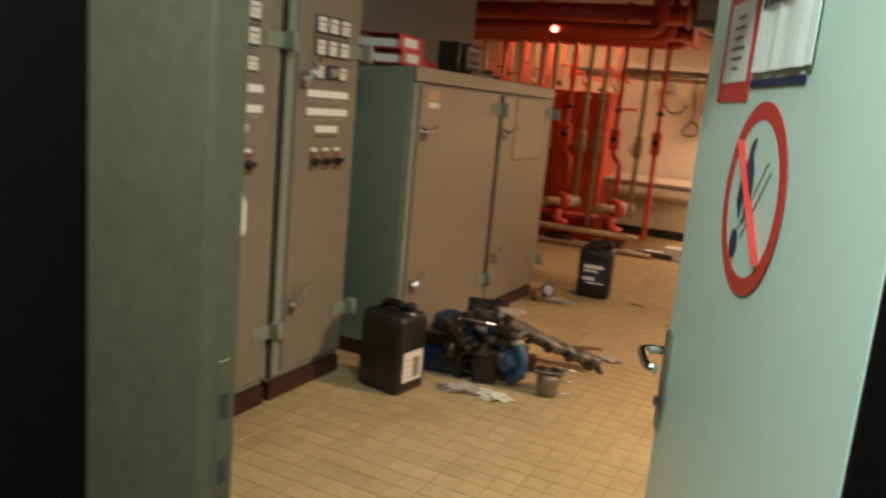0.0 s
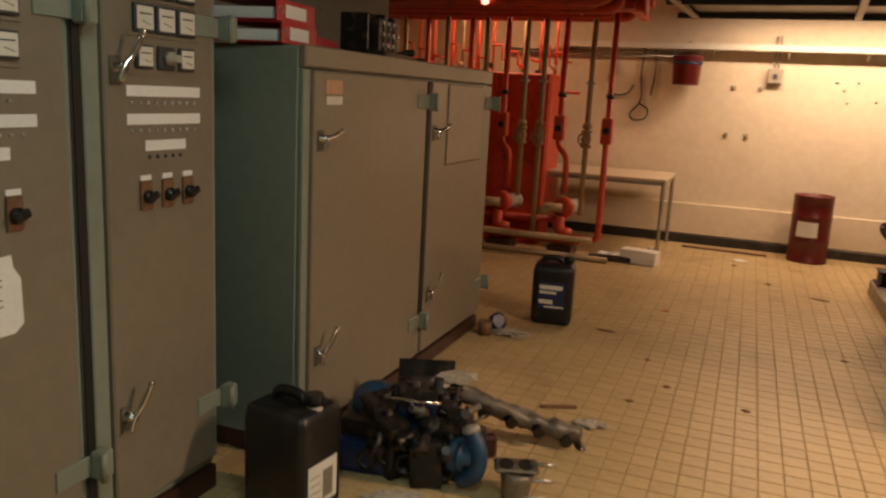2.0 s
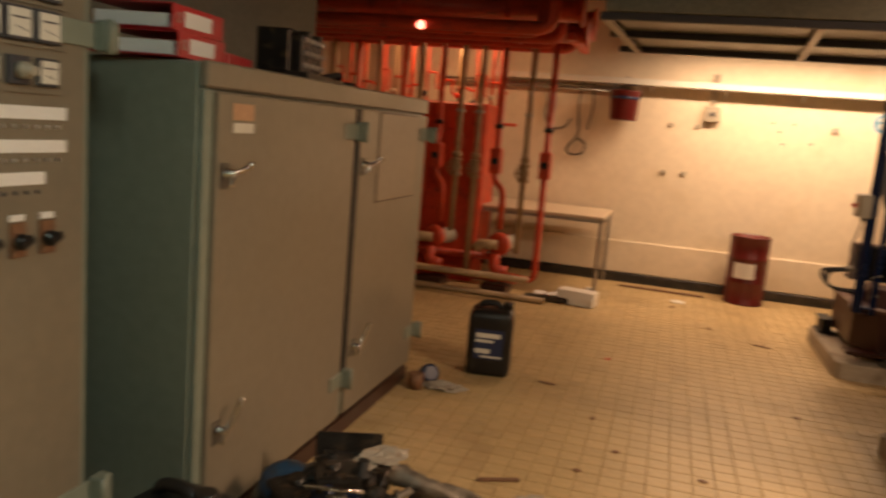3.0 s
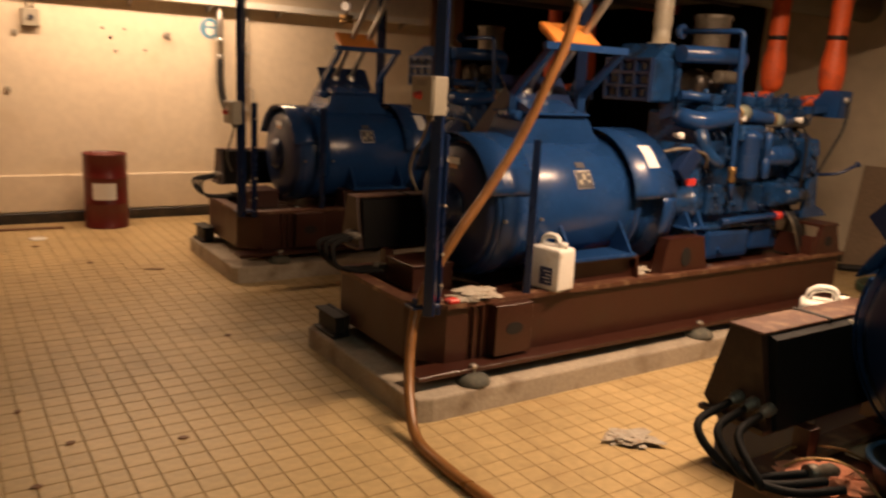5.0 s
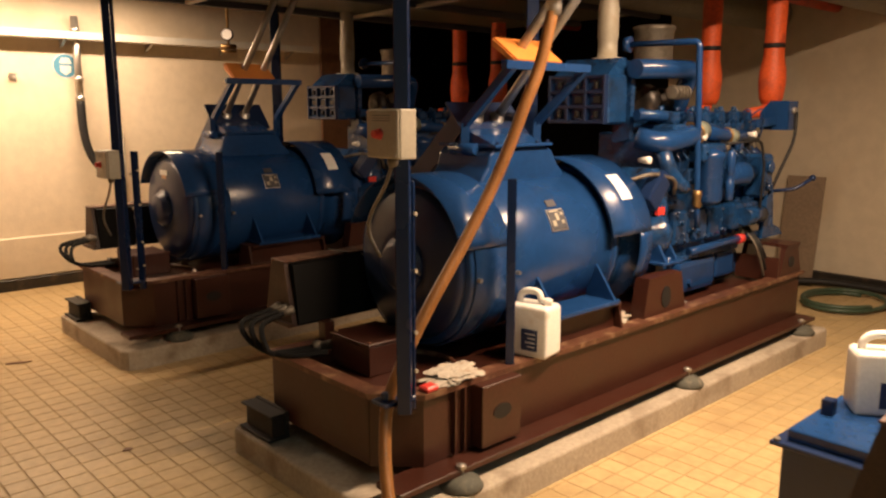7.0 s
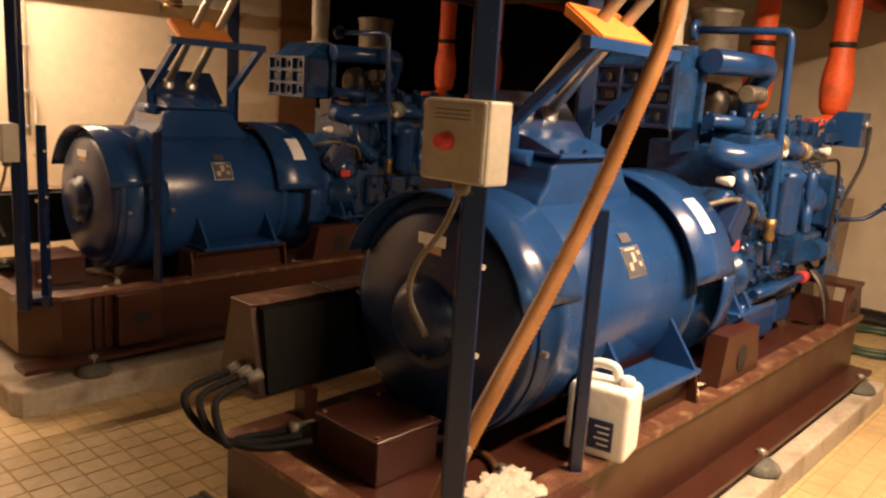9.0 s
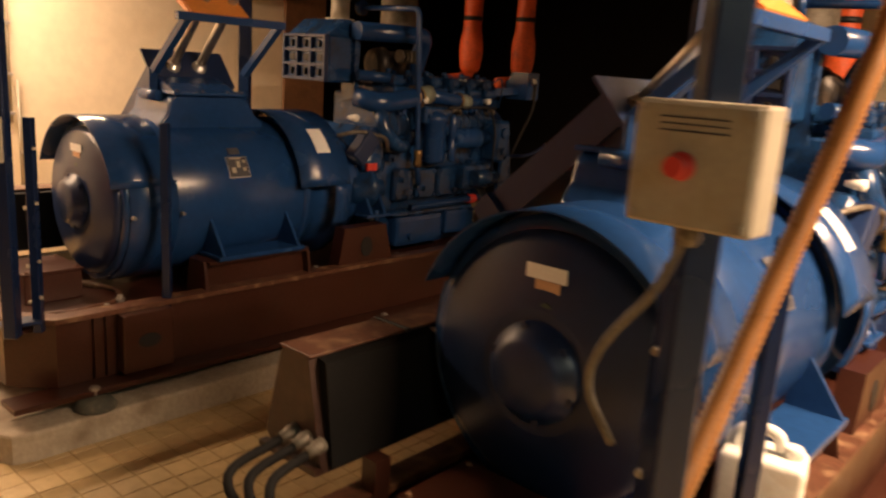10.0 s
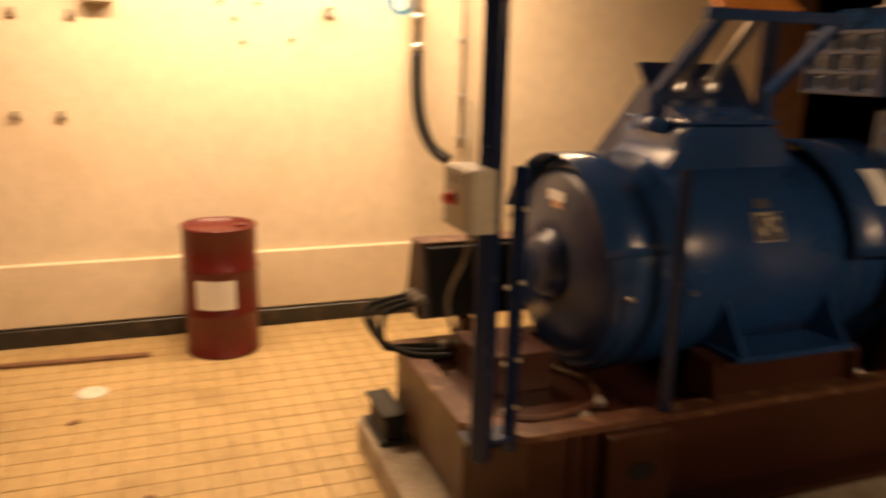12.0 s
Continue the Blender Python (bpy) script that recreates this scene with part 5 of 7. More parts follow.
# ---- jerrycans ----
def jerrycan(m, label, front):
    j = thing("jerrycan", label, "jerrycan", m, "black jerrycans")
    bm = B()
    box(bm, -0.14, 0.14, -0.12, 0.12, 0, 0.345, 0.045, seg=4)
    bmesh.ops.translate(bm, verts=[v for v in bm.verts if v.co.z > 0.33], vec=(0, 0, 0.012))
    for f in bm.faces:
        f.smooth = True
    part("can_body", bm, M_BLACKPLASTIC, j)
    bm = B()
    sweep(bm, [(-0.09, 0, 0.33), (-0.07, 0, 0.375), (0.0, 0, 0.385), (0.045, 0, 0.37), (0.05, 0, 0.335)], 0.018, 6, 10)
    part("carry_handle", bm, M_BLACKPLASTIC, j)
    bm = B()
    lathe(bm, (0.095, 0, 0.34), (0, 0, 1), [(0.026, 0.03), (0.026, 0.034), (0.055, 0.034), (0.058, 0.03)], 18)
    part("screw_cap", bm, M_BLACKPLASTIC, j)
    bm = B()
    lathe(bm, (0.095, 0, 0.34), (0, 0, 1), [(0, 0.031), (0.012, 0.031), (0.014, 0.028), (0.026, 0.028)], 18)
    part("neck_ring", bm, M_BLACKPLASTIC if front else M_BOXGREY, j)
    lb = child("can_label", j)
    if front:
        bm = B()
        box(bm, -0.09, 0.09, -0.1275, -0.1255, 0.10, 0.26)
        part("label_sheet", bm, M_BLUEINK, lb, "dark blue printed label")
        bm = B()
        box(bm, -0.085, 0.07, -0.1290, -0.1277, 0.215, 0.240)
        box(bm, -0.085, 0.03, -0.1290, -0.1277, 0.190, 0.205)
        box(bm, -0.085, 0.01, -0.1290, -0.1277, 0.13, 0.155)
        box(bm, -0.05, 0.085, -0.1290, -0.1277, 0.108, 0.118)
        part("label_bars", bm, M_LABEL, lb)
    else:
        bm = B()
        box(bm, 0.1405, 0.1425, -0.085, 0.075, 0.06, 0.195)
        part("label_sheet", bm, M_LABEL, lb, "off-white printed label")
        bm = B()
        box(bm, 0.1426, 0.1432, -0.005, 0.05, 0.075, 0.165)
        for k in range(4):
            box(bm, 0.1426, 0.1432, -0.075, -0.02, 0.08 + 0.025 * k, 0.083 + 0.025 * k)
        part("label_print", bm, M_GREY, lb)
    for o in j.children_recursive:
        if o.type == "MESH":
            o.data.transform(Matrix.Diagonal((0.96, 0.96, 1.14, 1)))
    return j


jerrycan(pose(-1.845, 3.28, 0, 0, 0, -8), "black plastic jerrycan with a white side label", False)
jerrycan(pose(-1.60, 6.10, 0, 0, 0, 8), "black plastic jerrycan with a blue and white label", True)

# ---- removed engine parts on the floor ----
en = thing("engine_part_heap", "heap of oily dismantled engine castings on the floor", "engine parts", pose(-1.55, 3.82, 0, 0, 0, 10))
random.seed(11)
for k in range(15):
    bm = B()
    a = k * 2.4
    r = 0.20 * math.sqrt(k / 15)
    x, y = r * 1.1 * math.cos(a) - 0.05, r * math.sin(a)
    top = 0.33 - 0.75 * r + random.uniform(-0.04, 0.03)
    w, d = random.uniform(0.05, 0.10), random.uniform(0.04, 0.08)
    box(bm, -w, w, -d, d, 0, top, 0.014, pose(x, y, 0, random.uniform(-8, 8), random.uniform(-8, 8), random.uniform(0, 180)), 2)
    cyl(bm, (x, y, top * 0.6), (x + random.uniform(-0.04, 0.04), y + random.uniform(-0.04, 0.04), top + 0.02), random.uniform(0.016, 0.03), seg=10)
    part("casting", bm, M_OIL if k != 2 else M_BLUE_DARK, en)
for k in range(34):
    bm = B()
    a = random.uniform(0, 6.28)
    r = random.uniform(0.05, 0.24)
    x, y, z = r * 1.1 * math.cos(a) - 0.05, r * math.sin(a), max(0.03, 0.33 - 0.85 * r)
    v = Vector((random.uniform(-1, 1), random.uniform(-1, 0.4), random.uniform(0.0, 0.9))).normalized()
    p0 = Vector((x, y, z))
    rr = random.uniform(0.010, 0.030)
    lathe(bm, p0, v, [(0, rr), (0.03, rr), (0.03, rr * 1.5), (0.045, rr * 1.5), (0.045, rr * 0.8), (random.uniform(0.06, 0.10), rr * 0.8)], 12)
    part("stud", bm, (M_OIL, M_OIL, M_GUNMETAL, M_OIL, M_BLACK)[k % 5], en)
for k in range(5):
    bm = B()
    x = -0.20 + 0.075 * k
    lathe(bm, (x, -0.17, 0.07 + 0.03 * (k % 2)), (0.1, -1, 0.1), [(-0.05, 0.03), (0, 0.045), (0.015, 0.045), (0.015, 0.028), (-0.03, 0.026)], 16)
    part("port_flange", bm, M_OIL, en)
bm = B()
lathe(bm, (-0.23, 0.02, 0.20), (-0.1, -0.35, 1), [(0, 0.05), (0.01, 0.085), (0.05, 0.09), (0.08, 0.08), (0.095, 0.05), (0.085, 0.02)], 20)
part("blue_cover", bm, M_TEAL, en, "dirty blue round cover")
bm = B()
box(bm, -0.34, -0.12, -0.18, -0.02, 0.0, 0.14, 0.03, None, 2)
part("blue_block", bm, M_BLUE_DARK, en)
bm = B()
box(bm, -0.14, 0.10, 0.16, 0.175, 0.16, 0.40, 0.004, pose(0, 0, 0, -14, 0, 12))
box(bm, -0.14, 0.10, 0.05, 0.17, 0.30, 0.312, 0.004, pose(0, 0, 0, -4, 6, 12))
part("upright_plate", bm, M_OIL, en, "dark bent tray standing on edge")
bm = B()
cyl(bm, (-0.13, -0.14, 0.315), (0.06, -0.10, 0.30), 0.007, seg=8)
part("bright_rod", bm, M_CHROME, en)
bm = B()
cyl(bm, (0.16, -0.06, 0.20), (0.23, -0.02, 0.25), 0.007, seg=8)
part("bright_rod", bm, M_CHROME, en)
tb = thing("turbocharger_part", "dismantled blue turbocharger with an alloy outlet on the floor", "engine parts", pose(-1.30, 3.70, 0, 0, 0, 20))
bm = B()
lathe(bm, (-0.10, 0.03, 0.13), (0.75, -0.55, 0.1), [(0, 0.03), (0.005, 0.055), (0.018, 0.068), (0.045, 0.068), (0.055, 0.052), (0.06, 0.060), (0.068, 0.060), (0.075, 0.036), (0.11, 0.032)], 26)
part("compressor_housing", bm, M_TEAL, tb)
bm = B()
sweep(bm, [(-0.06, 0.0, 0.04), (-0.01, -0.04, 0.09), (0.0, -0.03, 0.17), (-0.03, 0.0, 0.235)], 0.033, 6, 14)
part("blue_pipe", bm, M_TEAL, tb)
bm = B()
lathe(bm, (-0.03, 0.0, 0.235), (-0.3, 0.2, 1), [(0, 0.035), (0.02, 0.035), (0.024, 0.016)], 14)
part("pale_cap", bm, M_BOXGREY, tb)
bm = B()
lathe(bm, (0.14, -0.06, 0.0), (0.05, 0.1, 1), [(0, 0.04), (0.01, 0.048), (0.08, 0.058), (0.115, 0.065)], 18)
box(bm, 0.06, 0.225, -0.11, 0.02, 0.115, 0.13, 0.008, pose(0, 0, 0, -5, 0, 0))
part("alloy_outlet", bm, M_ALLOY, tb, "dull alloy twin outlet")
for x in (0.105, 0.175):
    bm = B()
    prism(bm, [(x + 0.026 * math.cos(a), -0.045 + 0.045 * math.sin(a)) for a in (k * math.pi / 8 for k in range(16))], "z", 0.137, 0.1405)
    part("outlet_port", bm, M_BLACK, tb)
for k, (x, z) in enumerate(((0.19, 0.03), (0.21, 0.09), (0.22, 0.145))):
    bm = B()
    cyl(bm, (x - 0.03, -0.09 + 0.02 * k, z), (x + 0.07, -0.09 + 0.02 * k, z), 0.007, seg=6)
    part("stud", bm, M_STEEL, tb)
mf = thing("exhaust_manifold", "rusty cast exhaust manifold lying on the floor", "engine parts", pose(-1.33, 4.13, 0, 0, 0, 24))
bm = B()
sweep(bm, [(-0.30, 0.0, 0.235), (-0.18, 0.012, 0.225), (-0.04, -0.008, 0.165), (0.10, 0.010, 0.115), (0.22, -0.004, 0.075), (0.33, 0.0, 0.052)], 0.040, 7, 16)
for v in bm.verts:
    k = noise.noise(v.co * 17) * 0.020 + noise.noise(v.co * 46) * 0.009
    v.co.y += k
    v.co.z = max(0.004, v.co.z + 0.8 * noise.noise(v.co * 21 + Vector((3, 1, 7))) * 0.022)
part("manifold_tube", bm, M_GUNMETAL, mf)
for k in range(5):
    bm = B()
    x, z = -0.22 + k * 0.12, 0.21 - 0.040 * k
    lathe(bm, (x, -0.02, z), (0.1, -1, -0.2), [(0, 0.030), (0.035, 0.020), (0.035, 0.027), (0.043, 0.027)], 12)
    part("port_stub", bm, M_OIL, mf)
bm = B()
box(bm, 0.31, 0.35, -0.05, 0.06, 0.0, 0.085, 0.012, pose(0, 0, 0, 0, 12, 0))
part("end_flange", bm, M_OIL, mf)
bm = B()
box(bm, -0.30, -0.06, -0.14, -0.09, 0.0, 0.10, 0.012, pose(0, 0, 0, 0, 0, 8))
part("prop_block", bm, M_BROWN, mf, "rusty orange casting below")


def rag(m, s, seed, label, material=None):
    bm = B()
    crumple(bm, 0, 0, 0, s, s * 0.6, s * 0.28, seed, 3)
    return solid("rag", bm, material or M_RAG, label, "rag", m, "rags")


rag(pose(-1.02, 4.50, 0, 0, 0, 20), 0.07, 1.3, "small crumpled white rag on the floor")
rag(pose(-1.52, 3.47, 0, 0, 0, 30), 0.10, 2.1, "flattened dirty white cloth under engine parts", M_RAG)
rag(pose(-1.36, 3.48, 0, 0, 0, 0), 0.09, 5.7, "dirty white cloth under engine parts", M_LABEL)
rag(pose(-1.52, 3.98, 0.30, 0, 0, 60), 0.09, 7.2, "grey oily cloth draped on engine parts")
rag(pose(1.32, 4.17, 0, 0, 0, 150), 0.11, 3.3, "crumpled white paper towel on the tiles")
rag(pose(0.98, 4.94, 0.478, 0, 0, 10), 0.12, 4.4, "crumpled dirty cloth on the base frame")
rag(pose(2.15, 5.00, 0.478, 0, 0, 10), 0.08, 6.1, "crumpled paper on the base frame")
bm = B()
bar(bm, (-0.09, 0, 0.009), (0.09, 0.03, 0.009), 0.016, 0.016, 0.003)
solid("wooden_stick", bm, M_WOOD, "short reddish wooden stick on the floor", "stick", pose(-1.20, 4.62, 0, 0, 0, 15))
# small parts by the cabinet
sp = thing("filter_part", "dark round filter part lying on a cloth", "engine parts", pose(-1.88, 5.72, 0))
bm = B()
lathe(bm, (0, 0, 0.05), (0.5, -0.6, 0.3), [(0, 0.05), (0.06, 0.055), (0.07, 0.04)], 16)
part("filter_can", bm, M_BLUE_DARK, sp)
bm = B()
lathe(bm, (-0.02, -0.14, 0.0), (0, 0, 1), [(0, 0.04), (0.09, 0.045), (0.09, 0.038), (0.02, 0.035)], 16)
part("tin_cup", bm, M_WOOD, sp)
rag(pose(-1.76, 5.66, 0, 0, 0, 0), 0.11, 8.8, "flattened pale cloth beside the cabinet")

# ---- north end ----
tabl = thing("table", "long narrow table with pale laminate top and steel legs", "table", pose(-1.86, 9.36, 0))
bm = B()
box(bm, -0.66, 0.66, -0.50, 0.50, 0.735, 0.763, 0.004)
part("tabletop", bm, M_TABLE, tabl)
for sx in (-1, 1):
    for sy in (-1, 1):
        bm = B()
        bar(bm, (sx * 0.635, sy * 0.47, 0), (sx * 0.635, sy * 0.47, 0.735), 0.028, 0.028, 0.002)
        part("leg", bm, M_STEEL, tabl)
bm = B()
for sy in (-1, 1):
    box(bm, -0.62, 0.62, sy * 0.47 - 0.01, sy * 0.47 + 0.01, 0.70, 0.734)
for sx in (-1, 1):
    box(bm, sx * 0.635 - 0.01, sx * 0.635 + 0.01, -0.456, 0.456, 0.70, 0.734)
part("apron", bm, M_STEEL, tabl)

drum = thing("oil_drum", "dark red steel drum with a white label", "drum", pose(0.17, 9.62, 0))
bm = B()
lathe(bm, (0, 0, 0), (0, 0, 1), [(0, 0.17), (0, 0.186), (0.012, 0.19), (0.02, 0.185), (0.21, 0.185), (0.222, 0.192), (0.234, 0.185), (0.44, 0.185), (0.452, 0.192), (0.464, 0.185), (0.655, 0.185), (0.663, 0.191), (0.672, 0.186), (0.668, 0.178), (0.652, 0.176), (0.652, 0.02)], 40)
part("drum_shell", bm, M_REDDRUM, drum)
bm = B()
for a0 in (-0.1,):
    n = 8
    for r in (0.1862, 0.1885):
        for i in range(n + 1):
            a = math.radians(-135 + 62 * i / n)
            for z in (0.265, 0.415):
                bm.verts.new((r * math.cos(a), r * math.sin(a), z))
    bm.verts.ensure_lookup_table()
    k = 2 * (n + 1)
    for i in range(n):
        for o in (0, k):
            bm.faces.new([bm.verts[o + 2 * i + c] for c in (0, 1, 3, 2)])
        for c in (0, 1):
            bm.faces.new((bm.verts[2 * i + c], bm.verts[2 * i + 2 + c], bm.verts[k + 2 * i + 2 + c], bm.verts[k + 2 * i + c]))
part("drum_label", bm, M_PAPER, drum, "white printed label")
bm = B()
cyl(bm, (0.11, 0.02, 0.652), (0.11, 0.02, 0.662), 0.03, seg=12)
part("bung", bm, M_REDDRUM, drum)

# wall fittings
def wall_thing(name, label, cat, x, z):
    return thing(name, label, cat, pose(x, NORTH, z))


fb = wall_thing("wall_socket_box", "grey cable box with a conduit on the wall", "junction box", -0.335, 1.82)
bm = B()
box(bm, -0.07, 0.07, -0.07, -0.002, -0.075, 0.075, 0.006)
part("box_body", bm, M_BOXGREY, fb)
bm = B()
cyl(bm, (0, -0.07, 0), (0, -0.085, 0), 0.022)
part("box_knob", bm, M_INK, fb)
bm = B()
for o in (-0.02, 0.02):
    pipe(bm, [(o, -0.03, 0.075), (o, -0.03, 0.40)], 0.008)
part("conduit", bm, M_STEEL, fb)
bk = wall_thing("red_bucket", "red fire bucket hanging on the wall", "bucket", -1.20, 1.86)
bm = B()
lathe(bm, (0, -0.17, -0.17), (0, 0, 1), [(0, 0.13), (0.02, 0.135), (0.28, 0.15), (0.29, 0.156), (0.30, 0.15), (0.295, 0.142), (0.03, 0.12)], 28)
part("bucket_shell", bm, M_REDDRUM, bk)
bm = B()
lathe(bm, (0, -0.17, 0.04), (0, 0, 1), [(0, 0.146), (0, 0.1495), (0.03, 0.1505), (0.03, 0.147)], 28)
part("grey_band", bm, M_BLUE_DARK, bk)
bm = B()
sweep(bm, [(-0.15, -0.17, 0.11), (-0.1, -0.15, 0.20), (0, -0.10, 0.27), (0.1, -0.15, 0.20), (0.15, -0.17, 0.11)], 0.006, 6, 8)
cyl(bm, (0, -0.002, 0.27), (0, -0.12, 0.27), 0.010)
part("bail", bm, M_STEEL, bk)
for x, z in ((-0.744, 1.20), (-0.54, 1.20), (-0.72, 1.69), (-0.46, 1.69)):
    bm = B()
    box(bm, -0.02, 0.02, -0.018, -0.001, -0.022, 0.022, 0.003)
    cyl(bm, (0, -0.018, 0), (0, -0.028, 0), 0.009)
    solid("wall_clip", bm, M_BOXGREY, "small grey cable clip on the wall", "cable clip", pose(x, NORTH, z), "wall clips")
for x, z in ((0.25, 1.78), (0.44, 1.78), (0.32, 1.70), (0.62, 1.60), (0.36, 1.58)):
    bm = B()
    cyl(bm, (0, -0.001, 0), (0, -0.012, 0), 0.011, seg=8)
    solid("wall_plug", bm, M_INK, "old fixing plug in the wall", "wall plug", pose(x, NORTH, z), "old wall plugs")
tp = wall_thing("wall_tap", "small metal tap on the wall", "tap", 0.82, 1.745)
bm = B()
lathe(bm, (0, -0.002, 0), (0, -1, 0), [(0, 0.03), (0.008, 0.03), (0.012, 0.014), (0.06, 0.014)], 14)
pipe(bm, [(0, -0.055, 0), (0, -0.08, 0), (0, -0.085, -0.04)], 0.012, 0.02)
part("tap_body", bm, M_STEEL, tp)
bm = B()
box(bm, -0.03, 0.03, -0.06, -0.045, 0.018, 0.03, 0.003)
part("tap_handle", bm, M_STEEL, tp)
ds = wall_thing("safety_sign", "round blue and white mandatory sign", "sign", 1.235, 1.847)
bm = B()
lathe(bm, (0, -0.002, 0), (0, -1, 0), [(0, 0.105), (0.003, 0.105)], 36)
part("sign_face", bm, M_WHITE, ds)
bm = B()
lathe(bm, (0, -0.006, 0), (0, -1, 0), [(0, 0.095), (0.002, 0.095)], 36)
part("sign_disc", bm, mat("sign_blue", (0.10, 0.30, 0.46), 0.4), ds, "blue sign disc")
bm = B()
prism(bm, [(-0.045, 0.0), (0.045, 0.0), (0.04, -0.05), (0.0, -0.075), (-0.04, -0.05)], "y", -0.0105, -0.0085)
prism(bm, [(-0.05, 0.02), (0.05, 0.02), (0.03, 0.065), (-0.03, 0.065)], "y", -0.0105, -0.0085)
part("sign_mark", bm, M_WHITE, ds, "white symbol without lettering")
# cable runs along the wall
ct = thing("cable_tray", "perforated steel cable tray along the wall", "cable tray", pose(0, 0, 0))
bm = B()
box(bm, -2.6, 3.6, NORTH - 0.16, NORTH - 0.01, 2.06, 2.066)
box(bm, -2.6, 3.6, NORTH - 0.163, NORTH - 0.158, 2.06, 2.12)
part("tray", bm, M_LABEL, ct)
for k in range(9):
    bm = B()
    x = -2.4 + 0.72 * k
    prism(bm, [(NORTH - 0.001, 2.06), (NORTH - 0.16, 2.06), (NORTH - 0.001, 1.99)], "x", x, x + 0.02)
    part("tray_bracket", bm, M_STEEL, ct)
for k in range(4):
    bm = B()
    y = NORTH - 0.135 + 0.03 * k
    pipe(bm, [(-2.6, y, 2.079), (3.6, y, 2.079)], 0.011)
    part("cable", bm, M_BLACK if k % 2 else M_BOXGREY, ct)
for k, z in enumerate((1.985, 2.02)):
    bm = B()
    pipe(bm, [(-3.2, NORTH - 0.05, z), (-1.15, NORTH - 0.05, z)], 0.014)
    solid("wall_conduit", bm, M_STEEL, "thin steel conduit along the wall", "conduit", group="wall conduits")
# hanging loops of cable
for k, (x, pts) in enumerate(((-1.95, [(0, 0.15), (-0.08, 0.05), (-0.05, -0.1), (0.02, -0.16), (0.14, -0.14), (0.2, -0.05)]),
                              (-1.70, [(0.05, 0.35), (0.02, 0.1), (0.04, -0.2), (-0.06, -0.35), (-0.02, -0.42), (0.10, -0.40), (0.12, -0.3), (0.02, -0.24)]),
                              (-1.55, [(0, 0.33), (0.02, 0.1), (-0.01, -0.15)]))):
    bm = B()
    sweep(bm, [(x + u, NORTH - 0.03, 1.72 + v) for u, v in pts], 0.009, 6, 8)
    solid("hanging_cable", bm, M_BLACK, "loose dark cable hanging on the wall", "cable", group="hanging cables")
bm = B()
box(bm, -0.05, 0.05, -0.06, -0.002, -0.06, 0.06, 0.01)
solid("bell_box", bm, M_BOXGREY, "small grey wall box with a loose cable", "junction box", pose(-1.98, NORTH, 1.86))
# down pipe with black hose near the first set
dp = thing("drain_pipe", "steel downpipe with a black hose by the wall", "pipe", pose(1.31, NORTH - 0.08, 0))
bm = B()
pipe(bm, [(0, 0, 2.25), (0, 0, 1.55)], 0.030)
part("steel_pipe", bm, M_STEEL, dp)
for z in (2.12, 1.72, 1.56):
    bm = B()
    lathe(bm, (0, 0, z), (0, 0, 1), [(0, 0.038), (0.04, 0.038)], 14)
    part("pipe_collar", bm, M_ALU, dp)
bm = B()
sweep(bm, [(0, 0, 1.56), (0.0, -0.01, 1.35), (0.02, -0.03, 1.16), (0.08, -0.06, 1.02), (0.16, -0.12, 0.95)], 0.034, 6, 12)
part("black_hose", bm, M_BLACK, dp)
wc = thing("wall_conduit_riser", "grey riser conduit with a junction box on the wall", "conduit", pose(1.61, NORTH - 0.03, 0))
bm = B()
pipe(bm, [(0, 0, 2.8), (0, 0, 1.0)], 0.012)
pipe(bm, [(0.05, 0, 1.28), (0.05, 0, 0.5)], 0.010)
part("conduit", bm, M_BOXGREY, wc)
for z in (2.3, 1.95, 1.62, 1.3, 1.05):
    bm = B()
    box(bm, -0.022, 0.022, -0.018, 0.028, z, z + 0.022, 0.003)
    part("saddle_clip", bm, M_ALU, wc)
# gauge and valve near the ceiling
gv = thing("pressure_gauge", "round pressure gauge on a brass valve by the ceiling", "gauge", pose(2.35, 9.2, 2.12))
bm = B()
lathe(bm, (0, 0, 0), (-0.7, -0.7, 0), [(0, 0.05), (0.03, 0.052), (0.034, 0.045)], 22)
part("gauge_case", bm, M_INK, gv)
bm = B()
lathe(bm, (-0.0245, -0.0245, 0), (-0.7, -0.7, 0), [(0, 0.043), (0.002, 0.043)], 22)
part("gauge_dial", bm, M_PAPER, gv)
bm = B()
pipe(bm, [(0, 0, 0.78), (0, 0, -0.10)], 0.012)
cyl(bm, (-0.06, 0.02, -0.10), (0.06, -0.02, -0.10), 0.022)
cyl(bm, (-0.06, 0.02, -0.14), (0.06, -0.02, -0.14), 0.012)
part("valve_body", bm, M_BRASS, gv)
bm = B()
box(bm, 3.76, 4.19, NORTH - 0.06, NORTH - 0.03, 0.0, 2.45, 0.004)
solid("brown_board", bm, M_WOOD, "tall reddish brown board against the wall", "board")
bm = B()
box(bm, -0.16, 0.16, -0.008, 0.008, 0, 0.93, 0.002)
solid("hardboard_sheet", bm, M_CARD, "brown hardboard sheet leaning on the wall", "board", pose(5.74, 5.66, 0, 8, 0, 90) )
# green hose coil on the floor
gh = B()
sweep(gh, [(5.25 + 0.36 * math.cos(a), 5.05 + 0.28 * math.sin(a), 0.02 + 0.004 * a) for a in (k * 0.5 for k in range(22))], 0.018, 3, 8)
solid("coiled_hose", gh, M_GREENHOSE, "green hose lying coiled on the floor", "hose")
gh = B()
sweep(gh, [(5.86, 3.0, 0.03), (5.80, 4.4, 0.03), (5.78, 5.3, 0.05), (5.55, 5.75, 0.03)], 0.03, 8, 10)
solid("floor_pipe", gh, M_BLACK, "dark hose along the foot of the wall", "hose")
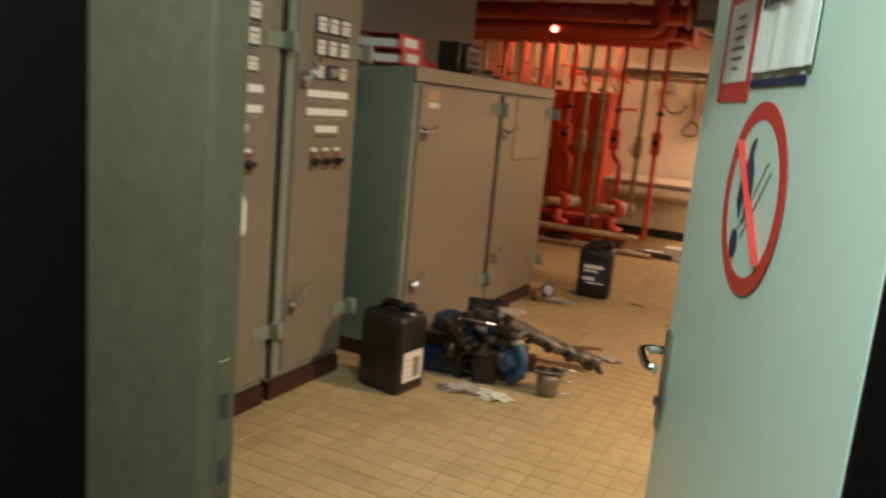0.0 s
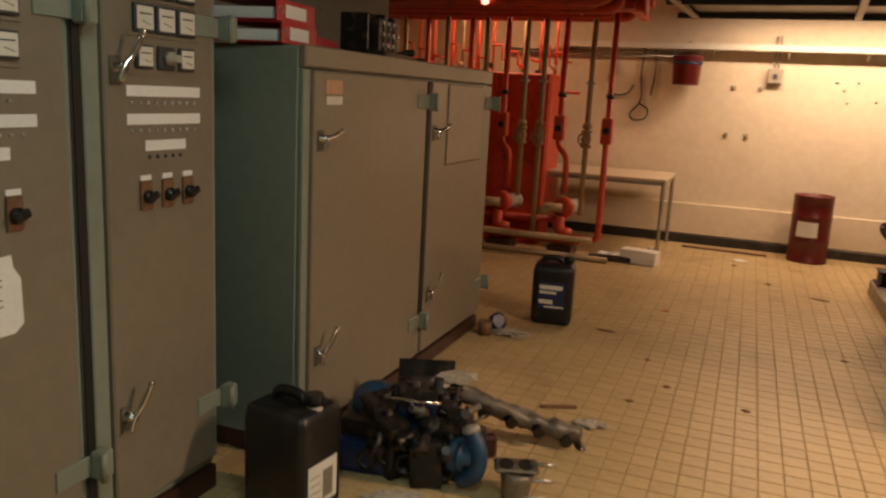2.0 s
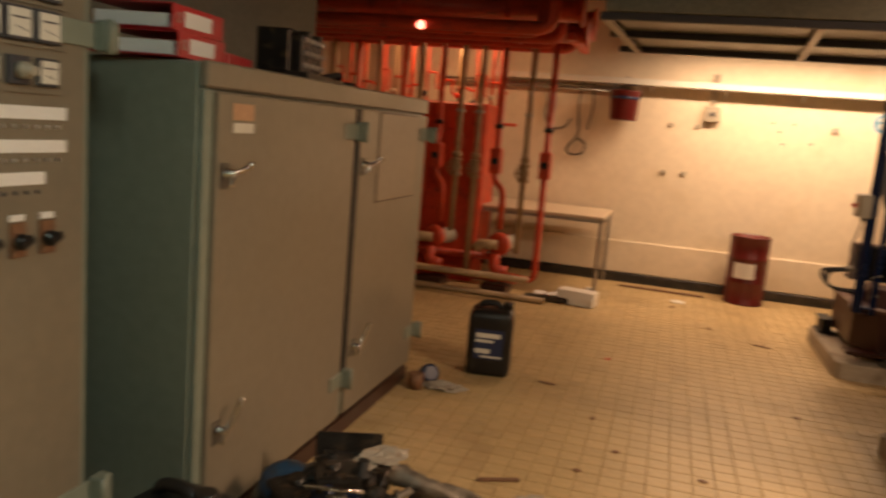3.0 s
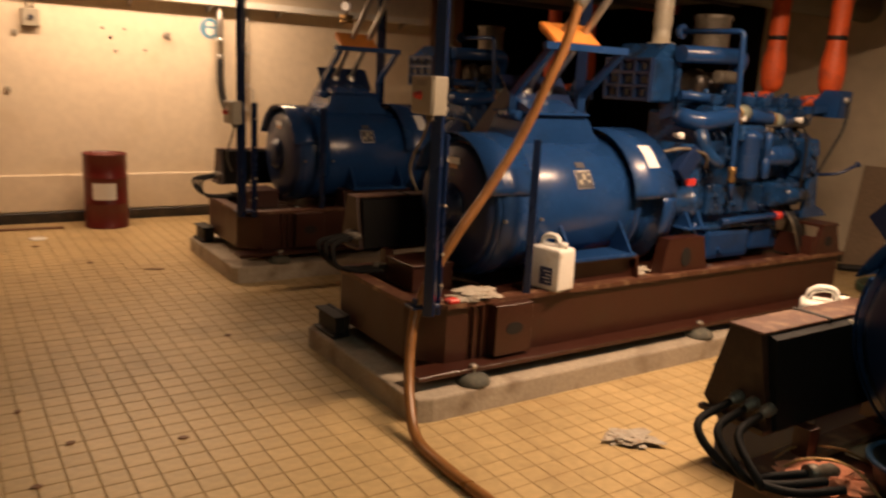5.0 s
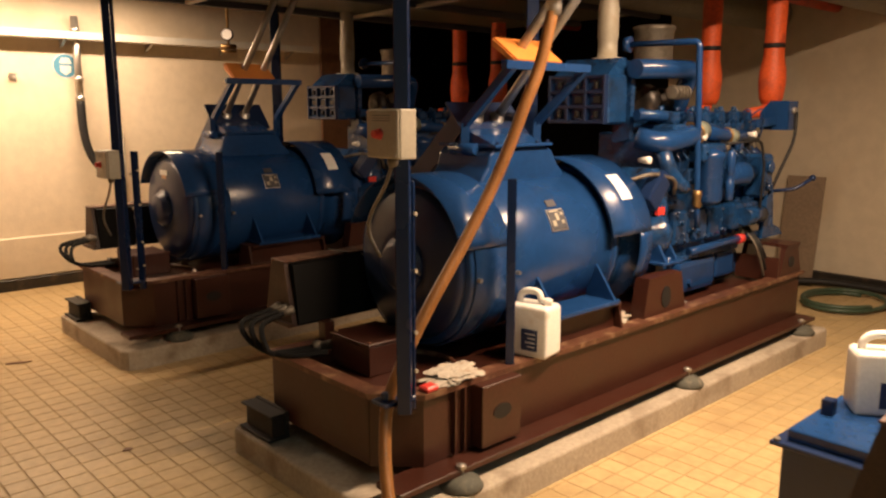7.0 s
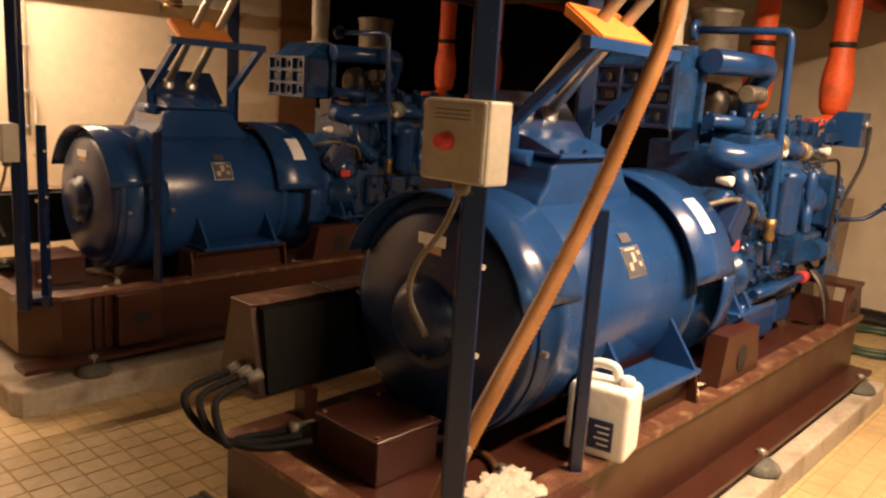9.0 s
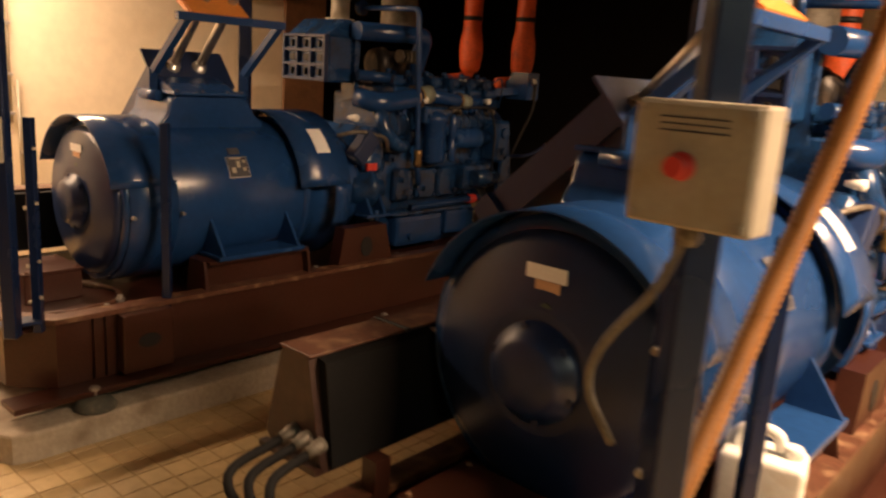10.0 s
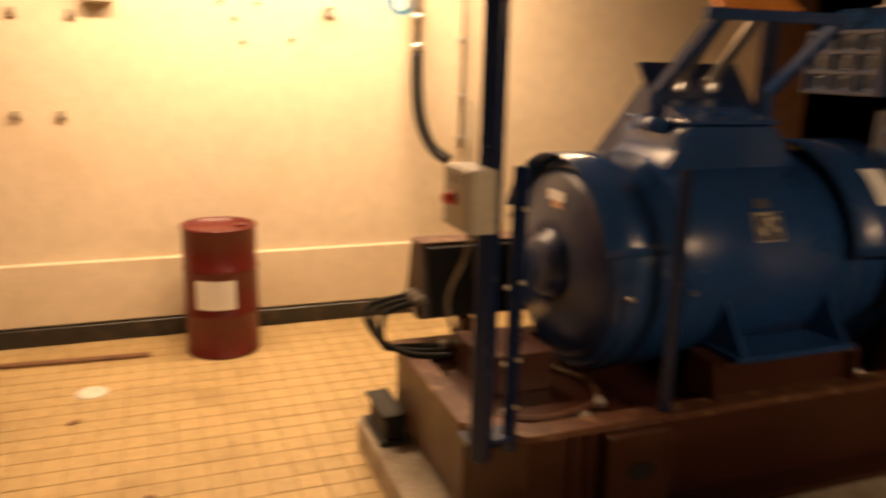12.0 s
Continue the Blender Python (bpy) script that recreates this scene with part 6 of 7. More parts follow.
# white carton and loose bits near the table
bm = B()
box(bm, -0.17, 0.17, -0.08, 0.08, 0, 0.13, 0.006)
solid("white_box", bm, M_WHITE, "white plastic box lying on the floor", "box", pose(-1.33, 8.45, 0, 0, 0, -10))
bm = B()
lathe(bm, (0, 0, 0), (0, 0, 1), [(0, 0.035), (0.07, 0.04), (0.07, 0.034), (0.01, 0.03)], 16)
solid("paper_cup", bm, M_WHITE, "small white cup lying by the table", "cup", pose(-1.30, 9.0, 0.036, 90, 0, 40))
rag(pose(-1.62, 8.62, 0, 0, 0, 0), 0.14, 9.9, "crumpled white sheet under the pipes", M_PAPER)
rag(pose(-1.28, 8.75, 0, 0, 0, 0), 0.07, 12.9, "crumpled paper near the table")
bm = B()
box(bm, -0.20, 0.20, -0.05, 0.05, 0, 0.05, 0.01)
solid("steel_scrap", bm, M_OIL, "dark metal scrap under the pipes", "scrap", pose(-1.60, 8.40, 0, 0, 0, 8))
bm = B()
box(bm, -0.42, 0.42, -0.02, 0.02, 0, 0.018, 0.003)
solid("floor_lath", bm, M_WOOD, "thin reddish lath lying by the wall", "lath", pose(-0.62, 9.62, 0, 0, 0, -3))
bm = B()
lathe(bm, (0, 0, 0), (0, 0, 1), [(0, 0.07), (0.004, 0.07), (0.008, 0.05), (0.003, 0.03)], 20)
solid("floor_drain", bm, M_LABEL, "pale round lid lying on the tiles", "lid", pose(-0.45, 9.2, 0))
random.seed(3)
for k, (x, y, s) in enumerate(((0.18, 7.84, 0.07), (-0.92, 6.8, 0.02), (-1.22, 6.06, 0.06), (-0.75, 5.2, 0.02), (-0.9, 5.6, 0.015), (-0.35, 5.05, 0.02), (-0.2, 8.2, 0.025), (-0.5, 8.9, 0.03), (-0.9, 4.9, 0.02), (0.2, 6.2, 0.02))):
    bm = B()
    prism(bm, [(-s, -0.012), (s * 0.3, -0.016), (s, 0.004), (0.1 * s, 0.015), (-0.7 * s, 0.01)], "z", 0, 0.006)
    solid("floor_debris", bm, M_SIGNRED if k == 1 else M_WOOD, "small flat scrap lying on the tiles", "debris", pose(x, y, 0.001, 0, 0, random.uniform(-40, 40)), "floor scraps")

# ---- pipework bay ----
def upright(x, y, z0, z1, r, material, label, kind):
    p = thing("vertical_pipe", label, "pipe", pose(x, y, 0), "upright pipes")
    bm = B()
    if kind == "valve":
        cyl(bm, (0, 0, z0), (0, 0, z1), r)
    else:
        pipe(bm, [(0.10, -0.06, z0), (0.10, -0.06, z0 + 0.34), (0, 0, z0 + 0.42), (0, 0, z1)], r, 0.09)
    part("pipe_run", bm, material, p)
    bm = B()
    if kind == "box":
        box(bm, -0.052, 0.052, -0.055, 0.055, 1.10, 1.33, 0.022, seg=2)
        part("pump_block", bm, material, p, "red check-valve block")
        bm = B()
        cyl(bm, (0, -0.055, 1.215), (0, -0.075, 1.215), 0.030)
        part("dark_knob", bm, M_BLACK, p)
        bm = B()
        cyl(bm, (0, 0, 1.50), (0, 0, 1.54), r * 1.35)
        part("coupling", bm, M_BLACK, p)
    else:
        lathe(bm, (0, 0, 1.05), (0, 0, 1), [(0, r), (0.0, 0.05), (0.02, 0.05), (0.03, 0.035), (0.08, 0.05), (0.13, 0.035), (0.14, 0.05), (0.16, 0.05), (0.16, r)], 16)
        lathe(bm, (0, 0, 1.22), (0, 0, 1), [(0, 0.035), (0.02, 0.045), (0.05, 0.035)], 14)
        cyl(bm, (0, 0, 1.13), (0, -0.10, 1.13), 0.012, seg=8)
        part("valve_body", bm, material, p)
        bm = B()
        lathe(bm, (0, -0.10, 1.13), (0, -1, 0), [(0, 0.050), (0.0, 0.062), (0.012, 0.062), (0.012, 0.050)], 20, False)
        for a in (0, 60, 120):
            c, s = math.cos(math.radians(a)) * 0.055, math.sin(math.radians(a)) * 0.055
            cyl(bm, (-c, -0.106, 1.13 - s), (c, -0.106, 1.13 + s), 0.006, seg=6)
        part("hand_wheel", bm, material, p)
        bm = B()
        box(bm, -0.035, 0.035, -0.03, 0.03, 1.62, 1.645)
        part("pipe_clip", bm, M_BOXGREY, p)
    return p


PY = 8.30
for x, y, z0, r, kind in ((-1.715, PY, 0.20, 0.028, "valve2"), (-1.89, PY - 0.05, 0.42, 0.024, "valve"), (-2.155, PY, 0.62, 0.028, "box"), (-2.34, PY - 0.02, 0.20, 0.024, "valve"), (-2.52, PY, 0.55, 0.024, "valve"),
                         (-2.74, PY + 0.1, 0.62, 0.026, "box"), (-2.95, PY + 0.1, 0.40, 0.024, "valve"), (-3.14, PY + 0.2, 0.3, 0.026, "box"), (-3.4, PY + 0.2, 0.3, 0.024, "valve"), (-3.65, PY + 0.3, 0.3, 0.026, "box"), (-3.9, PY + 0.3, 0.3, 0.024, "valve")):
    red = kind in ("box", "valve2")
    k = "valve" if kind == "valve" else "box"
    if kind == "valve2":
        p = thing("vertical_pipe", "red upright pipe with a check-valve block", "pipe", pose(x, y, 0), "upright pipes")
        bm = B()
        pipe(bm, [(-0.30, 0.05, 0.20), (0.0, 0, 0.18), (0, 0, 2.42)], r, 0.08)
        part("pipe_run", bm, M_RED, p)
        bm = B()
        box(bm, -0.052, 0.052, -0.055, 0.055, 1.09, 1.33, 0.022, seg=2)
        part("pump_block", bm, M_RED, p, "red check-valve block")
        bm = B()
        cyl(bm, (0, -0.055, 1.215), (0, -0.075, 1.215), 0.030)
        part("dark_knob", bm, M_BLACK, p)
        bm = B()
        cyl(bm, (0, 0, 1.50), (0, 0, 1.54), r * 1.35)
        part("coupling", bm, M_BLACK, p)
    else:
        upright(x, y, z0, 2.42, r, M_RED if red else M_BEIGE, "red upright pipe with a check-valve block" if red else "tan upright pipe with a hand-wheel valve", k)
for i, x in enumerate((-2.08, -2.70)):
    p = thing("circulation_pump", "red and tan circulation pump on the pipework", "pump", pose(x, 8.38, 0), "circulation pumps")
    bm = B()
    lathe(bm, (-0.02, 0, 0.46), (0.35, 0.9, 0), [(0, 0.03), (0.0, 0.10), (0.05, 0.11), (0.08, 0.10), (0.10, 0.085)], 22)
    part("pump_casing", bm, M_RED, p)
    bm = B()
    lathe(bm, (0.02, 0.09, 0.46), (0.35, 0.9, 0), [(0, 0.070), (0.01, 0.080), (0.03, 0.080), (0.035, 0.072), (0.15, 0.072), (0.155, 0.078), (0.19, 0.070), (0.20, 0.04)], 22)
    part("pump_motor", bm, M_BOXGREY, p, "dull grey pump motor")
    bm = B()
    pipe(bm, [(0.0, -0.04, 0.46), (-0.16, -0.06, 0.46), (-0.2, -0.06, 0.40)], 0.045, 0.06)
    part("inlet_elbow", bm, M_BEIGE, p)
    bm = B()
    pipe(bm, [(-0.02, -0.02, 0.38), (-0.02, -0.03, 0.24), (0.10, -0.02, 0.22)], 0.05, 0.08)
    lathe(bm, (-0.02, -0.03, 0.20), (0, 0, -1), [(0, 0.05), (0.02, 0.06), (0.06, 0.06), (0.08, 0.03)], 16)
    part("outlet_elbow", bm, M_RED, p)
    bm = B()
    box(bm, -0.12, 0.12, -0.08, 0.22, 0.0, 0.10, 0.01)
    part("pump_foot", bm, M_BROWN, p)
for y, z, r, x1, m_ in ((8.20, 0.20, 0.030, -1.75, M_BEIGE), (8.24, 0.029, 0.028, -1.6, M_BEIGE), (8.42, 0.14, 0.03, -1.9, M_RED), (8.5, 0.32, 0.03, -2.1, M_RED)):
    bm = B()
    pipe(bm, [(-4.3, y, z), (x1, y, z)], r)
    solid("floor_level_pipe", bm, m_, "pipe running low across the bay", "pipe", group="low pipes")
tank = thing("red_tank", "large red painted tank behind the pipes", "tank", pose(0, 0, 0))
bm = B()
box(bm, -4.3, -2.38, 8.75, 9.3, 0.22, 1.72, 0.02)
part("tank_shell", bm, M_RED, tank)
bm = B()
box(bm, -4.3, -2.42, 8.8, 9.25, 0.0, 0.219)
part("tank_base", bm, M_RED, tank)
for x in (-4.1, -3.53, -2.96, -2.41):
    bm = B()
    box(bm, x - 0.02, x + 0.02, 8.722, 8.749, 0.23, 1.71, 0.003)
    part("stiffener", bm, M_RED, tank)
bm = B()
lathe(bm, (-2.69, 8.748, 1.35), (0, -1, 0), [(0, 0.10), (0.0, 0.12), (0.015, 0.12), (0.02, 0.09), (0.024, 0.02)], 24)
part("hand_hole", bm, M_RED, tank)
# overhead red manifold
mh = thing("overhead_manifold", "red overhead pipe manifold with flanges", "pipe manifold", pose(0, 0, 0))
for y, z, r in ((8.05, 2.32, 0.09), (8.45, 2.44, 0.11), (7.6, 2.42, 0.09)):
    bm = B()
    pipe(bm, [(-4.4, y, z), (-1.45, y, z)], r, 0.1, 20)
    part("header_pipe", bm, M_RED, mh)
    for x in (-1.45, -2.0, -2.9):
        bm = B()
        lathe(bm, (x, y, z), (1, 0, 0), [(0, r), (0, r + 0.03), (0.02, r + 0.03), (0.02, r)], 20)
        part("flange", bm, M_RED, mh)
for x in (-1.55, -2.3, -3.1):
    bm = B()
    box(bm, x - 0.03, x + 0.03, 7.9, 8.9, 2.24, 2.30, 0.004)
    part("support_beam", bm, M_RED, mh, "red painted support beam")
for k, (y, z, r) in enumerate(((7.30, 2.24, 0.05), (7.45, 2.22, 0.035), (7.80, 2.23, 0.045), (8.20, 2.22, 0.03), (8.62, 2.25, 0.05))):
    bm = B()
    pipe(bm, [(-4.4, y, z), (-1.62 - 0.1 * (k % 2), y, z), (-1.6 - 0.1 * (k % 2), y, z + 0.5)], r, 0.1, 14)
    part("header_branch", bm, M_RED, mh)
for k in range(8):
    bm = B()
    x = -3.9 + 0.21 * k
    cyl(bm, (x, 9.4, 0.5), (x, 9.4, 2.62), 0.02, seg=12)
    part("branch_pipe", bm, M_RED if k % 3 else M_BEIGE, mh)
    bm = B()
    pipe(bm, [(x, 9.39, 1.45 + 0.1 * (k % 2)), (x + 0.21, 9.39, 1.45 + 0.1 * (k % 2))], 0.016)
    part("branch_link", bm, M_RED, mh)
    bm = B()
    cyl(bm, (x, 9.34, 1.50), (x, 9.30, 1.50), 0.04)
    part("branch_valve", bm, M_BLACK, mh)
for k in range(11):
    x = -4.25 + 0.175 * k
    bm = B()
    cyl(bm, (x, 9.36 + 0.02 * (k % 2), 1.3), (x, 9.36 + 0.02 * (k % 2), 2.62), 0.013 + 0.004 * (k % 3), seg=10)
    part("riser", bm, M_RED if k % 4 else M_BEIGE, mh)
    bm = B()
    pipe(bm, [(x, 9.33, 2.02 - 0.07 * (k % 3)), (x + 0.12, 9.31, 2.02 - 0.07 * (k % 3)), (x + 0.12, 9.31, 1.86 - 0.05 * (k % 2)), (x + 0.175, 9.33, 1.86 - 0.05 * (k % 2))], 0.012, 0.03, 8)
    part("riser_link", bm, M_RED, mh)
    bm = B()
    lathe(bm, (x, 9.32, 1.80 - 0.06 * (k % 2)), (0, -1, 0), [(0, 0.02), (0.01, 0.03), (0.04, 0.03), (0.05, 0.015)], 10)
    part("riser_valve", bm, (M_BLACK, M_BOXGREY, M_RED)[k % 3], mh)
bm = B()
lathe(bm, (-2.60, 7.262, 2.225), (0, -1, -0.5), [(0, 0.030), (0.03, 0.030), (0.04, 0.018)], 16)
solid("pilot_lamp", bm, M_PILOT, "small glowing red pilot lamp overhead", "lamp")

# ---- overhead ----
du = thing("air_duct", "large dull sheet-metal duct with dark angle frames", "air duct", pose(0, 0, 0))
bm = B()
box(bm, -1.15, 4.6, 6.35, 8.10, 2.235, 2.60, 0.004)
part("duct_sheet", bm, M_DUCT, du)
for y in (6.40, 7.18, 8.08):
    bm = B()
    box(bm, -1.18, 4.6, y - 0.025, y + 0.025, 2.19, 2.234, 0.003)
    part("angle_bar", bm, M_INK, du, "dark steel angle bar")
for x in (-1.15, 0.05, 1.35, 2.7):
    bm = B()
    bar(bm, (x, 6.42, 2.20), (x + 0.12, 8.06, 2.20), 0.05, 0.025, 0.002)
    part("cross_brace", bm, M_BOXGREY, du, "pale cross brace under the duct")
for x in (-0.9, 1.6, 4.2):
    bm = B()
    cyl(bm, (x, 8.07, 2.2), (x, 8.07, TOP), 0.008, seg=8)
    cyl(bm, (x, 6.4, 2.2), (x, 6.4, TOP), 0.008, seg=8)
    part("hanger_rod", bm, M_STEEL, du)
for x, y, z, r, x1, lab in ((2.2, 6.05, 2.30, 0.14, 5.9, "large grey flue pipe"), (2.6, 5.1, 2.36, 0.16, 5.9, "large grey flue pipe"), (2.6, 3.2, 2.36, 0.16, 5.9, "large grey flue pipe")):
    bm = B()
    lathe(bm, (x, y, z), (1, 0, 0), [(0, r * 0.7), (0.02, r), (0.6, r), (0.6, r + 0.01), (0.64, r + 0.01), (0.64, r), (x1 - x, r)], 26)
    solid("flue_pipe", bm, M_DUCT, lab + " under the ceiling", "flue", group="flue pipes")
for y, z in ((5.55, 2.32), (5.30, 2.40), (8.2, 2.36)):
    bm = B()
    pipe(bm, [(2.0, y, z), (5.9, y, z)], 0.05)
    solid("red_overhead_pipe", bm, M_RED, "red pipe under the ceiling", "pipe", group="overhead pipes")
# tube fittings on the ceiling
for x, y, z, l, sus in ((-0.55, 1.75, 2.70, 1.25, 0), (2.0, 3.75, 2.64, 1.55, 0), (0.55, 9.25, 2.48, 2.45, 0), (-2.95, 9.05, 2.64, 1.25, 0)):
    f = thing("tube_fitting", "white fluorescent tube fitting", "ceiling lamp", pose(x, y, z), "tube fittings")
    bm = B()
    box(bm, -l / 2, l / 2, -0.06, 0.06, 0.01, 0.07, 0.006)
    part("batten", bm, M_WHITE, f)
    bm = B()
    cyl(bm, (-l / 2 + 0.03, 0, -0.012), (l / 2 - 0.03, 0, -0.012), 0.016)
    part("tube", bm, M_LAMP, f)
    bm = B()
    for s in (-1, 1):
        box(bm, s * l / 2 - 0.02, s * l / 2 + 0.02, -0.02, 0.02, -0.035, 0.012)
        cyl(bm, (s * l * 0.4, 0, 0.07), (s * l * 0.4, 0, TOP - z), 0.006, seg=8)
    part("end_holder", bm, M_WHITE, f)

# ---- loose things among the sets ----
def canister(m, label):
    c = thing("white_canister", label, "canister", m, "white canisters")
    bm = B()
    box(bm, -0.07, 0.07, -0.095, 0.095, 0, 0.21, 0.018, seg=3)
    for v in bm.verts:
        if v.co.z > 0.19:
            v.co.z += 0.035 * (1 - abs(v.co.y) / 0.095)
            v.co.x *= 0.92
    for f in bm.faces:
        f.smooth = True
    part("canister_body", bm, M_WHITE, c)
    bm = B()
    sweep(bm, [(0, 0.068, 0.205), (0, 0.062, 0.245), (0, 0.03, 0.266), (0, -0.02, 0.262), (0, -0.035, 0.225)], 0.015, 6, 8)
    part("grip", bm, M_WHITE, c)
    bm = B()
    lathe(bm, (0, -0.06, 0.215), (0, 0, 1), [(0, 0.022), (0.025, 0.022), (0.028, 0.018)], 14)
    part("canister_cap", bm, M_WHITE, c)
    bm = B()
    box(bm, -0.0725, -0.0705, -0.055, 0.02, 0.03, 0.12)
    part("canister_label", bm, M_BLUEINK, c, "dark blue label with pale bars")
    bm = B()
    for k in range(4):
        box(bm, -0.0735, -0.0722, -0.045, -0.01 + 0.01 * (k % 2), 0.045 + 0.018 * k, 0.049 + 0.018 * k)
    part("label_bars", bm, M_PAPER, c)
    return c


canister(pose(1.45, 4.93, 0.478, 0, 0, 12), "white plastic canister on the brown base frame")
tk = thing("battery_box", "dark steel box with a blue lid on the tiles", "box", pose(1.42, 3.44, 0))
bm = B()
box(bm, 0.03, 0.95, 0.03, 0.43, 0.0, 0.42, 0.004)
part("box_body", bm, M_BLUE_DARK, tk)
bm = B()
box(bm, 0.0, 0.98, 0.0, 0.46, 0.42, 0.435, 0.003)
part("box_rim", bm, M_BLUE_DARK, tk)
for x0, x1 in ((0.04, 0.48), (0.51, 0.94)):
    bm = B()
    box(bm, x0, x1, 0.04, 0.42, 0.435, 0.475, 0.004)
    part("box_lid", bm, M_BLUE, tk, "blue painted lid")
for x, y in ((0.015, 0.44), (0.26, 0.445), (0.015, 0.015), (0.49, 0.445)):
    bm = B()
    cyl(bm, (x, y, 0.435), (x, y, 0.445), 0.011, seg=8)
    part("lid_bolt", bm, M_STEEL, tk)
bm = B()
box(bm, 0.24, 0.28, 0.36, 0.40, 0.475, 0.53, 0.004)
part("lid_clip", bm, M_BLUE_POST, tk)
canister(pose(1.84, 3.72, 0.475, 0, 0, 35), "white plastic canister on the blue lid")
# clutter on the deck of the set by the doorway
DX, DY = GENS["c"]
bs = thing("plastic_basin", "dark plastic basin with a dull blue rim", "basin", pose(DX + 0.50, DY + 0.68, 0.437))
bm = B()
lathe(bm, (0, 0, 0), (0, 0, 1), [(0, 0.02), (0, 0.105), (0.012, 0.115), (0.10, 0.138), (0.104, 0.134), (0.016, 0.108), (0.012, 0.02)], 32)
part("basin_shell", bm, M_BLACKPLASTIC, bs)
bm = B()
lathe(bm, (0, 0, 0.098), (0, 0, 1), [(0, 0.138), (0.0, 0.150), (0.008, 0.152), (0.012, 0.146), (0.010, 0.135), (0, 0.134)], 32, False)
part("basin_rim", bm, M_TEAL, bs, "dull blue rolled rim")
bm = B()
prism(bm, [(-0.17, -0.11), (0.14, -0.13), (0.17, 0.10), (0.05, 0.13), (-0.15, 0.11)], "z", 0, 0.006)
bmesh.ops.bevel(bm, geom=bm.edges[:], offset=0.002, segments=1, profile=0.5, affect="EDGES")
solid("cardboard_sheet", bm, mat("tan_cardboard", (0.50, 0.33, 0.19), 0.7, 0, 0.1, 9, 70, 0.0008, (0.34, 0.2, 0.11), 0.4), "tan cardboard sheet lying on the steel deck", "cardboard", pose(DX + 0.74, DY + 0.86, 0.4375, 0, 0, 12))
bm = B()
sweep(bm, [(-0.06, -0.02, 0.008), (0.03, -0.035, 0.02), (0.05, 0.0, 0.03), (0.02, 0.03, 0.02), (-0.06, 0.02, 0.008)], 0.006, 6, 8)
solid("cable_loop", bm, M_BLACK, "small stiff black cable loop on the cardboard", "cable", pose(DX + 0.83, DY + 0.93, 0.4435, 0, 0, 20))
bm = B()
crumple(bm, 0, 0, 0, 0.12, 0.08, 0.05, 14.2, 3)
solid("shop_cloth", bm, mat("salmon_cloth", (0.62, 0.24, 0.13), 0.85, 0, 0.12, 12, 120, 0.002, (0.4, 0.16, 0.09), 0.4), "crumpled salmon workshop cloth on the deck", "rag", pose(DX + 0.31, DY + 0.86, 0.4365, 0, 0, -30))
for k, pts in enumerate(([(0.22, 0.98, 0.449), (0.34, 0.97, 0.50), (0.46, 0.90, 0.50), (0.56, 0.84, 0.449)], [(0.20, 0.95, 0.449), (0.28, 0.90, 0.51), (0.34, 0.80, 0.52), (0.36, 0.70, 0.449)])):
    bm = B()
    sweep(bm, [(DX + x, DY + y, z) for x, y, z in pts], 0.004, 6, 7)
    solid("loose_wire", bm, M_BRASS, "thin bare copper wire trailing over the deck", "wire", group="loose wires")
# ribbed hose hanging from overhead
hs = thing("suction_hose", "ribbed amber hose hanging from a valve to the floor", "hose", pose(0, 0, 0))
HP = [(1.36, 4.79, 1.86), (1.30, 4.80, 1.65), (1.235, 4.815, 1.50), (1.17, 4.84, 1.33), (1.09, 4.86, 1.17), (0.97, 4.875, 0.99), (0.85, 4.885, 0.83), (0.755, 4.90, 0.68), (0.685, 4.905, 0.56), (0.64, 4.90, 0.47), (0.60, 4.865, 0.36), (0.555, 4.80, 0.24), (0.50, 4.69, 0.12), (0.46, 4.55, 0.03), (0.44, 4.3, 0.026), (0.45, 4.0, 0.026)]
bm = B()
sweep(bm, HP, 0.0212, 30, 12, 0.0032)
part("hose_tube", bm, M_HOSE, hs)
bm = B()
lathe(bm, (1.36, 4.79, 1.83), (0, 0, 1), [(0, 0.026), (0.03, 0.03), (0.06, 0.03), (0.06, 0.05), (0.09, 0.05), (0.09, 0.03), (0.16, 0.035), (0.2, 0.02), (0.5, 0.02), (1.05, 0.02)], 16)
part("hose_valve", bm, M_STEEL, hs)
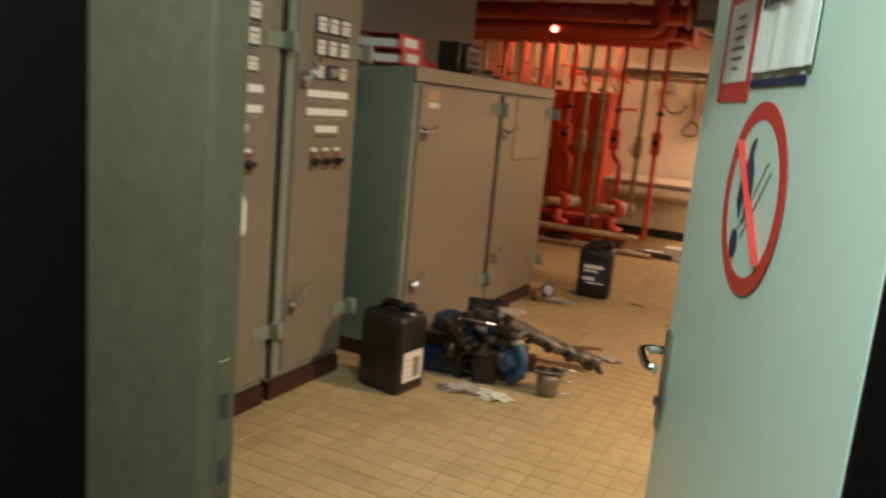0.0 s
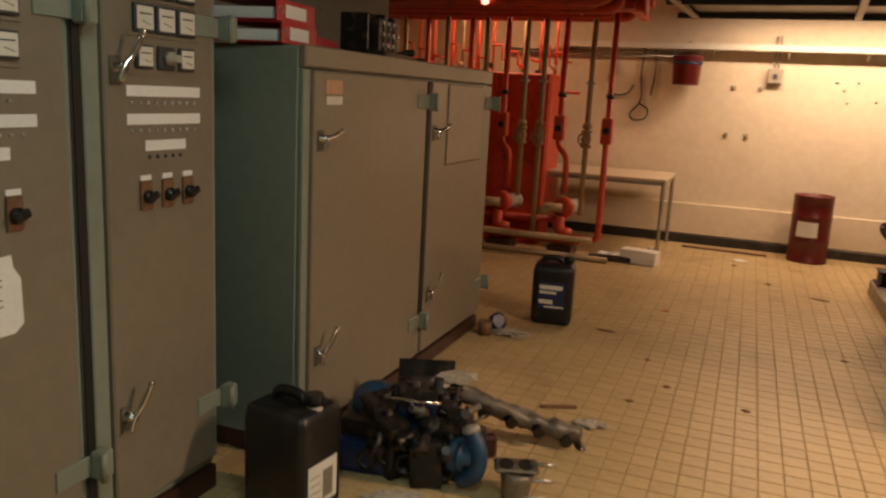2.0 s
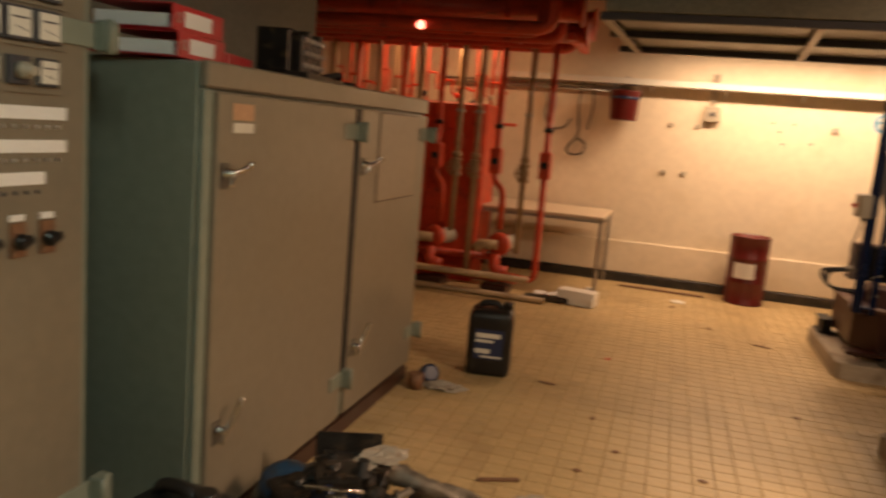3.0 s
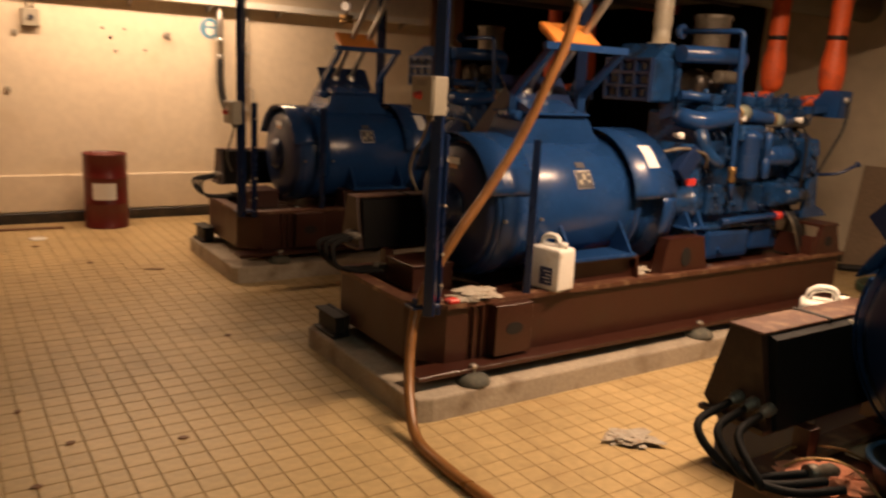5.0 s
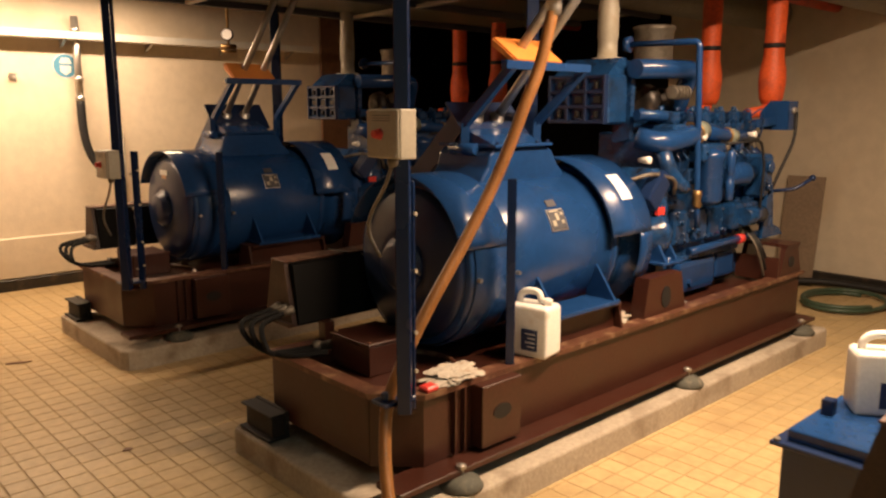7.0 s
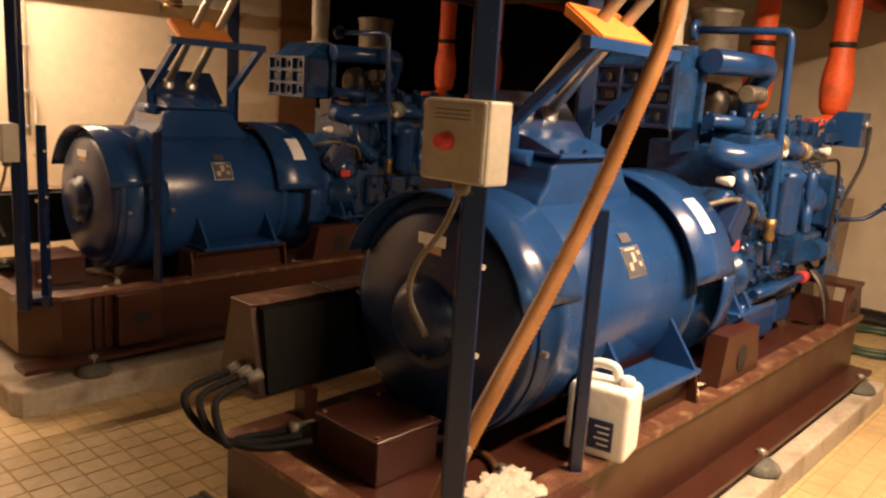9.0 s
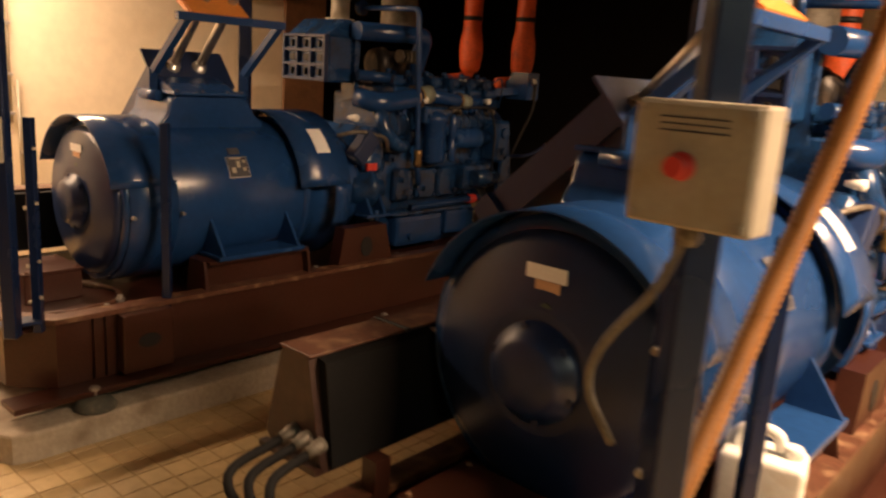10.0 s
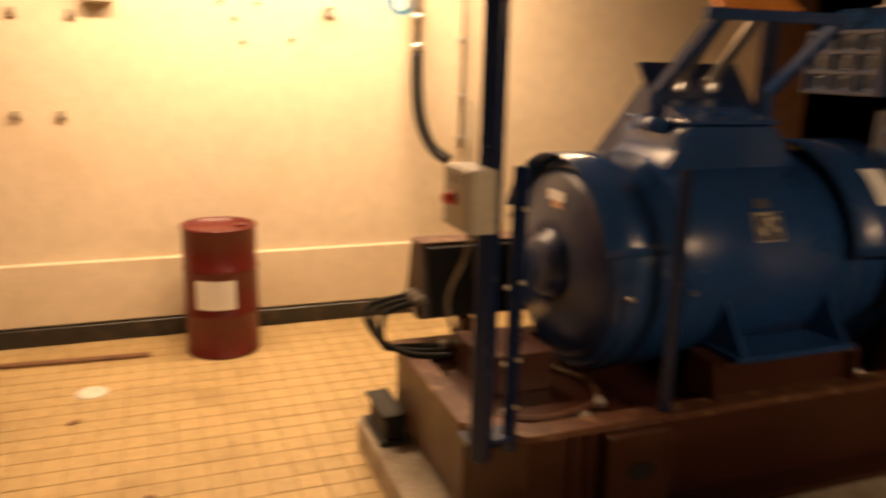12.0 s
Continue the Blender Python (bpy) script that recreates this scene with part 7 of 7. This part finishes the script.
bm = B()
bar(bm, (1.31, 4.79, 1.98), (1.41, 4.73, 1.98), 0.012, 0.012)
part("valve_lever", bm, M_STEEL, hs)
bm = B()
box(bm, 0.80, 0.86, 4.87, 4.92, 0.478, 0.50, 0.006)
solid("red_clip", bm, M_SIGNRED, "small red clip on the base frame", "clip")

# ---- floor tiles ----
PITCH, JOINT = 0.1, 0.004
NEAR_X, NEAR_Y = (-1.3, 0.2), (3.9, 5.9)


def tile_mesh(name, cells):
    """Square tiles with chamfered edges, one island each."""
    n = len(cells)
    cells = np.array(cells, float).reshape(n, 2)
    a, b = PITCH / 2 - JOINT / 2, PITCH / 2 - JOINT / 2 - 0.002
    base = np.array([(-a, -a, -0.005), (a, -a, -0.005), (a, a, -0.005), (-a, a, -0.005), (-b, -b, 0), (b, -b, 0), (b, b, 0), (-b, b, 0)])
    rng = np.random.RandomState(4)
    v = np.repeat(base[None], n, 0)
    v[:, :, :2] += cells[:, None, :]
    v[:, 4:, 2] += rng.uniform(-0.0008, 0.0004, n)[:, None]
    quads = np.array([(4, 5, 6, 7), (0, 1, 5, 4), (1, 2, 6, 5), (2, 3, 7, 6), (3, 0, 4, 7)])
    f = (quads[None] + 8 * np.arange(n)[:, None, None]).reshape(-1, 4)
    me = bpy.data.meshes.new(name)
    me.from_pydata(v.reshape(-1, 3).tolist(), [], f.tolist())
    me.materials.append(M_TILE)
    return me


cells, near = [], []
for i in range(int((EAST + 1.5 - WEST) / PITCH)):
    for j in range(int((NORTH + 0.6) / PITCH)):
        c = (WEST + PITCH * (i + 0.5), -0.6 + PITCH * (j + 0.5))
        inside = NEAR_X[0] <= c[0] <= NEAR_X[1] and NEAR_Y[0] <= c[1] <= NEAR_Y[1]
        (near if inside else cells).append(c)
rest = new("tile_field", tile_mesh("tile_field", cells))
rest.parent = floor
tagged(rest, kind="stuff")
one = tile_mesh("tile", [(0, 0)])
for c in near[:300]:
    t = new("tile", one)
    t.parent = floor
    t.location = (c[0], c[1], 0)
